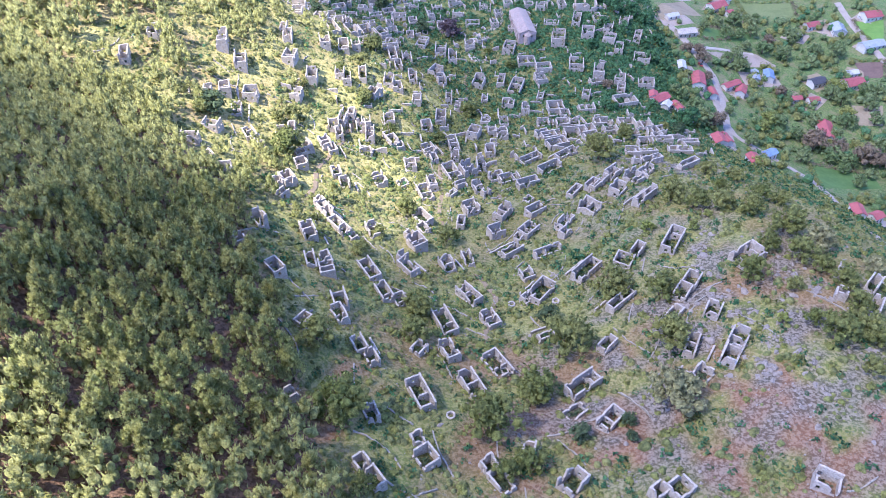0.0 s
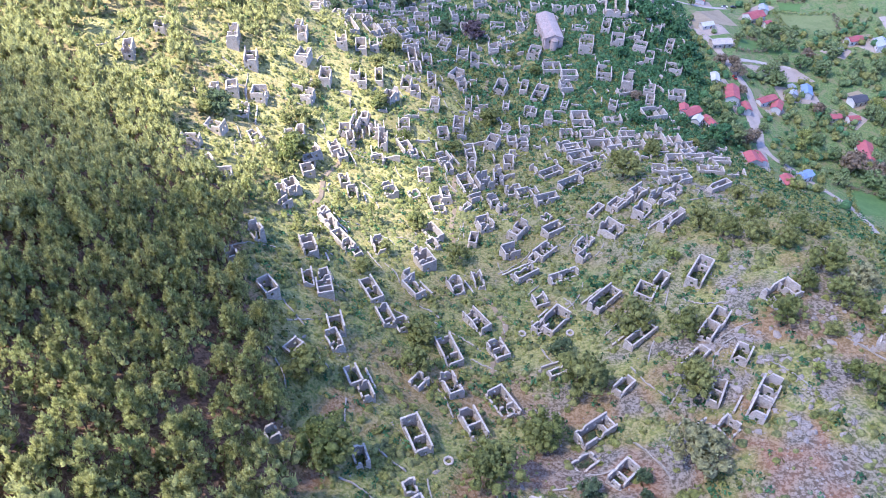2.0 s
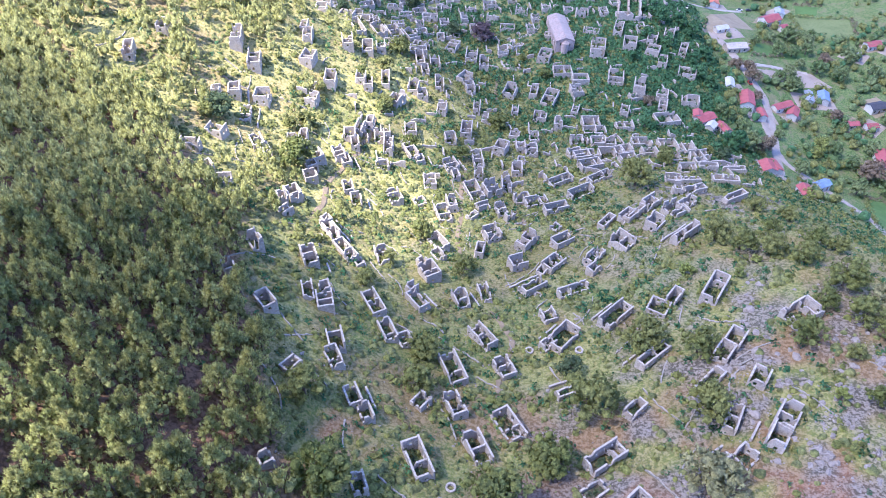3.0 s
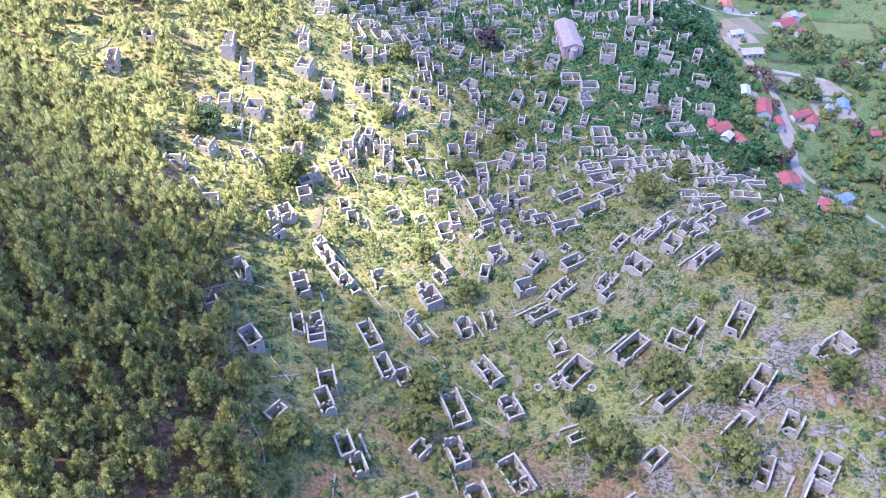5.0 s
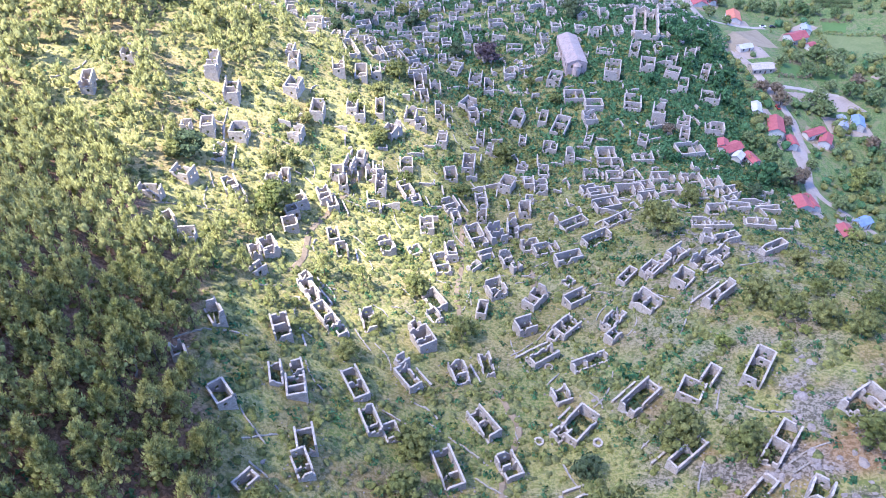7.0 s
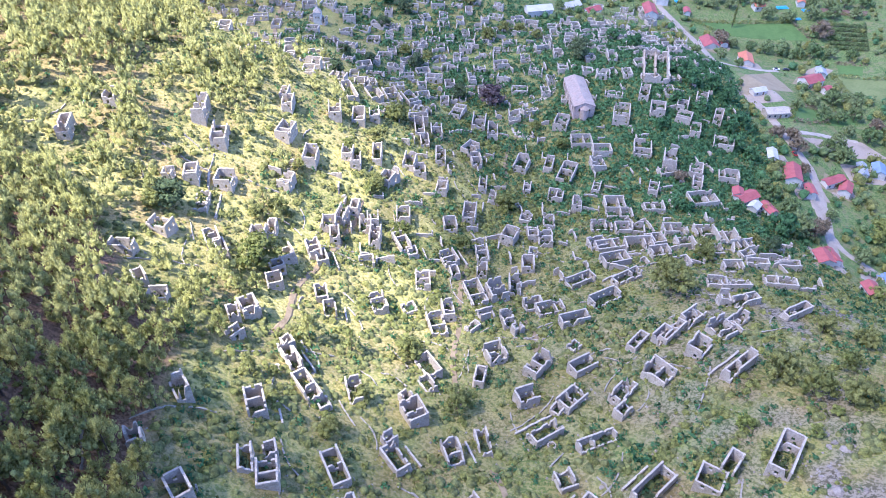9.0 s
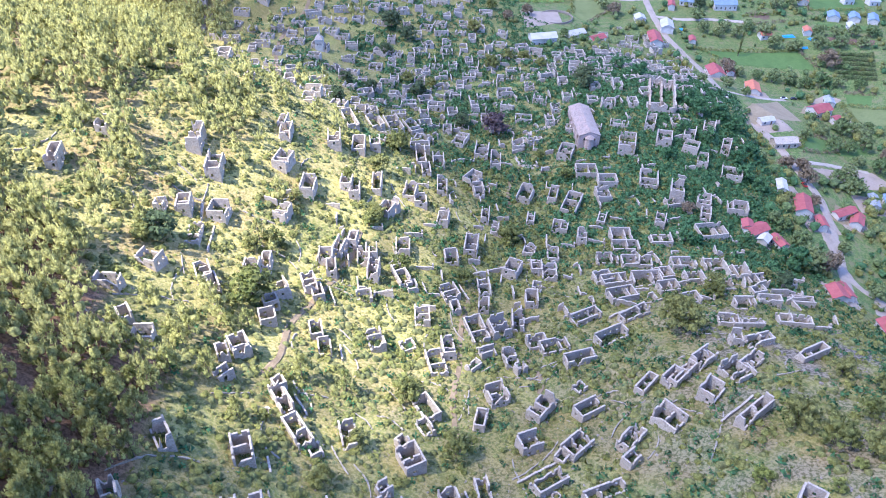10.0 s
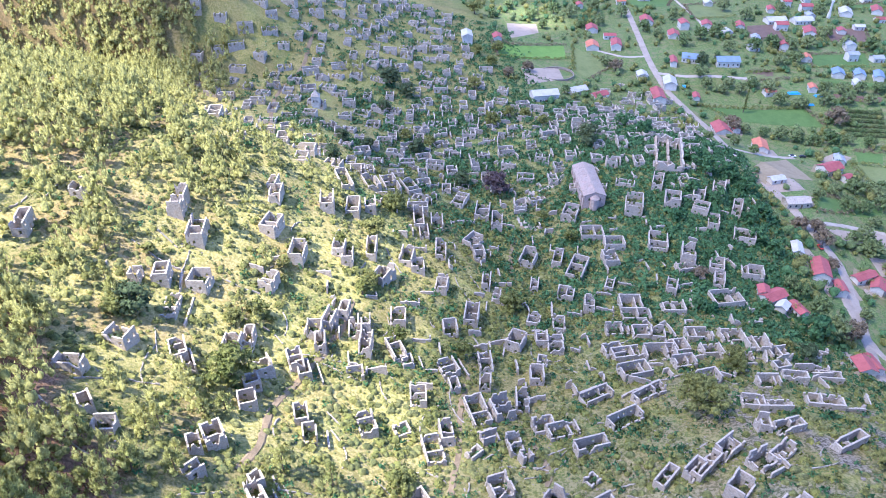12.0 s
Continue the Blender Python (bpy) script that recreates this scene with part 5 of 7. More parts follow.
PINE_SPOTS, TREE_SPOTS = [], []
tree("green", -33.3, 121.7, 10.0)
tree("green", -24.9, 99.4, 12.9)
tree("green", 12.4, 102.5, 14.0)
tree("green", -8.1, 136.7, 8.7)
tree("green", 36.0, 135.0, 14.0)
tree("green", 25.5, 116.0, 11.4)
tree("green", 64.8, 130.5, 11.5)
tree("green", 53.4, 158.8, 11.9)
tree("green", 67.4, 153.7, 10.2)
tree("green", 21.0, 89.4, 7.3)
tree("green", 14.7, 86.5, 6.1)
tree("green", -7.8, 152.0, 9.2)
tree("green", 67.6, 255.7, 14.0)
tree("green", 84.1, 206.0, 9.6)
tree("green", 90.0, 199.3, 9.4)
tree("green", 98.2, 195.0, 8.5)
tree("green", 105.9, 189.6, 8.4)
tree("green", 112.4, 177.5, 10.7)
tree("green", 93.3, 154.0, 9.7)
tree("green", 110.7, 160.5, 9.3)
tree("green", 105.0, 124.4, 10.3)
tree("green", 113.4, 126.4, 9.2)
tree("green", 117.9, 146.1, 8.3)
tree("green", 103.1, 167.5, 7.1)
tree("green", 102.1, 131.6, 5.6)
tree("green", 115.8, 122.0, 7.0)
tree("green", 103.6, 228.0, 6.7)
tree("green", 112.6, 222.4, 6.6)
tree("green", 115.0, 154.4, 6.9)
tree("green", 116.3, 135.8, 7.3)
tree("green", 108.7, 111.8, 6.0)
tree("green", 103.4, 146.6, 5.1)
tree("green", 113.7, 201.6, 7.1)
tree("green", 120.6, 200.6, 6.3)
tree("green", 102.2, 209.2, 6.3)
tree("green", -14.3, 218.1, 8.1)
tree("green", 1.3, 199.6, 8.5)
tree("green", -27.7, 178.5, 6.2)
tree("green", -62.3, 238.9, 13.1)
tree("green", -24.6, 281.4, 6.4)
tree("green", 13.4, 320.4, 8.3)
tree("green", -64.6, 268.2, 7.1)
tree("green", -41.9, 337.0, 8.5)
tree("green", -38.7, 368.4, 10.4)
tree("green", -36.6, 304.6, 6.7)
tree("green", 86.4, 288.4, 7.9)
tree("green", -23.4, 194.9, 5.8)
tree("green", -44.5, 193.0, 3.2)
tree("olive", 58.7, 107.2, 14.0)
tree("olive", 119.1, 167.3, 9.7)
tree("olive", 132.5, 157.1, 6.4)
tree("spring", 95.0, 132.6, 3.8)
tree("spring", 71.1, 188.4, 4.9)
tree("spring", 85.6, 184.2, 3.7)
tree("spring", 91.9, 190.1, 3.3)
tree("dark", 32.9, 149.4, 7.2)
tree("dark", 34.6, 98.5, 5.9)
tree("dark", 47.3, 103.1, 4.2)
tree("dark", -91.7, 250.3, 10.6)
tree("dark", 46.7, 97.3, 3.6)
tree("dark", -76.0, 411.6, 9.4)
tree("dark", -63.4, 437.0, 8.3)
tree("dark", -38.9, 451.7, 9.8)
tree("dark", -66.6, 531.8, 13.1)
tree("dark", -54.8, 522.7, 10.0)
tree("dark", -65.1, 500.0, 8.2)
tree("dark", -78.0, 443.7, 7.3)
tree("dark", 51.2, 462.2, 13.7)
tree("dark", -12.4, 422.5, 9.1)
tree("dark", 118.5, 304.9, 8.1)
tree("dark", 148.9, 644.5, 11.0)
tree("green", -38.6, 300.6, 6.3)
tree("green", -69.4, 262.1, 5.6)
tree("green", 13.2, 318.5, 8.6)
tree("green", -2.5, 281.5, 6.8)
tree("green", -37.4, 371.9, 7.4)
tree("green", 85.7, 281.8, 7.1)
tree("green", -51.5, 320.9, 5.0)
tree("green", -65.5, 262.2, 3.5)
tree("green", -60.7, 268.3, 2.8)
tree("green", 86.8, 332.2, 6.6)
tree("green", 90.9, 331.1, 5.6)
tree("green", -14.6, 552.7, 9.0)
tree("green", -1.3, 497.5, 9.4)
tree("green", 45.4, 572.2, 7.9)
tree("green", 77.6, 637.1, 10.7)
tree("green", 133.2, 365.2, 7.5)
tree("green", 137.2, 361.5, 8.6)
tree("green", 141.9, 352.6, 9.6)
tree("green", 114.6, 339.7, 5.9)
tree("green", 112.4, 310.6, 5.5)
tree("green", 145.3, 516.7, 8.9)
tree("green", 154.6, 506.9, 7.3)
tree("green", 127.2, 508.5, 7.2)
tree("green", 26.8, 397.4, 5.4)
tree("green", 39.2, 379.7, 6.2)
tree("green", 73.1, 496.4, 8.1)
tree("green", 83.0, 478.6, 9.1)
tree("green", 107.9, 435.2, 10.8)
tree("green", 119.5, 435.2, 9.7)
tree("green", 126.9, 429.0, 9.7)
tree("green", 130.9, 409.1, 8.2)
tree("green", 104.0, 444.9, 9.8)
tree("green", 109.4, 412.7, 8.1)
tree("green", 123.9, 390.6, 9.0)
tree("green", 130.9, 386.1, 7.8)
tree("green", 123.7, 401.9, 8.0)
tree("green", 88.4, 396.4, 6.6)
tree("green", 98.1, 418.2, 6.9)
tree("green", -64.5, 294.9, 4.6)
tree("green", -61.2, 311.4, 4.1)
tree("green", -46.8, 317.5, 4.2)
tree("green", -98.2, 274.0, 4.4)
tree("green", -95.9, 247.3, 6.7)
tree("green", -47.4, 468.6, 7.6)
tree("green", -34.4, 465.6, 6.3)
tree("green", 8.3, 511.6, 8.3)
tree("green", 18.5, 512.5, 7.0)
tree("green", 28.2, 496.9, 6.7)
tree("green", 70.7, 542.1, 7.5)
tree("green", 52.4, 562.5, 6.2)
tree("plum", 4.8, 418.0, 13.5)
tree("brown", 91.9, 356.4, 6.5)
tree("brown", 20.7, 607.4, 8.4)
tree("brown", 148.2, 336.9, 9.4)
tree("brown", 158.8, 388.1, 7.0)
tree("brown", 152.8, 551.4, 11.1)
tree("brown", 223.8, 568.1, 13.7)
tree("brown", 6.9, 586.9, 8.0)
tree("brown", 85.1, 627.9, 10.5)
tree("brown", 153.5, 418.4, 8.4)
tree("green", 157.8, 694.3, 14.0)
tree("green", 170.8, 703.8, 14.0)
tree("green", 142.0, 679.5, 13.5)
tree("green", 175.5, 673.7, 11.6)
tree("green", 196.0, 678.4, 13.8)
tree("green", 211.7, 688.5, 14.0)
tree("green", 226.3, 686.1, 14.0)
tree("green", 242.6, 696.5, 14.0)
tree("green", 258.9, 720.3, 10.8)
tree("green", 268.5, 729.0, 11.0)
tree("green", 275.5, 703.2, 14.0)
tree("green", 291.3, 698.8, 14.0)
tree("green", 209.1, 654.3, 11.5)
tree("green", 223.8, 662.2, 11.7)
tree("green", 180.0, 615.8, 10.7)
tree("green", 190.3, 609.3, 12.5)
tree("green", 163.8, 613.8, 10.6)
tree("green", 170.4, 607.1, 10.5)
tree("green", 146.1, 627.0, 12.5)
tree("green", 194.6, 594.6, 12.2)
tree("green", 208.7, 591.3, 10.5)
tree("green", 224.4, 594.8, 12.5)
tree("green", 238.8, 593.9, 12.6)
tree("green", 252.7, 592.5, 10.8)
tree("green", 182.8, 547.9, 11.3)
tree("green", 192.7, 545.4, 11.3)
tree("green", 202.2, 542.2, 9.7)
tree("green", 212.4, 542.3, 11.4)
tree("green", 222.3, 541.6, 9.9)
tree("green", 233.6, 536.3, 9.9)
tree("green", 172.5, 549.6, 8.0)
tree("green", 161.8, 550.4, 8.0)
tree("green", 264.1, 609.6, 11.2)
tree("green", 251.4, 610.3, 11.1)
tree("green", 240.3, 610.7, 11.0)
tree("green", 229.5, 612.5, 11.0)
tree("green", 158.3, 605.4, 8.7)
tree("green", 147.5, 611.3, 10.5)
tree("green", 147.6, 476.0, 5.2)
tree("green", 202.7, 478.2, 10.2)
tree("green", 211.6, 477.0, 8.8)
tree("green", 188.2, 464.9, 8.4)
tree("green", 174.3, 453.2, 8.1)
tree("green", 219.5, 481.6, 7.4)
tree("green", 311.4, 808.7, 14.0)
tree("green", 280.4, 789.1, 11.8)
tree("green", 246.7, 792.1, 11.7)
tree("green", 209.1, 760.1, 14.0)
tree("green", 194.6, 782.1, 13.6)
tree("green", 78.5, 767.6, 12.9)
tree("green", 57.8, 749.2, 14.0)
tree("green", 43.3, 755.5, 14.0)
tree("green", 80.2, 726.2, 12.2)
tree("green", 115.5, 711.0, 12.0)
tree("green", 65.6, 718.1, 10.0)
tree("green", 101.5, 751.2, 12.7)
tree("green", 124.9, 697.1, 9.8)
tree("green", 143.9, 745.8, 10.6)
tree("green", -2.6, 634.9, 8.7)
tree("green", -16.4, 616.5, 8.5)
tree("green", -5.4, 601.4, 8.2)
tree("green", 188.7, 449.6, 10.9)
tree("green", 198.4, 451.0, 9.7)
tree("green", 199.4, 437.8, 8.1)
tree("green", 186.9, 412.3, 10.2)
tree("green", 179.4, 415.6, 8.9)
tree("green", 205.0, 591.3, 8.8)
tree("green", -24.7, 722.2, 12.0)
tree("green", -10.4, 724.7, 10.1)
tree("green", 3.3, 761.4, 10.6)
tree("green", 23.3, 733.9, 12.3)
tree("green", 32.6, 712.9, 9.9)
tree("green", 233.6, 449.7, 14.0)
tree("green", 221.1, 428.6, 13.4)
tree("green", 241.9, 430.8, 11.9)
tree("green", 209.0, 456.7, 10.3)
tree("green", 209.7, 434.3, 11.7)
tree("green", 186.9, 409.0, 12.6)
tree("green", 186.5, 421.1, 11.2)
tree("green", 255.2, 428.5, 14.0)
tree("green", 235.8, 383.7, 12.7)
tree("green", 239.9, 377.0, 11.0)
tree("green", 256.4, 386.1, 9.7)
tree("green", 234.2, 353.8, 12.1)
tree("green", 249.8, 353.9, 10.7)
tree("green", 195.0, 353.9, 10.2)
tree("green", 201.0, 342.9, 10.1)
tree("green", 193.4, 316.3, 10.9)
tree("green", 210.4, 319.0, 12.6)
tree("green", 217.0, 313.0, 11.1)
tree("green", 242.1, 328.8, 10.3)
tree("green", 140.7, 334.8, 14.0)
tree("green", 142.1, 351.2, 11.0)
tree("green", 132.5, 329.9, 11.7)
tree("green", 165.4, 359.2, 7.1)
tree("green", 168.1, 326.7, 9.4)
tree("green", 188.3, 467.5, 8.6)
tree("green", 202.1, 472.7, 10.5)
tree("green", 213.3, 470.1, 10.6)
tree("green", 181.9, 350.8, 5.7)
tree("green", 212.1, 290.7, 9.3)
tree("green", 209.4, 331.3, 8.6)
tree("green", 212.4, 306.5, 8.2)
tree("green", 223.3, 301.0, 8.2)
tree("green", 216.7, 358.4, 10.5)
tree("green", 223.7, 343.1, 8.8)
tree("green", 252.7, 368.4, 11.0)
tree("green", 262.7, 381.6, 9.7)
tree("green", 208.6, 378.7, 7.7)
tree("green", 219.3, 384.9, 6.3)
tree("spring", 188.7, 355.5, 10.2)
tree("spring", 241.1, 389.1, 11.2)
tree("spring", 182.7, 348.1, 7.1)
tree("spring", 155.4, 289.6, 6.1)
tree("spring", 237.5, 362.3, 9.2)
tree("brown", 206.1, 331.1, 14.0)
tree("brown", 227.3, 315.8, 14.0)
tree("brown", 153.0, 341.6, 9.5)
tree("brown", 217.6, 328.4, 10.0)
tree("brown", 160.9, 417.3, 7.7)
tree("brown", 161.4, 406.6, 9.2)
tree("brown", 217.3, 446.0, 8.5)
tree("brown", 234.6, 312.3, 9.9)
tree("brown", 206.1, 387.2, 7.8)
# single pines scattered over the open slope
for x, y, s in ((-114, 238, 1.0), (-106, 232, 1.1), (-113, 256, 0.8), (-108, 269, 0.9), (-102, 256, 1.0), (-96, 250, 1.2), (-65, 243, 1.0), (-69, 267, 0.9), (-63.5, 223, 0.9), (-69.5, 213, 0.9), (-60, 200, 1.1), (-67, 196, 1.1), (-42, 214, 1.2), (-30, 214, 1.0), (-39, 298, 0.9),
                (-86, 358, 0.9), (-109, 335, 1.0), (-114, 306, 1.0), (-94, 343, 0.9), (-116, 287, 0.8), (-125, 216, 1.0), (-118, 218, 1.1), (-121, 240, 1.0), (-78, 199, 1.0), (-70, 209, 1.0), (-62, 205, 0.8), (-50, 190, 1.0), (-28, 79, 1.0), (-17, 77, 1.1), (-25, 95, 1.1), (-60, 227, 1.0)):
    pine(x, y, s)


def clear_of_houses(x, y, gap):
    x, y = np.asarray(x), np.asarray(y)
    ok = np.ones(x.shape, bool)
    for hx, hy, rot, ln, dp in HOUSES:
        c, s = math.cos(radians(rot)), math.sin(radians(rot))
        u, v = (x - hx) * c + (y - hy) * s, -(x - hx) * s + (y - hy) * c
        ok &= ~((abs(u) < ln / 2 + gap) & (abs(v) < dp / 2 + gap))
    return ok


r = np.random.RandomState(11)
gxs, gys = np.meshgrid(np.arange(-400, 14, 4.15), np.arange(-30, 860, 4.15))
wx = (gxs + r.uniform(-1.7, 1.7, gxs.shape)).ravel()
wy = (gys + r.uniform(-1.7, 1.7, gys.shape)).ravel()
wx = np.concatenate([wx, r.uniform(-345, -165, 1100)])   # the steep far bank
wy = np.concatenate([wy, r.uniform(492, 545, 1100)])
keep = (r.rand(len(wx)) < wood_density(wx, wy) * (0.80 + 0.4 * grain(wx, wy, 20, 2))) & clear_of_houses(wx, wy, 2.2)
keep &= (wx > -72 - 0.41 * np.maximum(wy, 0) - 0.22 * np.maximum(wy - 380, 0)) & (wy > -10) & (wy < 562)
wx, wy = wx[keep], wy[keep]
order = np.argsort(np.hypot((wx + 62) * 1.1, (wy - 130) * 0.62))
wood = []
for n, k in enumerate(order):
    s = (0.8 + 0.6 * r.rand()) * (1.0 if wy[k] < 225 else 1.15)
    if n < 265:
        pine(float(wx[k]), float(wy[k]), s)
    else:
        wood.append((wx[k], wy[k], s, r.rand() * 6.283, r.randint(6)))
pieces = []
for x, y, s, w, k in wood:
    co, c, sn = CROWN_LEAVES[k], math.cos(w), math.sin(w)
    pieces.append(np.stack([(co[:, 0] * c - co[:, 1] * sn) * s + x, (co[:, 0] * sn + co[:, 1] * c) * s + y, co[:, 2] * s + on_ground(x, y), co[:, 3] * c - co[:, 4] * sn, co[:, 3] * sn + co[:, 4] * c, co[:, 5]], 1))
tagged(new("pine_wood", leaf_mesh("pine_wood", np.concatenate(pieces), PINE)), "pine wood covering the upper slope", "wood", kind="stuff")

# low scrub, thick on the open slope and on the overgrown ruins
def scrub(name, n, box, dens, size, mat, seed, label, per=15, core=False):
    q = np.random.RandomState(seed)
    x, y = q.uniform(box[0], box[1], n), q.uniform(box[2], box[3], n)
    ok = (q.rand(n) < dens(x, y)) & clear_of_houses(x, y, -0.9)
    x, y = x[ok], y[ok]
    s = q.uniform(*size, len(x)) * (0.6 + 0.8 * grain(x, y, 12, 2))
    z = ground(x, y) + (grain(x, y, 9, 4) - 0.5) * 2.2 * (1 - valley(x, y))
    at, wide = np.stack([x, y, z + 0.15 * s], 1), np.stack([s, s, s * 0.75], 1)
    co = foliage(at, wide, per, (0.45 if core else 0.62) * s, seed, 0.25, 0.0, 0.55, 0.8 if core else 0.55)
    if core:
        co = np.concatenate([lobes(at, wide * 0.75, seed, 0.6), co])
    tagged(new(name, leaf_mesh(name, co, mat)), label, "scrub", kind="stuff")


def cushions(name, n, box, dens, size, mat, seed, label):
    """Low rounded cushion shrubs: uneven domes with a sprinkling of loose leaves."""
    q = np.random.RandomState(seed)
    x, y = q.uniform(box[0], box[1], n), q.uniform(box[2], box[3], n)
    ok = (q.rand(n) < dens(x, y)) & clear_of_houses(x, y, -0.9)
    x, y = x[ok], y[ok]
    m = len(x)
    s = (size[0] + (size[1] - size[0]) * q.rand(m) ** 2.2) * (0.6 + 0.8 * grain(x, y, 12, 2))
    z = ground(x, y) + (grain(x, y, 9, 4) - 0.5) * 2.2 * (1 - valley(x, y))
    rows, sides = ((1.0, -0.25), (0.72, 0.48)), 6
    v = np.zeros((m, 2 * sides + 1, 3))
    for i, (rad, h) in enumerate(rows):
        for j in range(sides):
            w = (j + 0.5 * (i % 2)) * 6.2832 / sides
            k = rad * q.uniform(0.7, 1.2, m) * s
            v[:, i * sides + j] = np.stack([x + k * math.cos(w), y + k * math.sin(w), z + h * s * q.uniform(0.75, 1.2, m)], 1)
    v[:, -1] = np.stack([x, y, z + 0.72 * s], 1)
    tri = []
    for i in range(1):
        for j in range(sides):
            a, b = i * sides + j, i * sides + (j + 1) % sides
            tri += [(a, b, a + sides), (b, b + sides, a + sides)]
    tri += [(sides + j, sides + (j + 1) % sides, 2 * sides) for j in range(sides)]
    me = mesh_of(name, v.reshape(-1, 3), (np.arange(m)[:, None, None] * (2 * sides + 1) + np.array(tri)[None]).reshape(-1, 3))
    me.materials.append(mat)
    tagged(new(name, me), label, "scrub", kind="stuff")


def open_slope(x, y):
    return (1 - 0.6 * bell(x, y, 95, 140, 48, 62)) * (1 - 0.45 * rockiness(x, y)) * (1 - valley(x, y)) * (1 - 0.8 * bareness(x, y)) * (0.5 + 0.5 * smooth(0.35, 0.6, grain(x + 31, y - 12, 8, 3))) * (1 - 0.8 * smooth(0.3, 0.8, wood_density(x, y)))


cushions("scrub", 58000, (-175, 175, -20, 430), lambda x, y: open_slope(x, y) * 0.85 + 0.08 * (x < -40) * (wood_density(x, y) < 0.3), (0.38, 1.5), CUSHION, 21, "low yellow-green cushion scrub on the open slope")
scrub("loose_scrub", 15000, (-190, 190, -10, 440), open_slope, (0.5, 2.0), SHRUB, 29, "leafy low bushes on the open slope", 12, True)
scrub("dark_scrub", 26000, (-150, 190, 0, 560), lambda x, y: open_slope(x, y) * (0.7 + 0.3 * smooth(20, 60, x) - 0.85 * sunlit_strawness(x, y)), (0.6, 1.6), EMERALD, 22, "dark green bushes between the ruins", 15)
scrub("thicket", 30000, (-190, 150, 300, 700), lambda x, y: (0.3 + lushness(x, y)) * (1 - valley(x, y)) * (1 - smooth(0.2, 0.5, sunlit_strawness(x, y))) * smooth(-120, -60, x + 0.2 * (y - 300)), (0.9, 2.3), EMERALD, 23, "dense green thicket between the far ruins", 14)
scrub("hill_thicket", 9000, (35, 152, 320, 530), lambda x, y: (1 - smooth(0.0, 0.5, valley(x, y))) * (0.25 + 0.75 * bell(x, y, 105, 420, 40, 80)) * (1 - smooth(122, 132, x)), (0.9, 2.0), EMERALD, 27, "vivid green thicket that smothers the ruins by the road", 9, True)
scrub("undergrowth", 5000, (-240, 0, -20, 420), lambda x, y: 0.5 * smooth(0.3, 0.8, wood_density(x, y)), (0.6, 1.4), SHRUB, 24, "brownish undergrowth below the pines", 12)
# bushes that fill the roofless rooms
q = np.random.RandomState(31)
ox, oy = [], []
for hx, hy, rot, ln, dp in HOUSES:
    k = int(ln * dp * 0.5)
    u, v = q.uniform(-0.5, 0.5, k) * (ln - 2.6), q.uniform(-0.5, 0.5, k) * (dp - 2.6)
    c, s = math.cos(radians(rot)), math.sin(radians(rot))
    ox.append(hx + u * c - v * s)
    oy.append(hy + u * s + v * c)
ox, oy = np.concatenate(ox), np.concatenate(oy)
os_ = q.uniform(0.4, 1.15, len(ox))
oz = ground(ox, oy) + (grain(ox, oy, 9, 4) - 0.5) * 2.2 * (1 - valley(ox, oy))
tagged(new("room_overgrowth", leaf_mesh("room_overgrowth", foliage(np.stack([ox, oy, oz + 0.2], 1), np.stack([os_, os_, os_], 1), 14, 0.55 * os_, 32, 0.2, 0.0), DARK)), "dark green bushes growing inside the roofless rooms", "scrub", kind="stuff")
# scattered trees and bushes of the valley gardens
q = np.random.RandomState(33)
vx, vy = q.uniform(-40, 400, 7000), q.uniform(180, 900, 7000)
ok = (valley(vx, vy) > 0.5) & (q.rand(7000) < 0.22 + 0.9 * smooth(0.44, 0.58, grain(vx, vy, 30, 3)))
vx, vy = vx[ok], vy[ok]
yx, yy = q.uniform(125, 300, 1500), q.uniform(260, 500, 1500)   # crowded gardens by the road
ok = (valley(yx, yy) > 0.5) & (grain(yx, yy, 18, 3) > 0.45)
vx, vy = np.concatenate([vx, yx[ok]]), np.concatenate([vy, yy[ok]])

# ---- boulders and dry-stone walls ----
def boulder_mesh(seed):
    rng = random.Random(seed)
    bm = bmesh.new()
    bmesh.ops.create_icosphere(bm, subdivisions=2, radius=1)
    sx, sy, sz = rng.uniform(0.8, 1.4), rng.uniform(0.6, 1.0), rng.uniform(0.5, 0.8)
    for v in bm.verts:
        k = 1 + 0.45 * (noise.noise(v.co * 1.3 + Vector((seed * 7.1, 0, 0))) + 0.5 * noise.noise(v.co * 3.1 + Vector((0, seed * 3.3, 0))))
        v.co = Vector((v.co.x * sx, v.co.y * sy, v.co.z * sz)) * k
    for v in bm.verts:
        v.co = Vector([round(c * 3.2) / 3.2 * 0.5 + c * 0.5 for c in v.co])
    return mesh_from(bm, "boulder", RUBBLE)


BOULDERS = [boulder_mesh(s) for s in range(7)]
q = np.random.RandomState(41)
bx, by = q.uniform(-40, 175, 46000), q.uniform(40, 330, 46000)
ok = (q.rand(46000) < rockiness(bx, by) * 0.8 * smooth(0.46, 0.6, grain(bx + 9, by, 11, 3)) + 0.05 * (bx > 0) + 0.02) & clear_of_houses(bx, by, 0.3) & (valley(bx, by) < 0.3)
bx, by = bx[ok], by[ok]
bs = (0.2 + 0.4 * q.rand(len(bx)) ** 2 + 0.9 * q.rand(len(bx)) ** 6) * (0.5 + 0.6 * smooth(0.2, 0.8, bell(bx, by, 92, 140, 34, 50)))
order = np.argsort(-bs)
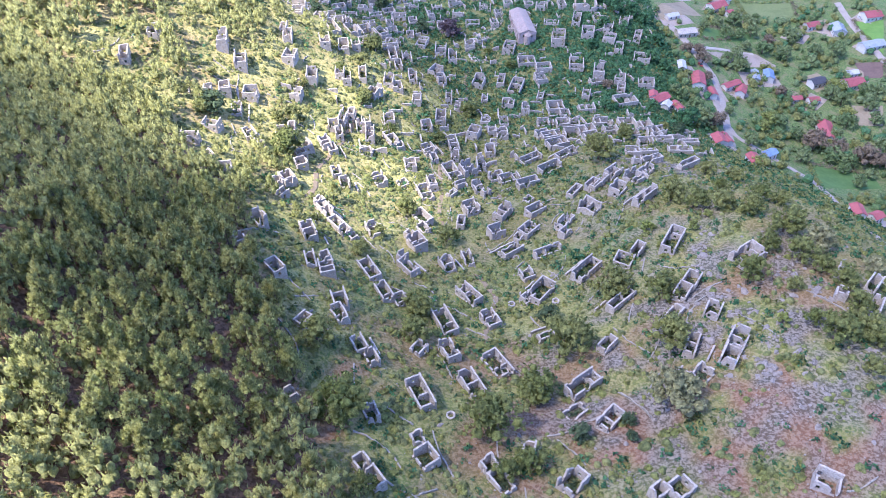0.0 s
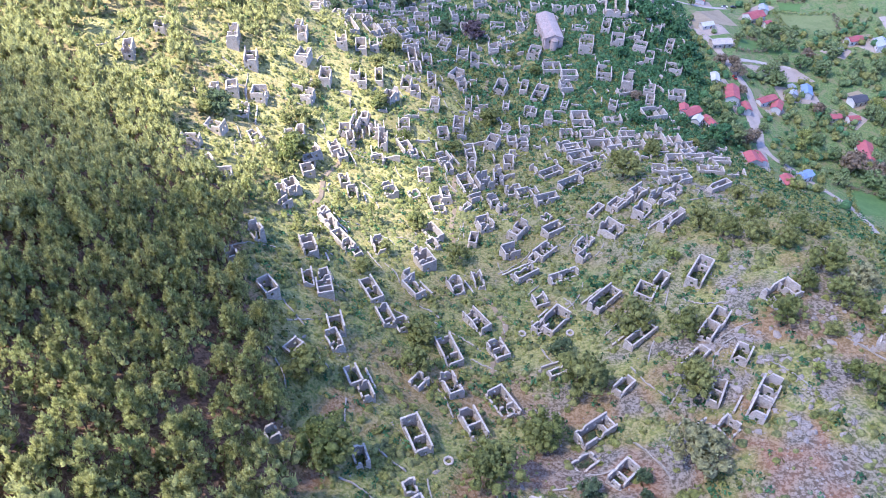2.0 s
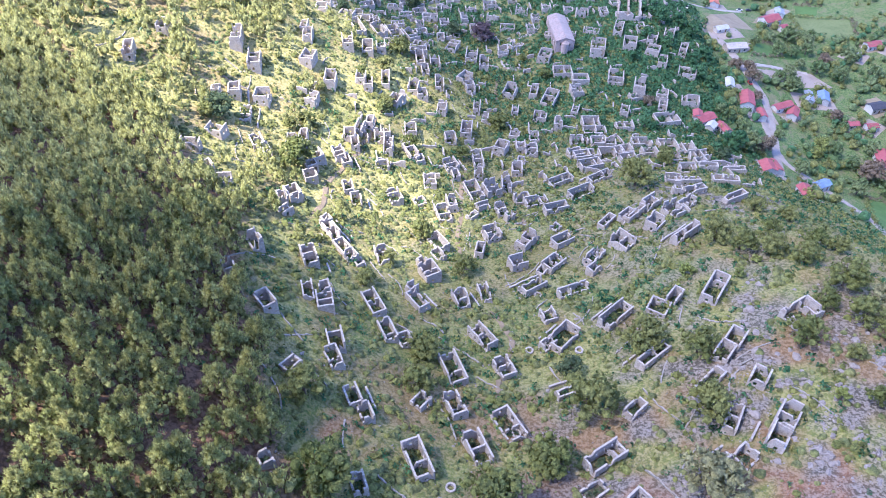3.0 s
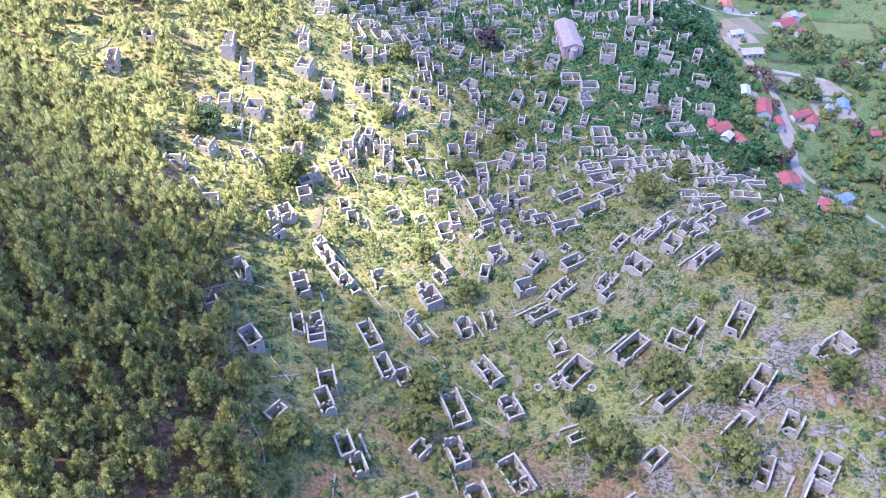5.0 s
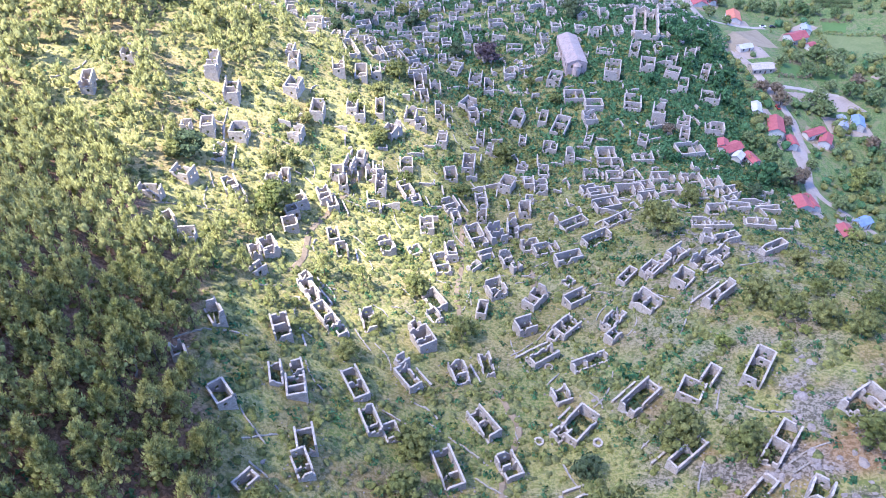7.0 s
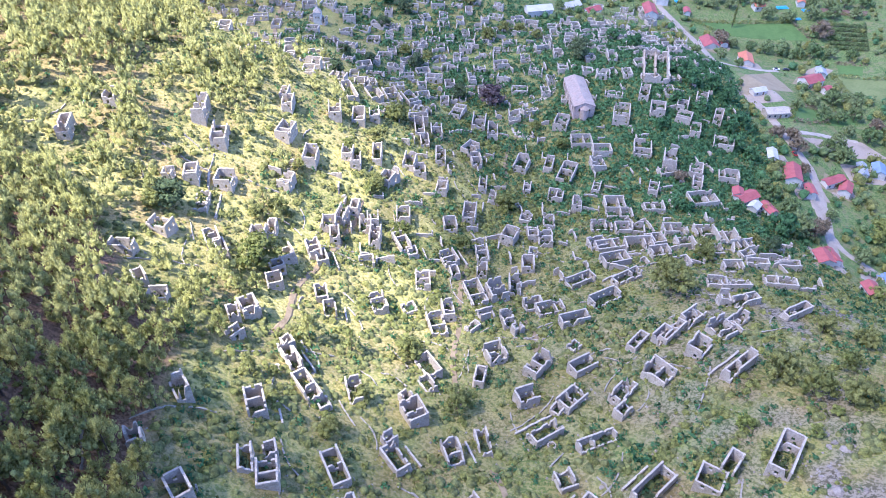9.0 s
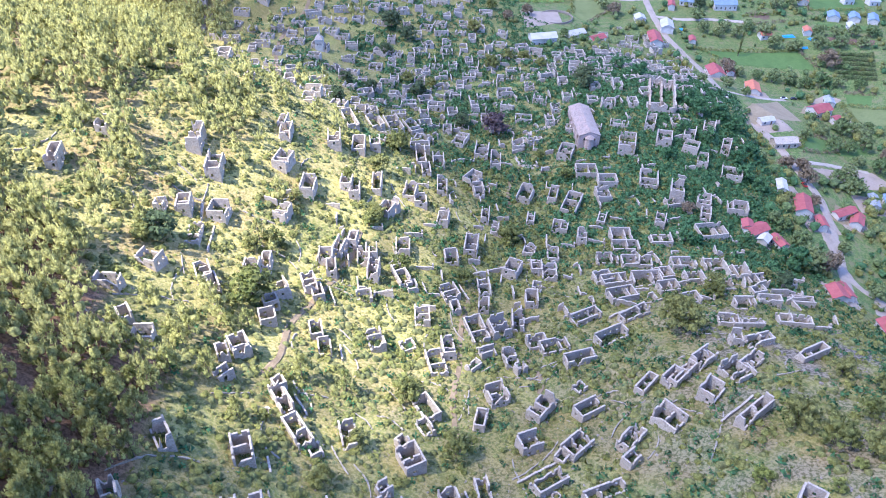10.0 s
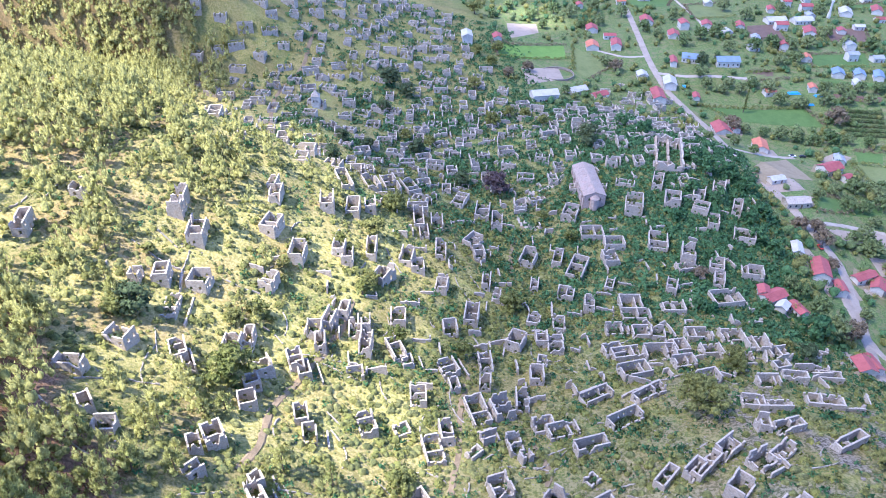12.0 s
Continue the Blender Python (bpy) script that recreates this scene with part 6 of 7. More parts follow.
for k in order[:200]:
    ob = tagged(new("boulder", BOULDERS[k % 7]), "weathered grey limestone boulder on the rocky ridge", "boulder", "boulders of the ridge")
    ob.matrix_basis = pose(bx[k], by[k], on_ground(bx[k], by[k]), q.uniform(-15, 15), q.uniform(-15, 15), q.uniform(0, 360)) @ Matrix.Diagonal((bs[k], bs[k], bs[k], 1))


def many_stones(name, x, y, s, label, seed):
    """Small angular stones, joined."""
    w = np.random.RandomState(seed)
    base = np.array([(1, 0, 0), (-1, 0, 0), (0, 1, 0), (0, -1, 0), (0, 0, 1), (0, 0, -0.6)], float)
    tri = np.array([(0, 2, 4), (2, 1, 4), (1, 3, 4), (3, 0, 4), (2, 0, 5), (1, 2, 5), (3, 1, 5), (0, 3, 5)])
    n = len(x)
    z = ground(x, y) + (grain(x, y, 9, 4) - 0.5) * 2.2 * (1 - valley(x, y))
    a = w.uniform(0, 6.283, n)
    co = base[None] * w.uniform(0.6, 1.3, (n, 6, 1)) * s[:, None, None]
    c, sn = np.cos(a)[:, None], np.sin(a)[:, None]
    co = np.stack([co[:, :, 0] * c - co[:, :, 1] * sn + x[:, None], co[:, :, 0] * sn + co[:, :, 1] * c + y[:, None], co[:, :, 2] * 0.8 + z[:, None]], 2).reshape(-1, 3)
    me = mesh_of(name, co, (np.arange(n)[:, None, None] * 6 + tri[None]).reshape(-1, 3), False)
    me.materials.append(RUBBLE)
    tagged(new(name, me), label, "stones", kind="stuff")


rest = order[200:]
many_stones("loose_rocks", bx[rest], by[rest], bs[rest], "loose grey limestone rocks on the ridge", 42)
# rubble fallen inside and round the houses
rx, ry = [], []
for hx, hy, rot, ln, dp in HOUSES:
    k = int(ln * dp * 0.9)
    u, v = q.uniform(-0.5, 0.5, k) * (ln + 4), q.uniform(-0.5, 0.5, k) * (dp + 4)
    c, s = math.cos(radians(rot)), math.sin(radians(rot))
    rx.append(hx + u * c - v * s)
    ry.append(hy + u * s + v * c)
rx, ry = np.concatenate(rx), np.concatenate(ry)
many_stones("fallen_rubble", rx, ry, q.uniform(0.12, 0.42, len(rx)), "fallen building stones in and round the ruins", 43)


def field_wall(x, y, turn, length, bend, ragged=True):
    rng = random.Random(int(x * 11 + y * 5))
    z0 = on_ground(x, y)
    bm = bmesh.new()
    n = max(3, int(length / 0.8))
    px, py, a, prev = x - math.cos(turn) * length / 2, y - math.sin(turn) * length / 2, turn - bend / 2, None
    for i in range(n + 1):
        thick = 0.17 * rng.uniform(0.7, 1.3) if ragged else 0.25
        nx_, ny_ = -math.sin(a) * thick, math.cos(a) * thick
        g = on_ground(px, py) - z0
        h = g + (rng.choice((0.1, 0.3, 0.4, 0.5, 0.6)) if ragged else rng.uniform(0.95, 1.1))
        ring = [bm.verts.new((px - x + nx_ * s, py - y + ny_ * s, w)) for s, w in ((1.2, g - 0.8), (1, h), (-1, h + rng.uniform(-0.1, 0.1)), (-1.2, g - 0.8))]
        if prev:
            for j in range(3):
                bm.faces.new((prev[j], ring[j], ring[j + 1], prev[j + 1]))
        else:
            bm.faces.new(ring[::-1])
        prev = ring
        px, py, a = px + math.cos(a) * 0.8, py + math.sin(a) * 0.8, a + bend / n + (rng.uniform(-0.08, 0.08) if ragged else 0)
    bm.faces.new(prev)
    if ragged:
        ob = tagged(new("field_wall", mesh_from(bm, "field_wall", PALE_STONE)), "low tumbled dry-stone wall winding over the slope", "stone wall", "dry-stone walls")
    else:
        ob = tagged(new("terrace_wall", mesh_from(bm, "terrace_wall", STONE)), "straight masonry terrace wall below a ruined house", "stone wall", "terrace walls")
    ob.matrix_basis = pose(x, y, z0)


for n, (hx, hy, rot, ln, dp) in enumerate(HOUSES):
    rng = random.Random(n)
    fall_x, fall_y = float(ground(hx - 2, hy) - ground(hx + 2, hy)), float(ground(hx, hy - 2) - ground(hx, hy + 2))
    if hy < 300 and rng.random() < 0.16:   # a terrace wall on the downhill side
        sides = [(radians(rot + 90 * k), (ln, dp)[k % 2] / 2, (dp, ln)[k % 2]) for k in range(4)]
        w, half, side = max(sides, key=lambda q: math.cos(q[0]) * fall_x + math.sin(q[0]) * fall_y)
        x, y = hx + math.cos(w) * (half + 2.6), hy + math.sin(w) * (half + 2.6)
        reach = side * rng.uniform(0.8, 1.5)
        ends = np.array([-0.5, -0.25, 0, 0.25, 0.5]) * reach
        if clear_of_houses(x - np.sin(w) * ends, y + np.cos(w) * ends, 0.5).all():
            field_wall(x, y, w + math.pi / 2, reach, 0, False)
    if hy < 330 and n % 5 != 4:
        for _ in range(3):
            w = rng.uniform(0, 6.283)
            x, y = hx + math.cos(w) * (ln * 0.5 + rng.uniform(3, 7)), hy + math.sin(w) * (ln * 0.5 + rng.uniform(3, 7))
            turn, reach = math.atan2(fall_x, -fall_y) + rng.choice((0, 0, 1.57)) + rng.uniform(-0.4, 0.4), rng.uniform(7, 19)
            ends = np.array([-0.5, -0.25, 0, 0.25, 0.5]) * reach
            if clear_of_houses(x + np.cos(turn) * ends, y + np.sin(turn) * ends, 0.8).all():
                field_wall(x, y, turn, reach, rng.uniform(-1.1, 1.1))
                break


def wall_fragment(x, y, rot, rng):
    """What is left of a house: one or two ragged stretches of wall."""
    ob = tagged(new("wall_fragment"), "broken stretch of grey masonry wall among the bushes", "ruined wall", "wall fragments")
    z = on_ground(x, y)
    ob.matrix_basis = pose(x, y, z, 0, 0, rot)
    a, b, h = rng.uniform(1.6, 3.6), rng.uniform(1.4, 3.0), rng.uniform(1.4, 3.2)
    for p0, p1 in (((-a, 0), (a, 0)), ((a - 0.25, 0.28), (a - 0.25, b)))[:rng.choice((1, 2, 2))]:
        bm = bmesh.new()
        n = max(4, int(math.dist(p0, p1) / 0.6))
        tops = [max(0.4, h * (1 - 0.6 * (i / n) ** 2) + rng.uniform(-0.2, 0.2)) for i in range(n)]
        wall_bm(bm, p0, p1, 0.5, -2.2, tops, [])
        part("wall", bm, STONE, ob)


rng = random.Random(51)
spots = []
while len(spots) < 230:
    x, y = rng.uniform(-75, 130), rng.uniform(262, 520)
    if float(valley(x, y)) > 0.05 or x < -75 + (y - 262) * 0.1 or float(sunlit_strawness(x, y)) > 0.75:
        continue
    if clear_of_houses(np.array([x]), np.array([y]), 2.2)[0] and math.dist((x, y), (48.9, 419.5)) > 20 and math.dist((x, y), (91, 447)) > 20 and all(math.dist((x, y), p) > 6 for p in spots):
        spots.append((x, y))
        wall_fragment(x, y, rng.choice((0, 90, 180, 270)) + 10 * math.sin(x) + 5, rng)


# ---- roads, lanes and paths ----
DUST = mat_plain("dusty_asphalt", (0.29, 0.24, 0.195), (0.40, 0.34, 0.28), 0.5)
DIRT = mat_plain("trodden_earth", (0.19, 0.14, 0.08), (0.31, 0.235, 0.14), 0.8)
PALE = mat_plain("pale_gravel", (0.35, 0.30, 0.25), (0.46, 0.40, 0.335), 0.8)


ROAD_SPOTS = []


def ribbon(name, pts, width, mat, lift, label):
    pts = [Vector(p) for p in pts]
    dense = []
    for i in range(len(pts) - 1):
        p0, p1, p2, p3 = pts[max(i - 1, 0)], pts[i], pts[i + 1], pts[min(i + 2, len(pts) - 1)]
        n = max(2, int((p2 - p1).length / 1.5))
        for k in range(n):
            u = k / n
            dense.append(0.5 * ((2 * p1) + (p2 - p0) * u + (2 * p0 - 5 * p1 + 4 * p2 - p3) * u * u + (3 * p1 - p0 - 3 * p2 + p3) * u**3))
    dense.append(pts[-1])
    ROAD_SPOTS.extend((p.x, p.y, width / 2 + 3) for p in dense[::3])
    bm = bmesh.new()
    prev = None
    across = 5
    rng = random.Random(len(dense))
    for i, p in enumerate(dense):
        t = (dense[min(i + 1, len(dense) - 1)] - dense[max(i - 1, 0)]).normalized()
        n = Vector((-t.y, t.x))
        wob = [rng.uniform(-0.45, 0.45), rng.uniform(-0.45, 0.45)]
        row = []
        for j in range(across + 2):
            s = -0.5 + j / (across + 1)
            c = p + n * (s * width + (wob[0] if j == 0 else wob[1] if j == across + 1 else 0))
            row.append(bm.verts.new((c.x, c.y, on_ground(c.x, c.y) + (lift if 0 < j < across + 1 else -0.15))))
        if prev:
            for j in range(across + 1):
                bm.faces.new((prev[j], prev[j + 1], row[j + 1], row[j]))
        prev = row
    bmesh.ops.recalc_face_normals(bm, faces=bm.faces)
    tagged(new(name, mesh_from(bm, name, mat)), label, name, kind="structure")


def road(pts, width):
    ribbon("road", pts, width, DUST, 0.3, "dusty pale asphalt road through the valley village")


def lane(pts, width):
    ribbon("lane", pts, width, PALE, 0.3, "pale gravel lane")


def path(pts, width):
    ribbon("path", pts, width, DIRT, 0.3, "trodden earth path between the ruins")


road([(151.2, 308.3), (156.5, 328.0), (163.6, 360.4), (166.4, 391.0), (161.9, 408.4), (158.7, 428.4), (154.7, 448.9), (146.8, 463.7), (136.1, 472.0), (137.5, 538.3), (128.5, 575.7), (119.1, 603.3), (112.3, 646.3), (109.9, 697.9), (108.8, 778.3)], 5.6)
road([(160.3, 374.4), (161.3, 343.7), (164.1, 331.7), (175.3, 317.5), (187.7, 283.3), (174.1, 236.8), (151.8, 179.8)], 4.5)
road([(281.0, 495.6), (279.5, 463.2), (280.8, 433.7), (281.5, 415.3)], 5.0)
lane([(136.9, 498.2), (161.2, 509.4), (183.2, 518.1)], 3.5)
lane([(165.5, 425.1), (182.7, 431.0), (203.6, 432.8)], 3.5)
lane([(116.2, 627.9), (134.3, 626.0), (155.0, 628.9), (183.3, 628.7)], 4.0)
lane([(67.5, 670.8), (92.1, 654.8), (109.2, 655.7)], 3.0)
lane([(157.8, 812.2), (167.4, 741.9), (168.2, 710.9)], 3.0)
lane([(20.3, 415.4), (18.5, 402.9), (17.7, 393.0), (26.9, 389.4)], 5.0)
lane([(38.8, 439.0), (34.3, 426.9), (24.5, 420.3), (20.3, 415.4)], 3.0)
path([(17.7, 390.6), (12.8, 369.5), (13.1, 349.9), (11.0, 330.2)], 2.2)
path([(-106.4, 407.1), (-120.4, 457.5), (-126.2, 482.1), (-126.3, 505.9), (-121.0, 531.9), (-120.8, 546.2), (-119.9, 566.2)], 2.6)
path([(0.2, 273.4), (-1.4, 254.4), (-0.6, 237.8), (-1.4, 222.5), (0.4, 209.1), (2.5, 201.2)], 2.0)
path([(11.8, 178.5), (14.9, 170.8), (17.7, 162.5), (14.7, 152.4), (13.2, 143.2), (14.5, 136.7)], 1.8)
path([(-41.2, 293.3), (-42.0, 275.7), (-47.7, 249.8), (-51.0, 235.2), (-49.4, 218.0), (-51.2, 209.2)], 2.2)
path([(20.1, 243.1), (24.3, 231.6), (23.3, 226.2)], 1.6)

# ---- fields ----
FIELD_MATS = {"grass": mat_plain("field_grass", (0.08, 0.145, 0.035), (0.12, 0.185, 0.05), 0.3), "bright": mat_plain("spring_grass", (0.12, 0.22, 0.035), (0.17, 0.27, 0.055), 0.3),
              "meadow": mat_plain("rough_meadow", (0.13, 0.17, 0.05), (0.20, 0.21, 0.08), 0.3), "ploughed": mat_plain("ploughed_earth", (0.13, 0.085, 0.065), (0.18, 0.12, 0.09), 0.5),
              "fallow": mat_plain("fallow_earth", (0.25, 0.20, 0.12), (0.31, 0.25, 0.16), 0.3), "sand": mat_plain("sandy_yard", (0.29, 0.235, 0.185), (0.38, 0.315, 0.25), 0.4)}
FIELD_WORDS = {"grass": "green grass field", "bright": "bright green spring grass field", "meadow": "rough olive-green meadow", "ploughed": "dark brown ploughed field", "fallow": "dry brown fallow plot", "sand": "bare sandy yard"}
HEDGE_SPOTS, FIELD_BOXES = [], []


def field(corners, kind):
    pts = [Vector(c) for c in corners]
    mid = sum(pts, Vector((0, 0))) / len(pts)
    FIELD_BOXES.append((min(p.x for p in pts), max(p.x for p in pts), min(p.y for p in pts), max(p.y for p in pts)))
    edge = []
    for a, b in zip(pts, pts[1:] + pts[:1]):
        n = max(3, int((b - a).length / 4))
        edge += [a.lerp(b, k / n) for k in range(n)]
        if kind in ("grass", "bright", "ploughed", "meadow") and (b - a).length > 15:
            HEDGE_SPOTS.append((a, b))
    rings = max(4, int(max((p - mid).length for p in pts) / 4))
    bm = bmesh.new()
    centre = bm.verts.new((*mid, on_ground(*mid) + 0.15))
    prev = None
    for k in range(1, rings + 1):
        row = []
        for p in edge:
            c = mid.lerp(p, k / rings)
            row.append(bm.verts.new((c.x, c.y, on_ground(c.x, c.y) + (0.15 if k < rings else -0.1))))
        for j in range(len(row)):
            i = (j + 1) % len(row)
            bm.faces.new((row[j], row[i], centre) if prev is None else (prev[j], row[j], row[i], prev[i]))
        prev = row
    bmesh.ops.recalc_face_normals(bm, faces=bm.faces)
    tagged(new("field", mesh_from(bm, "field", FIELD_MATS[kind])), FIELD_WORDS[kind] + " on the valley floor", "field", kind="structure")


field([(139.6, 584.5), (211.1, 590.6), (217.5, 565.7), (163.1, 568.9)], "grass")
field([(233.6, 678.7), (286.8, 693.5), (279.7, 659.8), (234.6, 654.1)], "grass")
field([(205.7, 743.5), (232.5, 754.9), (232.3, 707.6), (198.7, 704.9)], "ploughed")
field([(269.1, 750.4), (308.2, 755.5), (300.1, 720.3), (267.1, 715.5)], "ploughed")
field([(-6.6, 653.2), (50.1, 674.9), (51.0, 645.6), (-1.2, 624.1)], "bright")
field([(55.4, 675.8), (70.7, 653.4), (84.1, 635.5), (63.5, 607.0), (54.2, 622.7)], "meadow")
field([(136.6, 472.1), (177.5, 514.4), (183.0, 482.0), (146.2, 461.5)], "fallow")
field([(174.2, 459.7), (214.5, 462.1), (209.0, 448.3), (167.5, 439.3)], "grass")
field([(223.3, 532.6), (239.5, 527.3), (234.4, 513.3), (220.7, 517.4)], "grass")
field([(164.3, 421.2), (184.7, 428.1), (200.9, 427.2), (197.9, 419.4), (178.2, 418.3)], "sand")
field([(2.0, 715.6), (28.3, 724.5), (30.3, 700.5), (5.3, 672.8)], "sand")
field([(181.0, 636.7), (210.9, 642.7), (210.2, 631.8), (178.3, 624.1)], "meadow")
field([(232.7, 633.9), (275.8, 627.5), (271.1, 615.1), (233.3, 622.9)], "grass")
field([(185.5, 639.1), (202.9, 643.4), (203.6, 632.8), (185.8, 630.7)], "ploughed")
field([(14.8, 613.2), (43.9, 625.1), (47.2, 603.7), (18.9, 578.1)], "sand")
field([(107.7, 806.1), (155.1, 811.8), (146.2, 787.9), (115.1, 780.6)], "grass")
field([(162.4, 794.1), (206.5, 810.7), (201.6, 766.6), (164.1, 749.6)], "meadow")
field([(233.8, 611.6), (266.9, 603.7), (263.6, 594.8), (234.3, 600.7)], "ploughed")
field([(315.0, 817.1), (349.7, 829.3), (346.2, 812.1), (315.6, 804.1)], "grass")
field([(280.7, 468.3), (301.0, 466.0), (284.2, 424.0), (282.0, 436.9), (280.1, 453.2)], "bright")
field([(168.7, 451.8), (201.0, 466.8), (190.7, 446.4), (167.5, 435.6)], "grass")
field([(263.1, 420.9), (281.8, 417.8), (274.2, 398.7), (263.2, 401.2)], "ploughed")
field([(215.9, 515.1), (253.0, 505.6), (249.7, 484.1), (217.3, 480.2)], "meadow")
field([(244.1, 377.1), (263.7, 372.9), (254.4, 350.8), (241.3, 353.5)], "fallow")
field([(172.7, 425.1), (206.8, 434.5), (217.5, 420.5), (197.3, 415.9), (174.3, 416.6)], "sand")
field([(196.9, 314.9), (229.1, 304.9), (226.6, 290.3), (187.7, 283.3)], "grass")


FIELD_SPOTS_CLEAR = np.array([True] * len(vx))
for a_, b_, c_, d_ in FIELD_BOXES:
    FIELD_SPOTS_CLEAR &= ~((vx > a_) & (vx < b_) & (vy > c_) & (vy < d_))
for ax_, ay_, aw_ in ROAD_SPOTS:
    FIELD_SPOTS_CLEAR &= np.hypot(vx - ax_, vy - ay_) > aw_
vx, vy = vx[FIELD_SPOTS_CLEAR], vy[FIELD_SPOTS_CLEAR]
vs = np.random.RandomState(34).uniform(1.0, 3.6, len(vx))
for share, (mat, words) in enumerate(((FRESH, "fresh green"), (BROAD, "olive-green"), (EMERALD, "deep green"))):
    some = np.arange(len(vx)) % 5 % 3 == share
    at, wide = np.stack([vx, vy, ground(vx, vy) + vs * 0.7], 1)[some], np.stack([vs, vs, vs * 0.95], 1)[some]
    tagged(new("garden_greenery", leaf_mesh("garden_greenery", np.concatenate([lobes(at, wide * 0.8, 36), foliage(at, wide, 30, 0.7, 35, 0.2, -0.3, 0.5, 0.8)]), mat)), words + " trees and bushes of the valley gardens", "greenery", kind="stuff")


def hedge(a, b, seed):
    rng = np.random.RandomState(seed)
    n = int((b - a).length / 1.6)
    u = np.linspace(0, 1, n)
    x, y = a.x + (b.x - a.x) * u + rng.uniform(-1, 1, n), a.y + (b.y - a.y) * u + rng.uniform(-1, 1, n)
    s = rng.uniform(0.8, 2.0, n)
    co = foliage(np.stack([x, y, ground(x, y) + s * 0.6], 1), np.stack([s, s, s], 1), 36, 0.5, seed, 0.1, -0.2)
    tagged(new("hedge", leaf_mesh("hedge", co, (BROAD, AUTUMN, DARK)[seed % 3])), "untrimmed hedge along a field edge", "hedge", "field hedges")


for n, (a, b) in enumerate(HEDGE_SPOTS):
    if n % 3 != 2:
        hedge(a, b, n)

# ---- inhabited houses of the valley ----
ROOFS = {"red": mat_plain("red_tin_roof", (0.28, 0.075, 0.075), (0.38, 0.12, 0.115), 1.0, 0.7), "orange": mat_plain("orange_tile_roof", (0.42, 0.14, 0.08), (0.52, 0.21, 0.13), 1.0, 0.7),
         "white": mat_plain("pale_roof", (0.40, 0.385, 0.37), (0.52, 0.50, 0.48), 0.6), "grey": mat_plain("grey_roof", (0.26, 0.28, 0.30), (0.38, 0.39, 0.41), 0.8),
         "blue": mat_plain("slate_blue_roof", (0.16, 0.22, 0.31), (0.24, 0.30, 0.40), 0.8), "dark": mat_plain("dark_roof", (0.05, 0.05, 0.06), (0.09, 0.09, 0.10), 0.8), "ruin": STONE}
LIME = mat_plain("limewashed_wall", (0.50, 0.47, 0.43), (0.66, 0.63, 0.59), 0.8)
PANE = mat_plain("dark_window_glass", (0.03, 0.035, 0.045), (0.06, 0.065, 0.075), 1.0, 0.2, 0)
WOOD = mat_plain("painted_door_wood", (0.16, 0.10, 0.06), (0.22, 0.14, 0.09), 2.0)


VILLAGE_SPOTS = []


def village_house(x, y, rot, length, depth, height, roof):
    z = float(ground(x, y))
    VILLAGE_SPOTS.append((x, y))
    words = {"red": "red metal", "orange": "orange tiled", "white": "pale", "grey": "grey", "blue": "slate-blue", "dark": "dark", "ruin": "broken stone"}[roof]
    home = tagged(new("village_house"), f"limewashed village house with a {words} roof beside the trees", "house", "village houses")
    home.matrix_basis = pose(x, y, z, 0, 0, rot)
    length, depth = min(max(length * 0.92, 5), 17), min(max(depth * 0.85, 4.2), 10)
    a, b = length / 2, depth / 2
    bm = bmesh.new()
    box_bm(bm, -a, a, -b, b, -2.5, height)
    rise = depth * 0.24
    g = [bm.verts.new(p) for p in ((-a, -b, height), (-a, b, height), (-a, 0, height + rise), (a, -b, height), (a, b, height), (a, 0, height + rise))]
    bm.faces.new(g[:3]), bm.faces.new(g[3:])
    part("wall", bm, STONE if roof == "ruin" else LIME, home)
    o, t = 0.45, 0.14
    for side in (-1, 1):
        bm = bmesh.new()
        ridge, eave = height + rise + 0.1, height + 0.1 - o * 0.48
        lo = [(s * (a + o), side * (b + o), eave) for s in (-1, 1)]
        up = [(s * (a + o), 0.0, ridge) for s in (-1, 1)]
        v = [bm.verts.new(p) for p in lo + up[::-1]] + [bm.verts.new((p[0], p[1], p[2] + t)) for p in lo + up[::-1]]
        for f in ((0, 1, 2, 3), (4, 5, 6, 7), (0, 1, 5, 4), (1, 2, 6, 5), (2, 3, 7, 6), (3, 0, 4, 7)):
            bm.faces.new([v[i] for i in f])
        bmesh.ops.recalc_face_normals(bm, faces=bm.faces)
        part("roof", bm, ROOFS[roof], home)
    count = max(2, int(length // 3))
    for i in range(count):
        u = -a + (i + 0.5) * length / count
        for side in (-1, 1):
            door = side == -1 and i == count // 2
            bm = bmesh.new()
            if door:
                box_bm(bm, u - 0.5, u + 0.5, side * b - 0.05, side * b + 0.05, 0.0, 2.05)
                part("door", bm, WOOD, home)
            else:
                box_bm(bm, u - 0.5, u + 0.5, side * b - 0.04, side * b + 0.04, 1.0, 2.2)
                part("window", bm, PANE, home)


village_house(120.8, 350.1, 33, 11.1, 6.8, 3.5, "red")
village_house(117.5, 352.4, 84, 5.8, 5.1, 3.5, "red")
village_house(130.6, 346.4, 111, 8.5, 3.6, 3.2, "red")
village_house(123.3, 344.6, 56, 5.5, 5.0, 3.2, "white")
village_house(152.1, 382.4, 80, 14.1, 8.7, 3.5, "red")
village_house(159.0, 373.8, 91, 8.1, 3.4, 3.2, "red")
village_house(143.6, 392.0, 81, 9.3, 5.0, 3.2, "white")
village_house(175.1, 387.8, 29, 12.9, 5.2, 3.2, "red")
village_house(180.6, 384.4, 66, 9.5, 6.6, 3.2, "red")
village_house(149.6, 318.1, 102, 9.1, 5.7, 3.2, "red")
village_house(144.0, 543.7, 95, 14.5, 11.4, 3.2, "red")
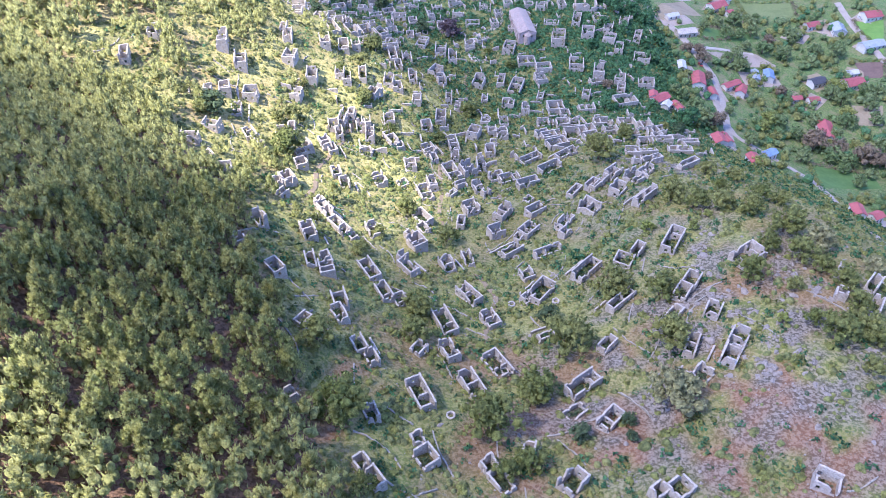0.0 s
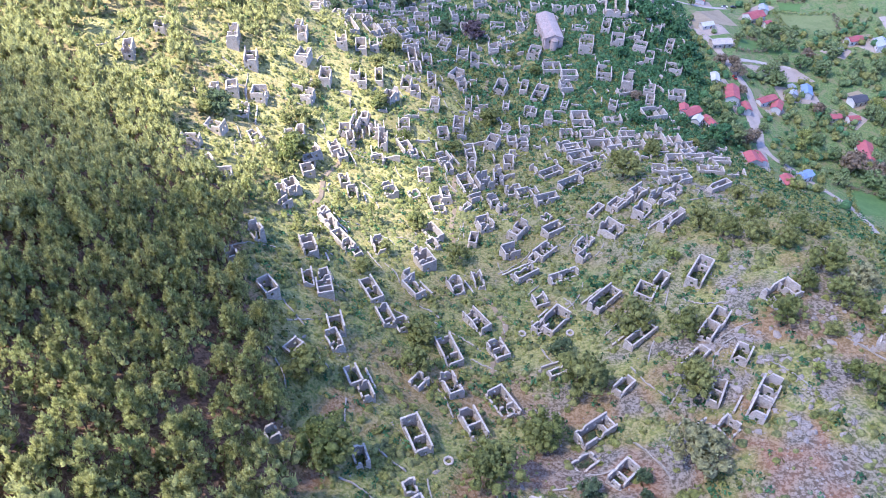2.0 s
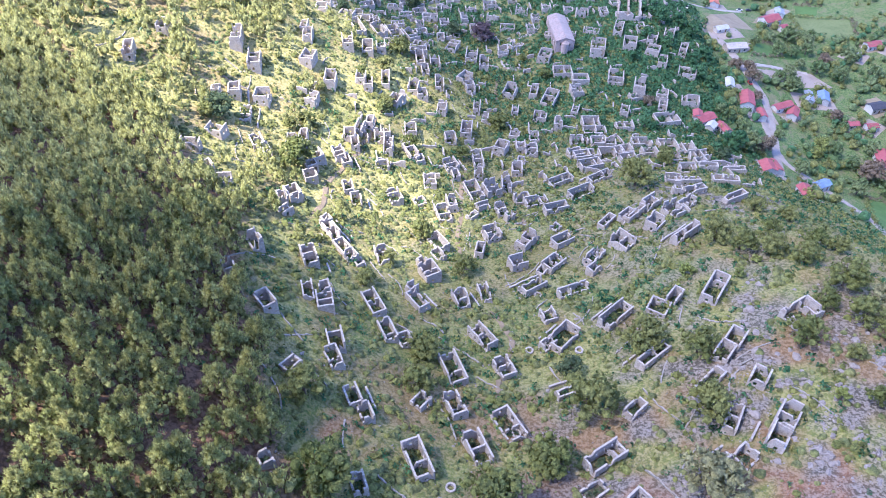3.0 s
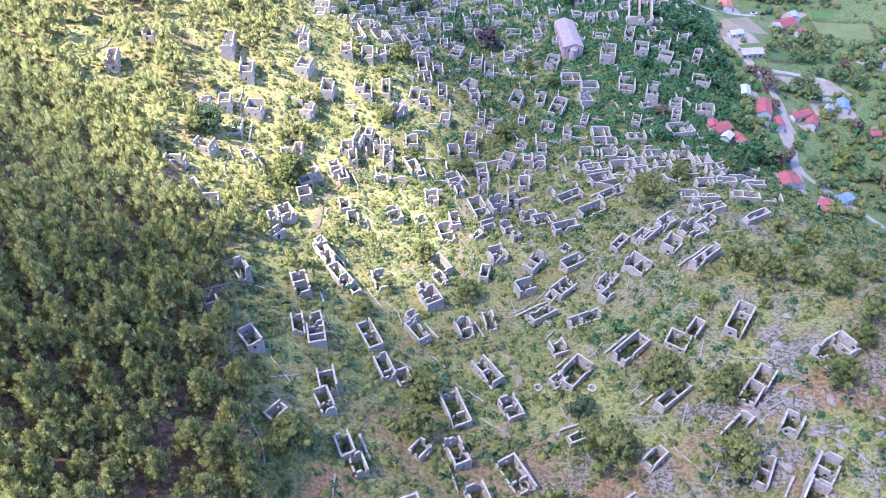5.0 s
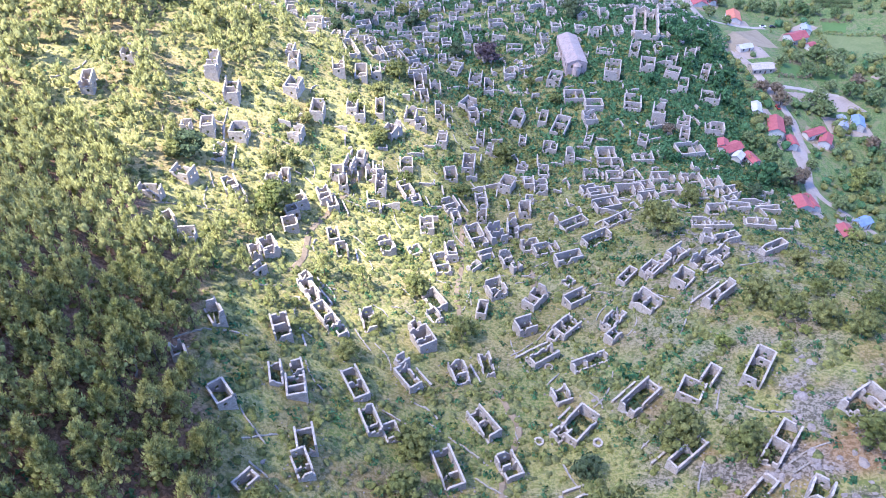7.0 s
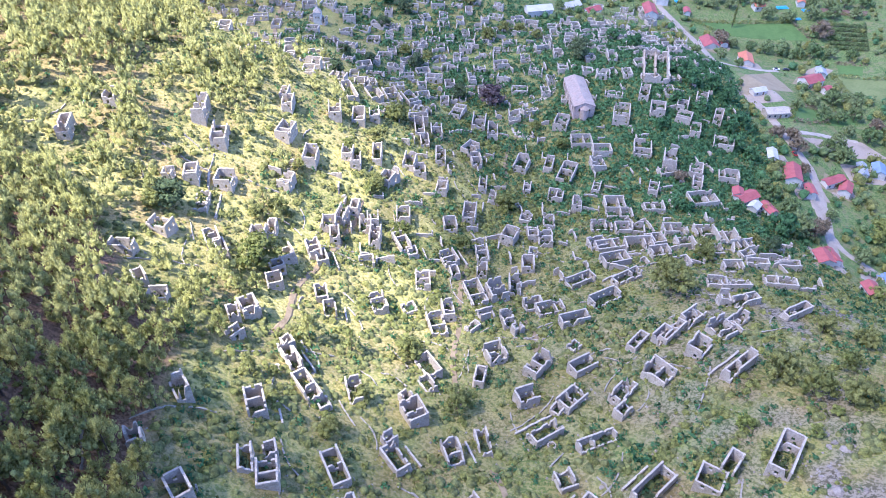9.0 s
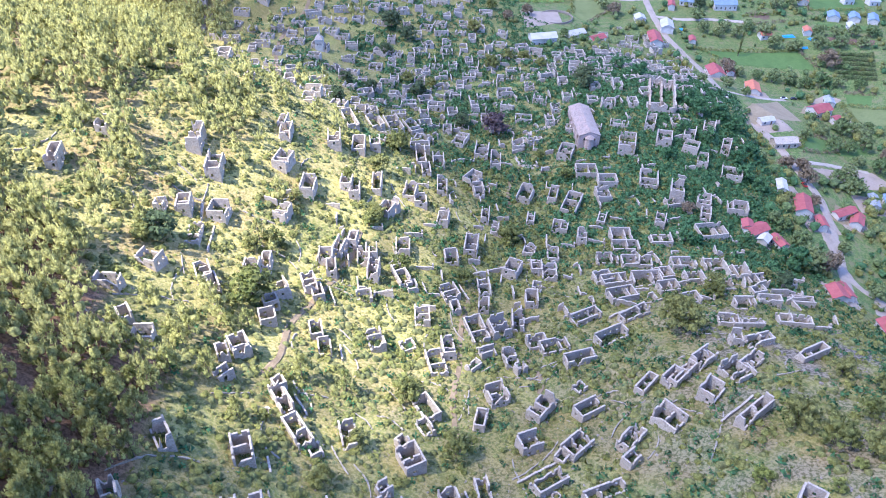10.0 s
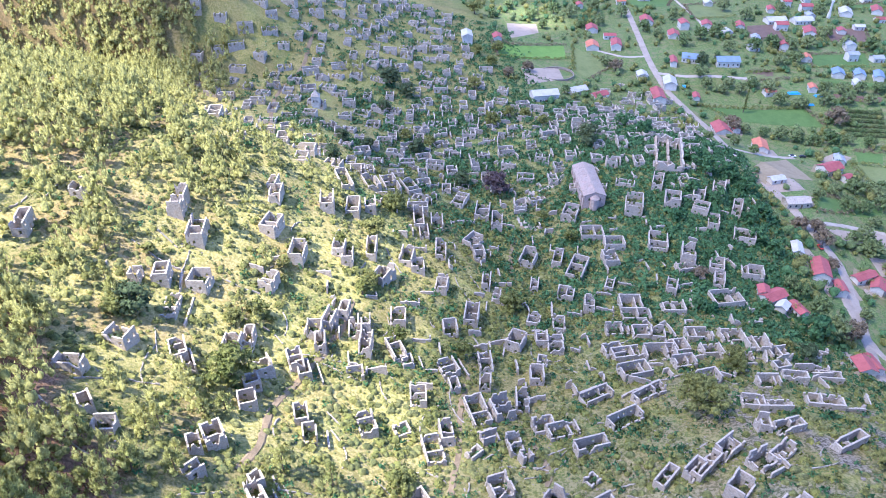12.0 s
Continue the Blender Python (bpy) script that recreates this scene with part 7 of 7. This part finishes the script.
village_house(155.5, 554.2, 91, 14.2, 5.2, 3.2, "red")
village_house(163.3, 523.1, 83, 13.8, 9.6, 3.2, "orange")
village_house(197.8, 500.7, 29, 13.4, 10.4, 4, "red")
village_house(209.3, 517.0, 81, 9.7, 6.3, 3.2, "grey")
village_house(204.0, 490.5, 33, 5.7, 4.7, 3.2, "red")
village_house(70.8, 670.3, 92, 12.7, 10.9, 3.2, "orange")
village_house(89.3, 673.1, 88, 15.5, 8.8, 4, "red")
village_house(30.7, 551.6, 16, 20.4, 10.7, 5, "white")
village_house(53.9, 577.2, 31, 13.6, 9.3, 3.2, "white")
village_house(110.1, 586.8, 91, 19.1, 9.7, 4, "red")
village_house(121.5, 609.6, 87, 14.6, 9.9, 4, "white")
village_house(-25.6, 637.7, 99, 13.7, 8.7, 6, "white")
village_house(252.9, 727.0, 79, 17.6, 11.3, 5, "red")
village_house(143.6, 651.7, 168, 15.0, 14.4, 3.2, "blue")
village_house(169.0, 649.0, 6, 26.0, 16.3, 4, "blue")
village_house(247.3, 640.6, 79, 11.5, 9.5, 3.2, "blue")
village_house(261.8, 639.5, 78, 11.4, 9.0, 3.2, "blue")
village_house(274.5, 636.9, 74, 13.9, 7.6, 3.2, "blue")
village_house(169.5, 729.8, 85, 11.9, 9.2, 3.2, "red")
village_house(73.1, 710.9, 92, 12.8, 10.5, 3.2, "red")
village_house(137.1, 698.0, 89, 12.3, 9.9, 3.2, "red")
village_house(120.3, 734.2, 90, 15.0, 11.8, 3.2, "red")
village_house(129.2, 645.3, 86, 14.1, 5.2, 3.2, "red")
village_house(233.4, 757.3, 14, 21.4, 14.5, 3.2, "white")
village_house(257.5, 762.2, 15, 19.2, 14.4, 3.2, "white")
village_house(303.7, 790.6, 77, 17.2, 15.0, 3.2, "white")
village_house(333.6, 799.1, 75, 17.6, 10.4, 3.2, "red")
village_house(137.5, 593.6, 87, 8.8, 4.9, 3.2, "red")
village_house(198.0, 734.2, 83, 12.0, 8.2, 3.2, "red")
village_house(-3.6, 662.8, 99, 10.4, 7.7, 3.2, "red")
village_house(68.2, 572.4, 37, 12.5, 8.1, 3.2, "red")
village_house(155.7, 466.7, 21, 9.0, 5.5, 2.5, "white")
village_house(283.5, 740.4, 82, 8.9, 7.7, 3, "red")
village_house(195.3, 403.2, 79, 11.6, 4.0, 3.2, "grey")
village_house(204.8, 405.7, 76, 10.5, 6.9, 3.2, "blue")
village_house(233.3, 399.5, 21, 10.6, 7.6, 3.2, "dark")
village_house(253.3, 395.1, 17, 13.2, 9.8, 3.2, "red")
village_house(220.0, 347.8, 80, 20.2, 9.3, 3.2, "red")
village_house(252.8, 466.1, 18, 10.2, 7.2, 3.2, "red")
village_house(267.1, 457.3, 82, 12.0, 9.5, 3.2, "grey")
village_house(279.2, 433.8, 19, 17.4, 8.9, 3.2, "grey")
village_house(214.6, 382.1, 11, 6.4, 4.8, 3.2, "red")
village_house(224.4, 380.7, 10, 6.7, 5.0, 3.2, "red")
village_house(173.8, 314.2, 30, 7.7, 5.4, 3.2, "blue")
village_house(154.9, 292.5, 100, 7.1, 6.3, 3.2, "red")
village_house(178.6, 237.0, 85, 7.4, 5.7, 3.2, "red")
village_house(193.2, 243.8, 25, 5.2, 4.3, 3.2, "red")
village_house(144.4, 313.7, 95, 8.1, 7.5, 3.2, "red")
village_house(292.3, 469.1, 14, 13.3, 10.5, 3.2, "red")
village_house(159.2, 442.7, 12, 13.7, 7.8, 3.2, "ruin")
village_house(256.9, 405.5, 12, 6.3, 4.5, 3.2, "white")
village_house(238.5, 454.0, 13, 6.8, 4.6, 3.2, "white")
rng = random.Random(78)
for n, (x, y) in enumerate(VILLAGE_SPOTS):
    if y < 560 and x > 130:   # trodden yards round the houses by the road
        w, a, b = rng.uniform(0, 1.5), rng.uniform(7, 12), rng.uniform(6, 9)
        x, y = x + rng.uniform(-4, 4), y + rng.uniform(-4, 4)
        field([(x + math.cos(w) * u * a - math.sin(w) * v * b, y + math.sin(w) * u * a + math.cos(w) * v * b) for u, v in ((-1, -1), (1, -1), (1.1, 0.9), (-0.9, 1.1))], ("sand", "fallow", "sand")[n % 3])
rng = random.Random(77)
for n in range(60):
    x, y = rng.uniform(40, 350), rng.uniform(600, 830)
    if all(math.dist((x, y), p) > 16 for p in VILLAGE_SPOTS) and all(math.dist((x, y), p[:2]) > 9 for p in ROAD_SPOTS):
        village_house(x, y, rng.choice((5, 12, 84, 95)), rng.uniform(8, 13), rng.uniform(6, 8.5), rng.choice((3.2, 3.2, 5.5)), rng.choice(("red", "red", "white", "grey", "orange")))

# ---- parked cars ----
CAR_PAINT = {k: mat_plain(k + "_car_paint", c, tuple(0.9 * v for v in c), 1.0, 0.3, 0) for k, c in (("white", (0.75, 0.75, 0.75)), ("dark", (0.05, 0.05, 0.06)), ("red", (0.4, 0.05, 0.04)))}
TYRE = mat_plain("tyre_rubber", (0.02, 0.02, 0.02), (0.035, 0.035, 0.035), 2.0)


def car(x, y, rot, paint):
    ob = tagged(new("car"), f"{paint} parked car beside the road", "car", "parked cars")
    ob.matrix_basis = pose(x, y, float(ground(x, y)) + 0.3, 0, 0, rot)
    bm = bmesh.new()
    box_bm(bm, -2.1, 2.1, -0.85, 0.85, 0.3, 0.85)
    bmesh.ops.bevel(bm, geom=bm.edges[:], offset=0.18, segments=2, affect="EDGES")
    part("body", bm, CAR_PAINT[paint], ob)
    bm = bmesh.new()
    box_bm(bm, -1.4, 1.0, -0.72, 0.72, 0.8, 1.42)
    for v in bm.verts:
        if v.co.z > 1:
            v.co.x = -1.0 if v.co.x < 0 else 0.45
            v.co.y *= 0.85
    part("cabin", bm, PANE, ob)
    for sx in (-1.3, 1.3):
        for sy in (-0.8, 0.8):
            bm = bmesh.new()
            bmesh.ops.create_cone(bm, cap_ends=True, segments=14, radius1=0.33, radius2=0.33, depth=0.2, matrix=pose(sx, sy, 0.33, 90))
            part("wheel", bm, TYRE, ob)


car(182.7, 519.7, 0, "white")
car(189.4, 521.2, 5, "dark")
car(159.2, 403.1, 100, "red")
car(134.3, 478.0, 70, "white")
car(194.0, 398.4, 0, "white")
car(157.1, 371.8, 60, "white")
car(120.4, 348.7, 50, "white")
car(162.1, 414.4, 10, "white")

# ---- clouds: a broken deck high towards the sun, whose gap lets light onto the slope ----
CLOUD = mat_plain("cloud", (0.80, 0.80, 0.82), (0.86, 0.86, 0.87), 0.01, 1.0, 0)
cloud_nodes = CLOUD.node_tree
thin = cloud_nodes.nodes.new("ShaderNodeMixShader")
thin.inputs[0].default_value = 0.50   # light passes the upper and the lower skin
cloud_nodes.links.new(cloud_nodes.nodes["Principled BSDF"].outputs[0], thin.inputs[1])
cloud_nodes.links.new(cloud_nodes.nodes.new("ShaderNodeBsdfTransparent").outputs[0], thin.inputs[2])
cloud_nodes.links.new(thin.outputs[0], cloud_nodes.nodes["Material Output"].inputs[0])
CLOUD_Z = 2200.0


def sunlit(x, y):
    w = 1.15 * bell(x, y, -82, 285, 62, 80) + 1.1 * bell(x, y, -175, 385, 100, 112) + 0.8 * bell(x, y, -178, 268, 45, 34) + 1.3 * bell(x, y, -80, 68, 34, 36) + 0.85 * bell(x, y, -285, 530, 70, 90) + 0.75 * bell(x, y, 20, 740, 60, 60) + 0.7 * bell(x, y, -45, 222, 40, 35)
    return w + (grain(x, y, 45, 4) - 0.5) * 0.45


cell = 9.0
away = (CLOUD_Z - 65) / sun_dir.z
cx0, cy0 = sun_dir.x * away, sun_dir.y * away
ax, ay = np.arange(-460, 520, cell), np.arange(-140, 960, cell)
AX, AY = np.meshgrid(ax, ay)
down = np.full(AX.shape, 65.0)
for _ in range(6):
    reach = (CLOUD_Z - down) / sun_dir.z
    LX, LY = AX + cx0 - sun_dir.x * reach, AY + cy0 - sun_dir.y * reach
    down = 0.5 * down + 0.5 * (ground(LX, LY) + 3)
shade = sunlit(LX, LY)
thick = np.where(shade < 0.55, 1.0, 0.0)
puff = 2 + 9 * grain(AX, AY, 90, 4)
top = CLOUD_Z + puff
under = CLOUD_Z - 5 * grain(AX + 400, AY, 60, 3)
nx, ny = len(ax), len(ay)
kk = np.arange((ny - 1) * nx).reshape(ny - 1, nx)[:, :-1].ravel()
quads = np.stack([kk, kk + 1, kk + 1 + nx, kk + nx], 1)
full = thick.ravel()[quads].min(1) > 0
quads = quads[full]
co = np.concatenate([np.stack([AX + cx0, AY + cy0, top], 2).reshape(-1, 3), np.stack([AX + cx0, AY + cy0, under], 2).reshape(-1, 3)])
cloud_mesh = mesh_of("cloud", co, np.concatenate([quads, quads[:, ::-1] + nx * ny]))
cloud_mesh.materials.append(CLOUD)
tagged(new("cloud", cloud_mesh), "broken grey-white cloud deck with a gap towards the sun", "cloud", kind="structure")

# ---- smaller things ----
def stone_cistern(x, y):
    rng = random.Random(int(x * 10))
    bm = bmesh.new()
    n, inner, outer = 16, 0.75, 1.25
    rings = []
    for rad, z in ((outer * 1.05, -1.0), (outer, 0.7), (inner, 0.7), (inner * 0.95, -0.9)):
        rings.append([bm.verts.new((rad * math.cos(i * 6.283 / n) * rng.uniform(0.95, 1.05), rad * math.sin(i * 6.283 / n), z + (rng.uniform(-0.12, 0.12) if z > 0 else 0))) for i in range(n)])
    for r0, r1 in zip(rings, rings[1:]):
        for i in range(n):
            bm.faces.new((r0[i], r0[(i + 1) % n], r1[(i + 1) % n], r1[i]))
    bm.faces.new(rings[-1])
    ob = tagged(new("stone_cistern", mesh_from(bm, "stone_cistern", STONE)), "small round open cistern of grey stone", "cistern", "round cisterns")
    ob.matrix_basis = pose(x, y, on_ground(x, y))


def minaret(x, y):
    ob = tagged(new("minaret"), "slender white village minaret with a pointed cap", "minaret")
    ob.matrix_basis = pose(x, y, float(ground(x, y)))
    for name, r0, r1, z, d, mat in (("base", 1.6, 1.5, 2.0, 5.0, LIME), ("shaft", 1.0, 0.9, 10.5, 13.0, LIME), ("balcony", 1.5, 1.5, 15.0, 0.8, LIME), ("cap", 1.0, 0.05, 19.0, 4.0, ROOFS["grey"])):
        bm = bmesh.new()
        bmesh.ops.create_cone(bm, cap_ends=True, segments=14, radius1=r0, radius2=r1, depth=d, matrix=pose(0, 0, z))
        part(name, bm, mat, ob)


TARP = mat_plain("blue_plastic_sheet", (0.05, 0.25, 0.55), (0.09, 0.34, 0.65), 0.7, 0.4)


def tarpaulin(x, y, length, depth):
    bm = bmesh.new()
    rng = random.Random(int(x))
    nu, nv = 9, 6
    g = [[bm.verts.new(((i / (nu - 1) - 0.5) * length, (j / (nv - 1) - 0.5) * depth, 0.6 + rng.uniform(-0.12, 0.12) if 0 < i < nu - 1 and 0 < j < nv - 1 else -0.1)) for j in range(nv)] for i in range(nu)]
    for i in range(nu - 1):
        for j in range(nv - 1):
            bm.faces.new((g[i][j], g[i + 1][j], g[i + 1][j + 1], g[i][j + 1]))
    ob = tagged(new("tarpaulin", mesh_from(bm, "tarpaulin", TARP)), "blue plastic tarpaulin spread over a heap", "tarpaulin", "blue tarpaulins")
    ob.matrix_basis = pose(x, y, float(ground(x, y)) + 0.1, 0, 0, 12)


def riding_ring(x, y):
    bm = bmesh.new()
    n = 40
    rows = []
    for rad, z in ((12.4, -0.3), (12.4, 1.3), (12.0, 1.3), (12.0, -0.3)):
        rows.append([bm.verts.new((rad * math.cos(i * 6.283 / n), rad * math.sin(i * 6.283 / n), z)) for i in range(n)])
    for r0, r1 in zip(rows, rows[1:]):
        for i in range(n):
            bm.faces.new((r0[i], r0[(i + 1) % n], r1[(i + 1) % n], r1[i]))
    ob = tagged(new("riding_ring", mesh_from(bm, "riding_ring", RUBBLE)), "round sandy yard inside a low stone wall", "ring wall")
    ob.matrix_basis = pose(x, y, float(ground(x, y)))


def poplar(x, y):
    rng = random.Random(3)
    cen = [(rng.uniform(-0.7, 0.7), rng.uniform(-0.7, 0.7), 2 + i * 0.42) for i in range(34)]
    rad = [(1.0 - 0.02 * i,) * 2 + (1.1,) for i in range(34)]
    bm = bmesh.new()
    limb(bm, (0, 0, -1), (0, 0, 13), 0.3, 0.05)
    plant("poplar_tree", (mesh_from(bm, "trunk", BARK), leaf_mesh("crown", foliage(cen, rad, 26, 0.5, 5, 0.4), BROAD)), x, y, 1.0, 0, "tall narrow green poplar by the field", "tree", "poplars")


def tower_house(x, y):
    ob = tagged(new("tower_house"), "narrow pale stone tower with a steep gable", "tower")
    ob.matrix_basis = pose(x, y, on_ground(x, y), 0, 0, 8)
    bm = bmesh.new()
    wall_bm(bm, (-2.2, -2), (2.2, -2), 0.5, -4, [7.0, 7.0, 7.0], [(1.0, 1.7, 3.5, 5.0), (2.8, 3.5, 3.5, 5.0)])
    part("front_wall", bm, LIME, ob)
    for name, p0, p1 in (("back_wall", (-2.2, 2), (2.2, 2)), ("side_wall", (-2.2, -1.75), (-2.2, 1.75)), ("side_wall", (2.2, -1.75), (2.2, 1.75))):
        bm = bmesh.new()
        wall_bm(bm, p0, p1, 0.5, -4, [7.0, 6.9, 7.0], [])
        part(name, bm, LIME, ob)
    bm = bmesh.new()
    bmesh.ops.create_cone(bm, cap_ends=True, segments=4, radius1=3.4, radius2=0.1, depth=3.0, matrix=pose(0, 0, 8.5, 0, 0, 45))
    part("roof", bm, STONE, ob)


def orchard(a, b, c):
    a, b, c = Vector(a), Vector(b), Vector(c)
    for i in range(11):
        for j in range(6):
            p = a + (b - a) * (i / 10) + (c - a) * (j / 5)
            plant("orchard_tree", BROADS["fresh"][i % 2], p.x, p.y, 0.42, i * 40 + j * 70, "small rounded orchard tree in a planted row", "tree", "orchard trees")


stone_cistern(26.5, 187.8)
stone_cistern(2.0, 105.6)
stone_cistern(36.7, 158.9)
stone_cistern(17.6, 125.5)
stone_cistern(-45.5, 195.4)
stone_cistern(22.5, 159.5)
minaret(285.7, 779.1)
tarpaulin(208.8, 611.1, 9.0, 5.0)
tarpaulin(225.0, 607.5, 7.0, 4.0)
tarpaulin(216.0, 595.0, 5.0, 3.0)
tarpaulin(133.3, 611.2, 4.0, 4.0)
tarpaulin(255.0, 767.0, 3.0, 3.0)
riding_ring(41.4, 610.5)
poplar(167.7, 581.4)
tower_house(-101.1, 482.2)
orchard((225.2, 553.7), (246.7, 547.1), (233.1, 584.8))
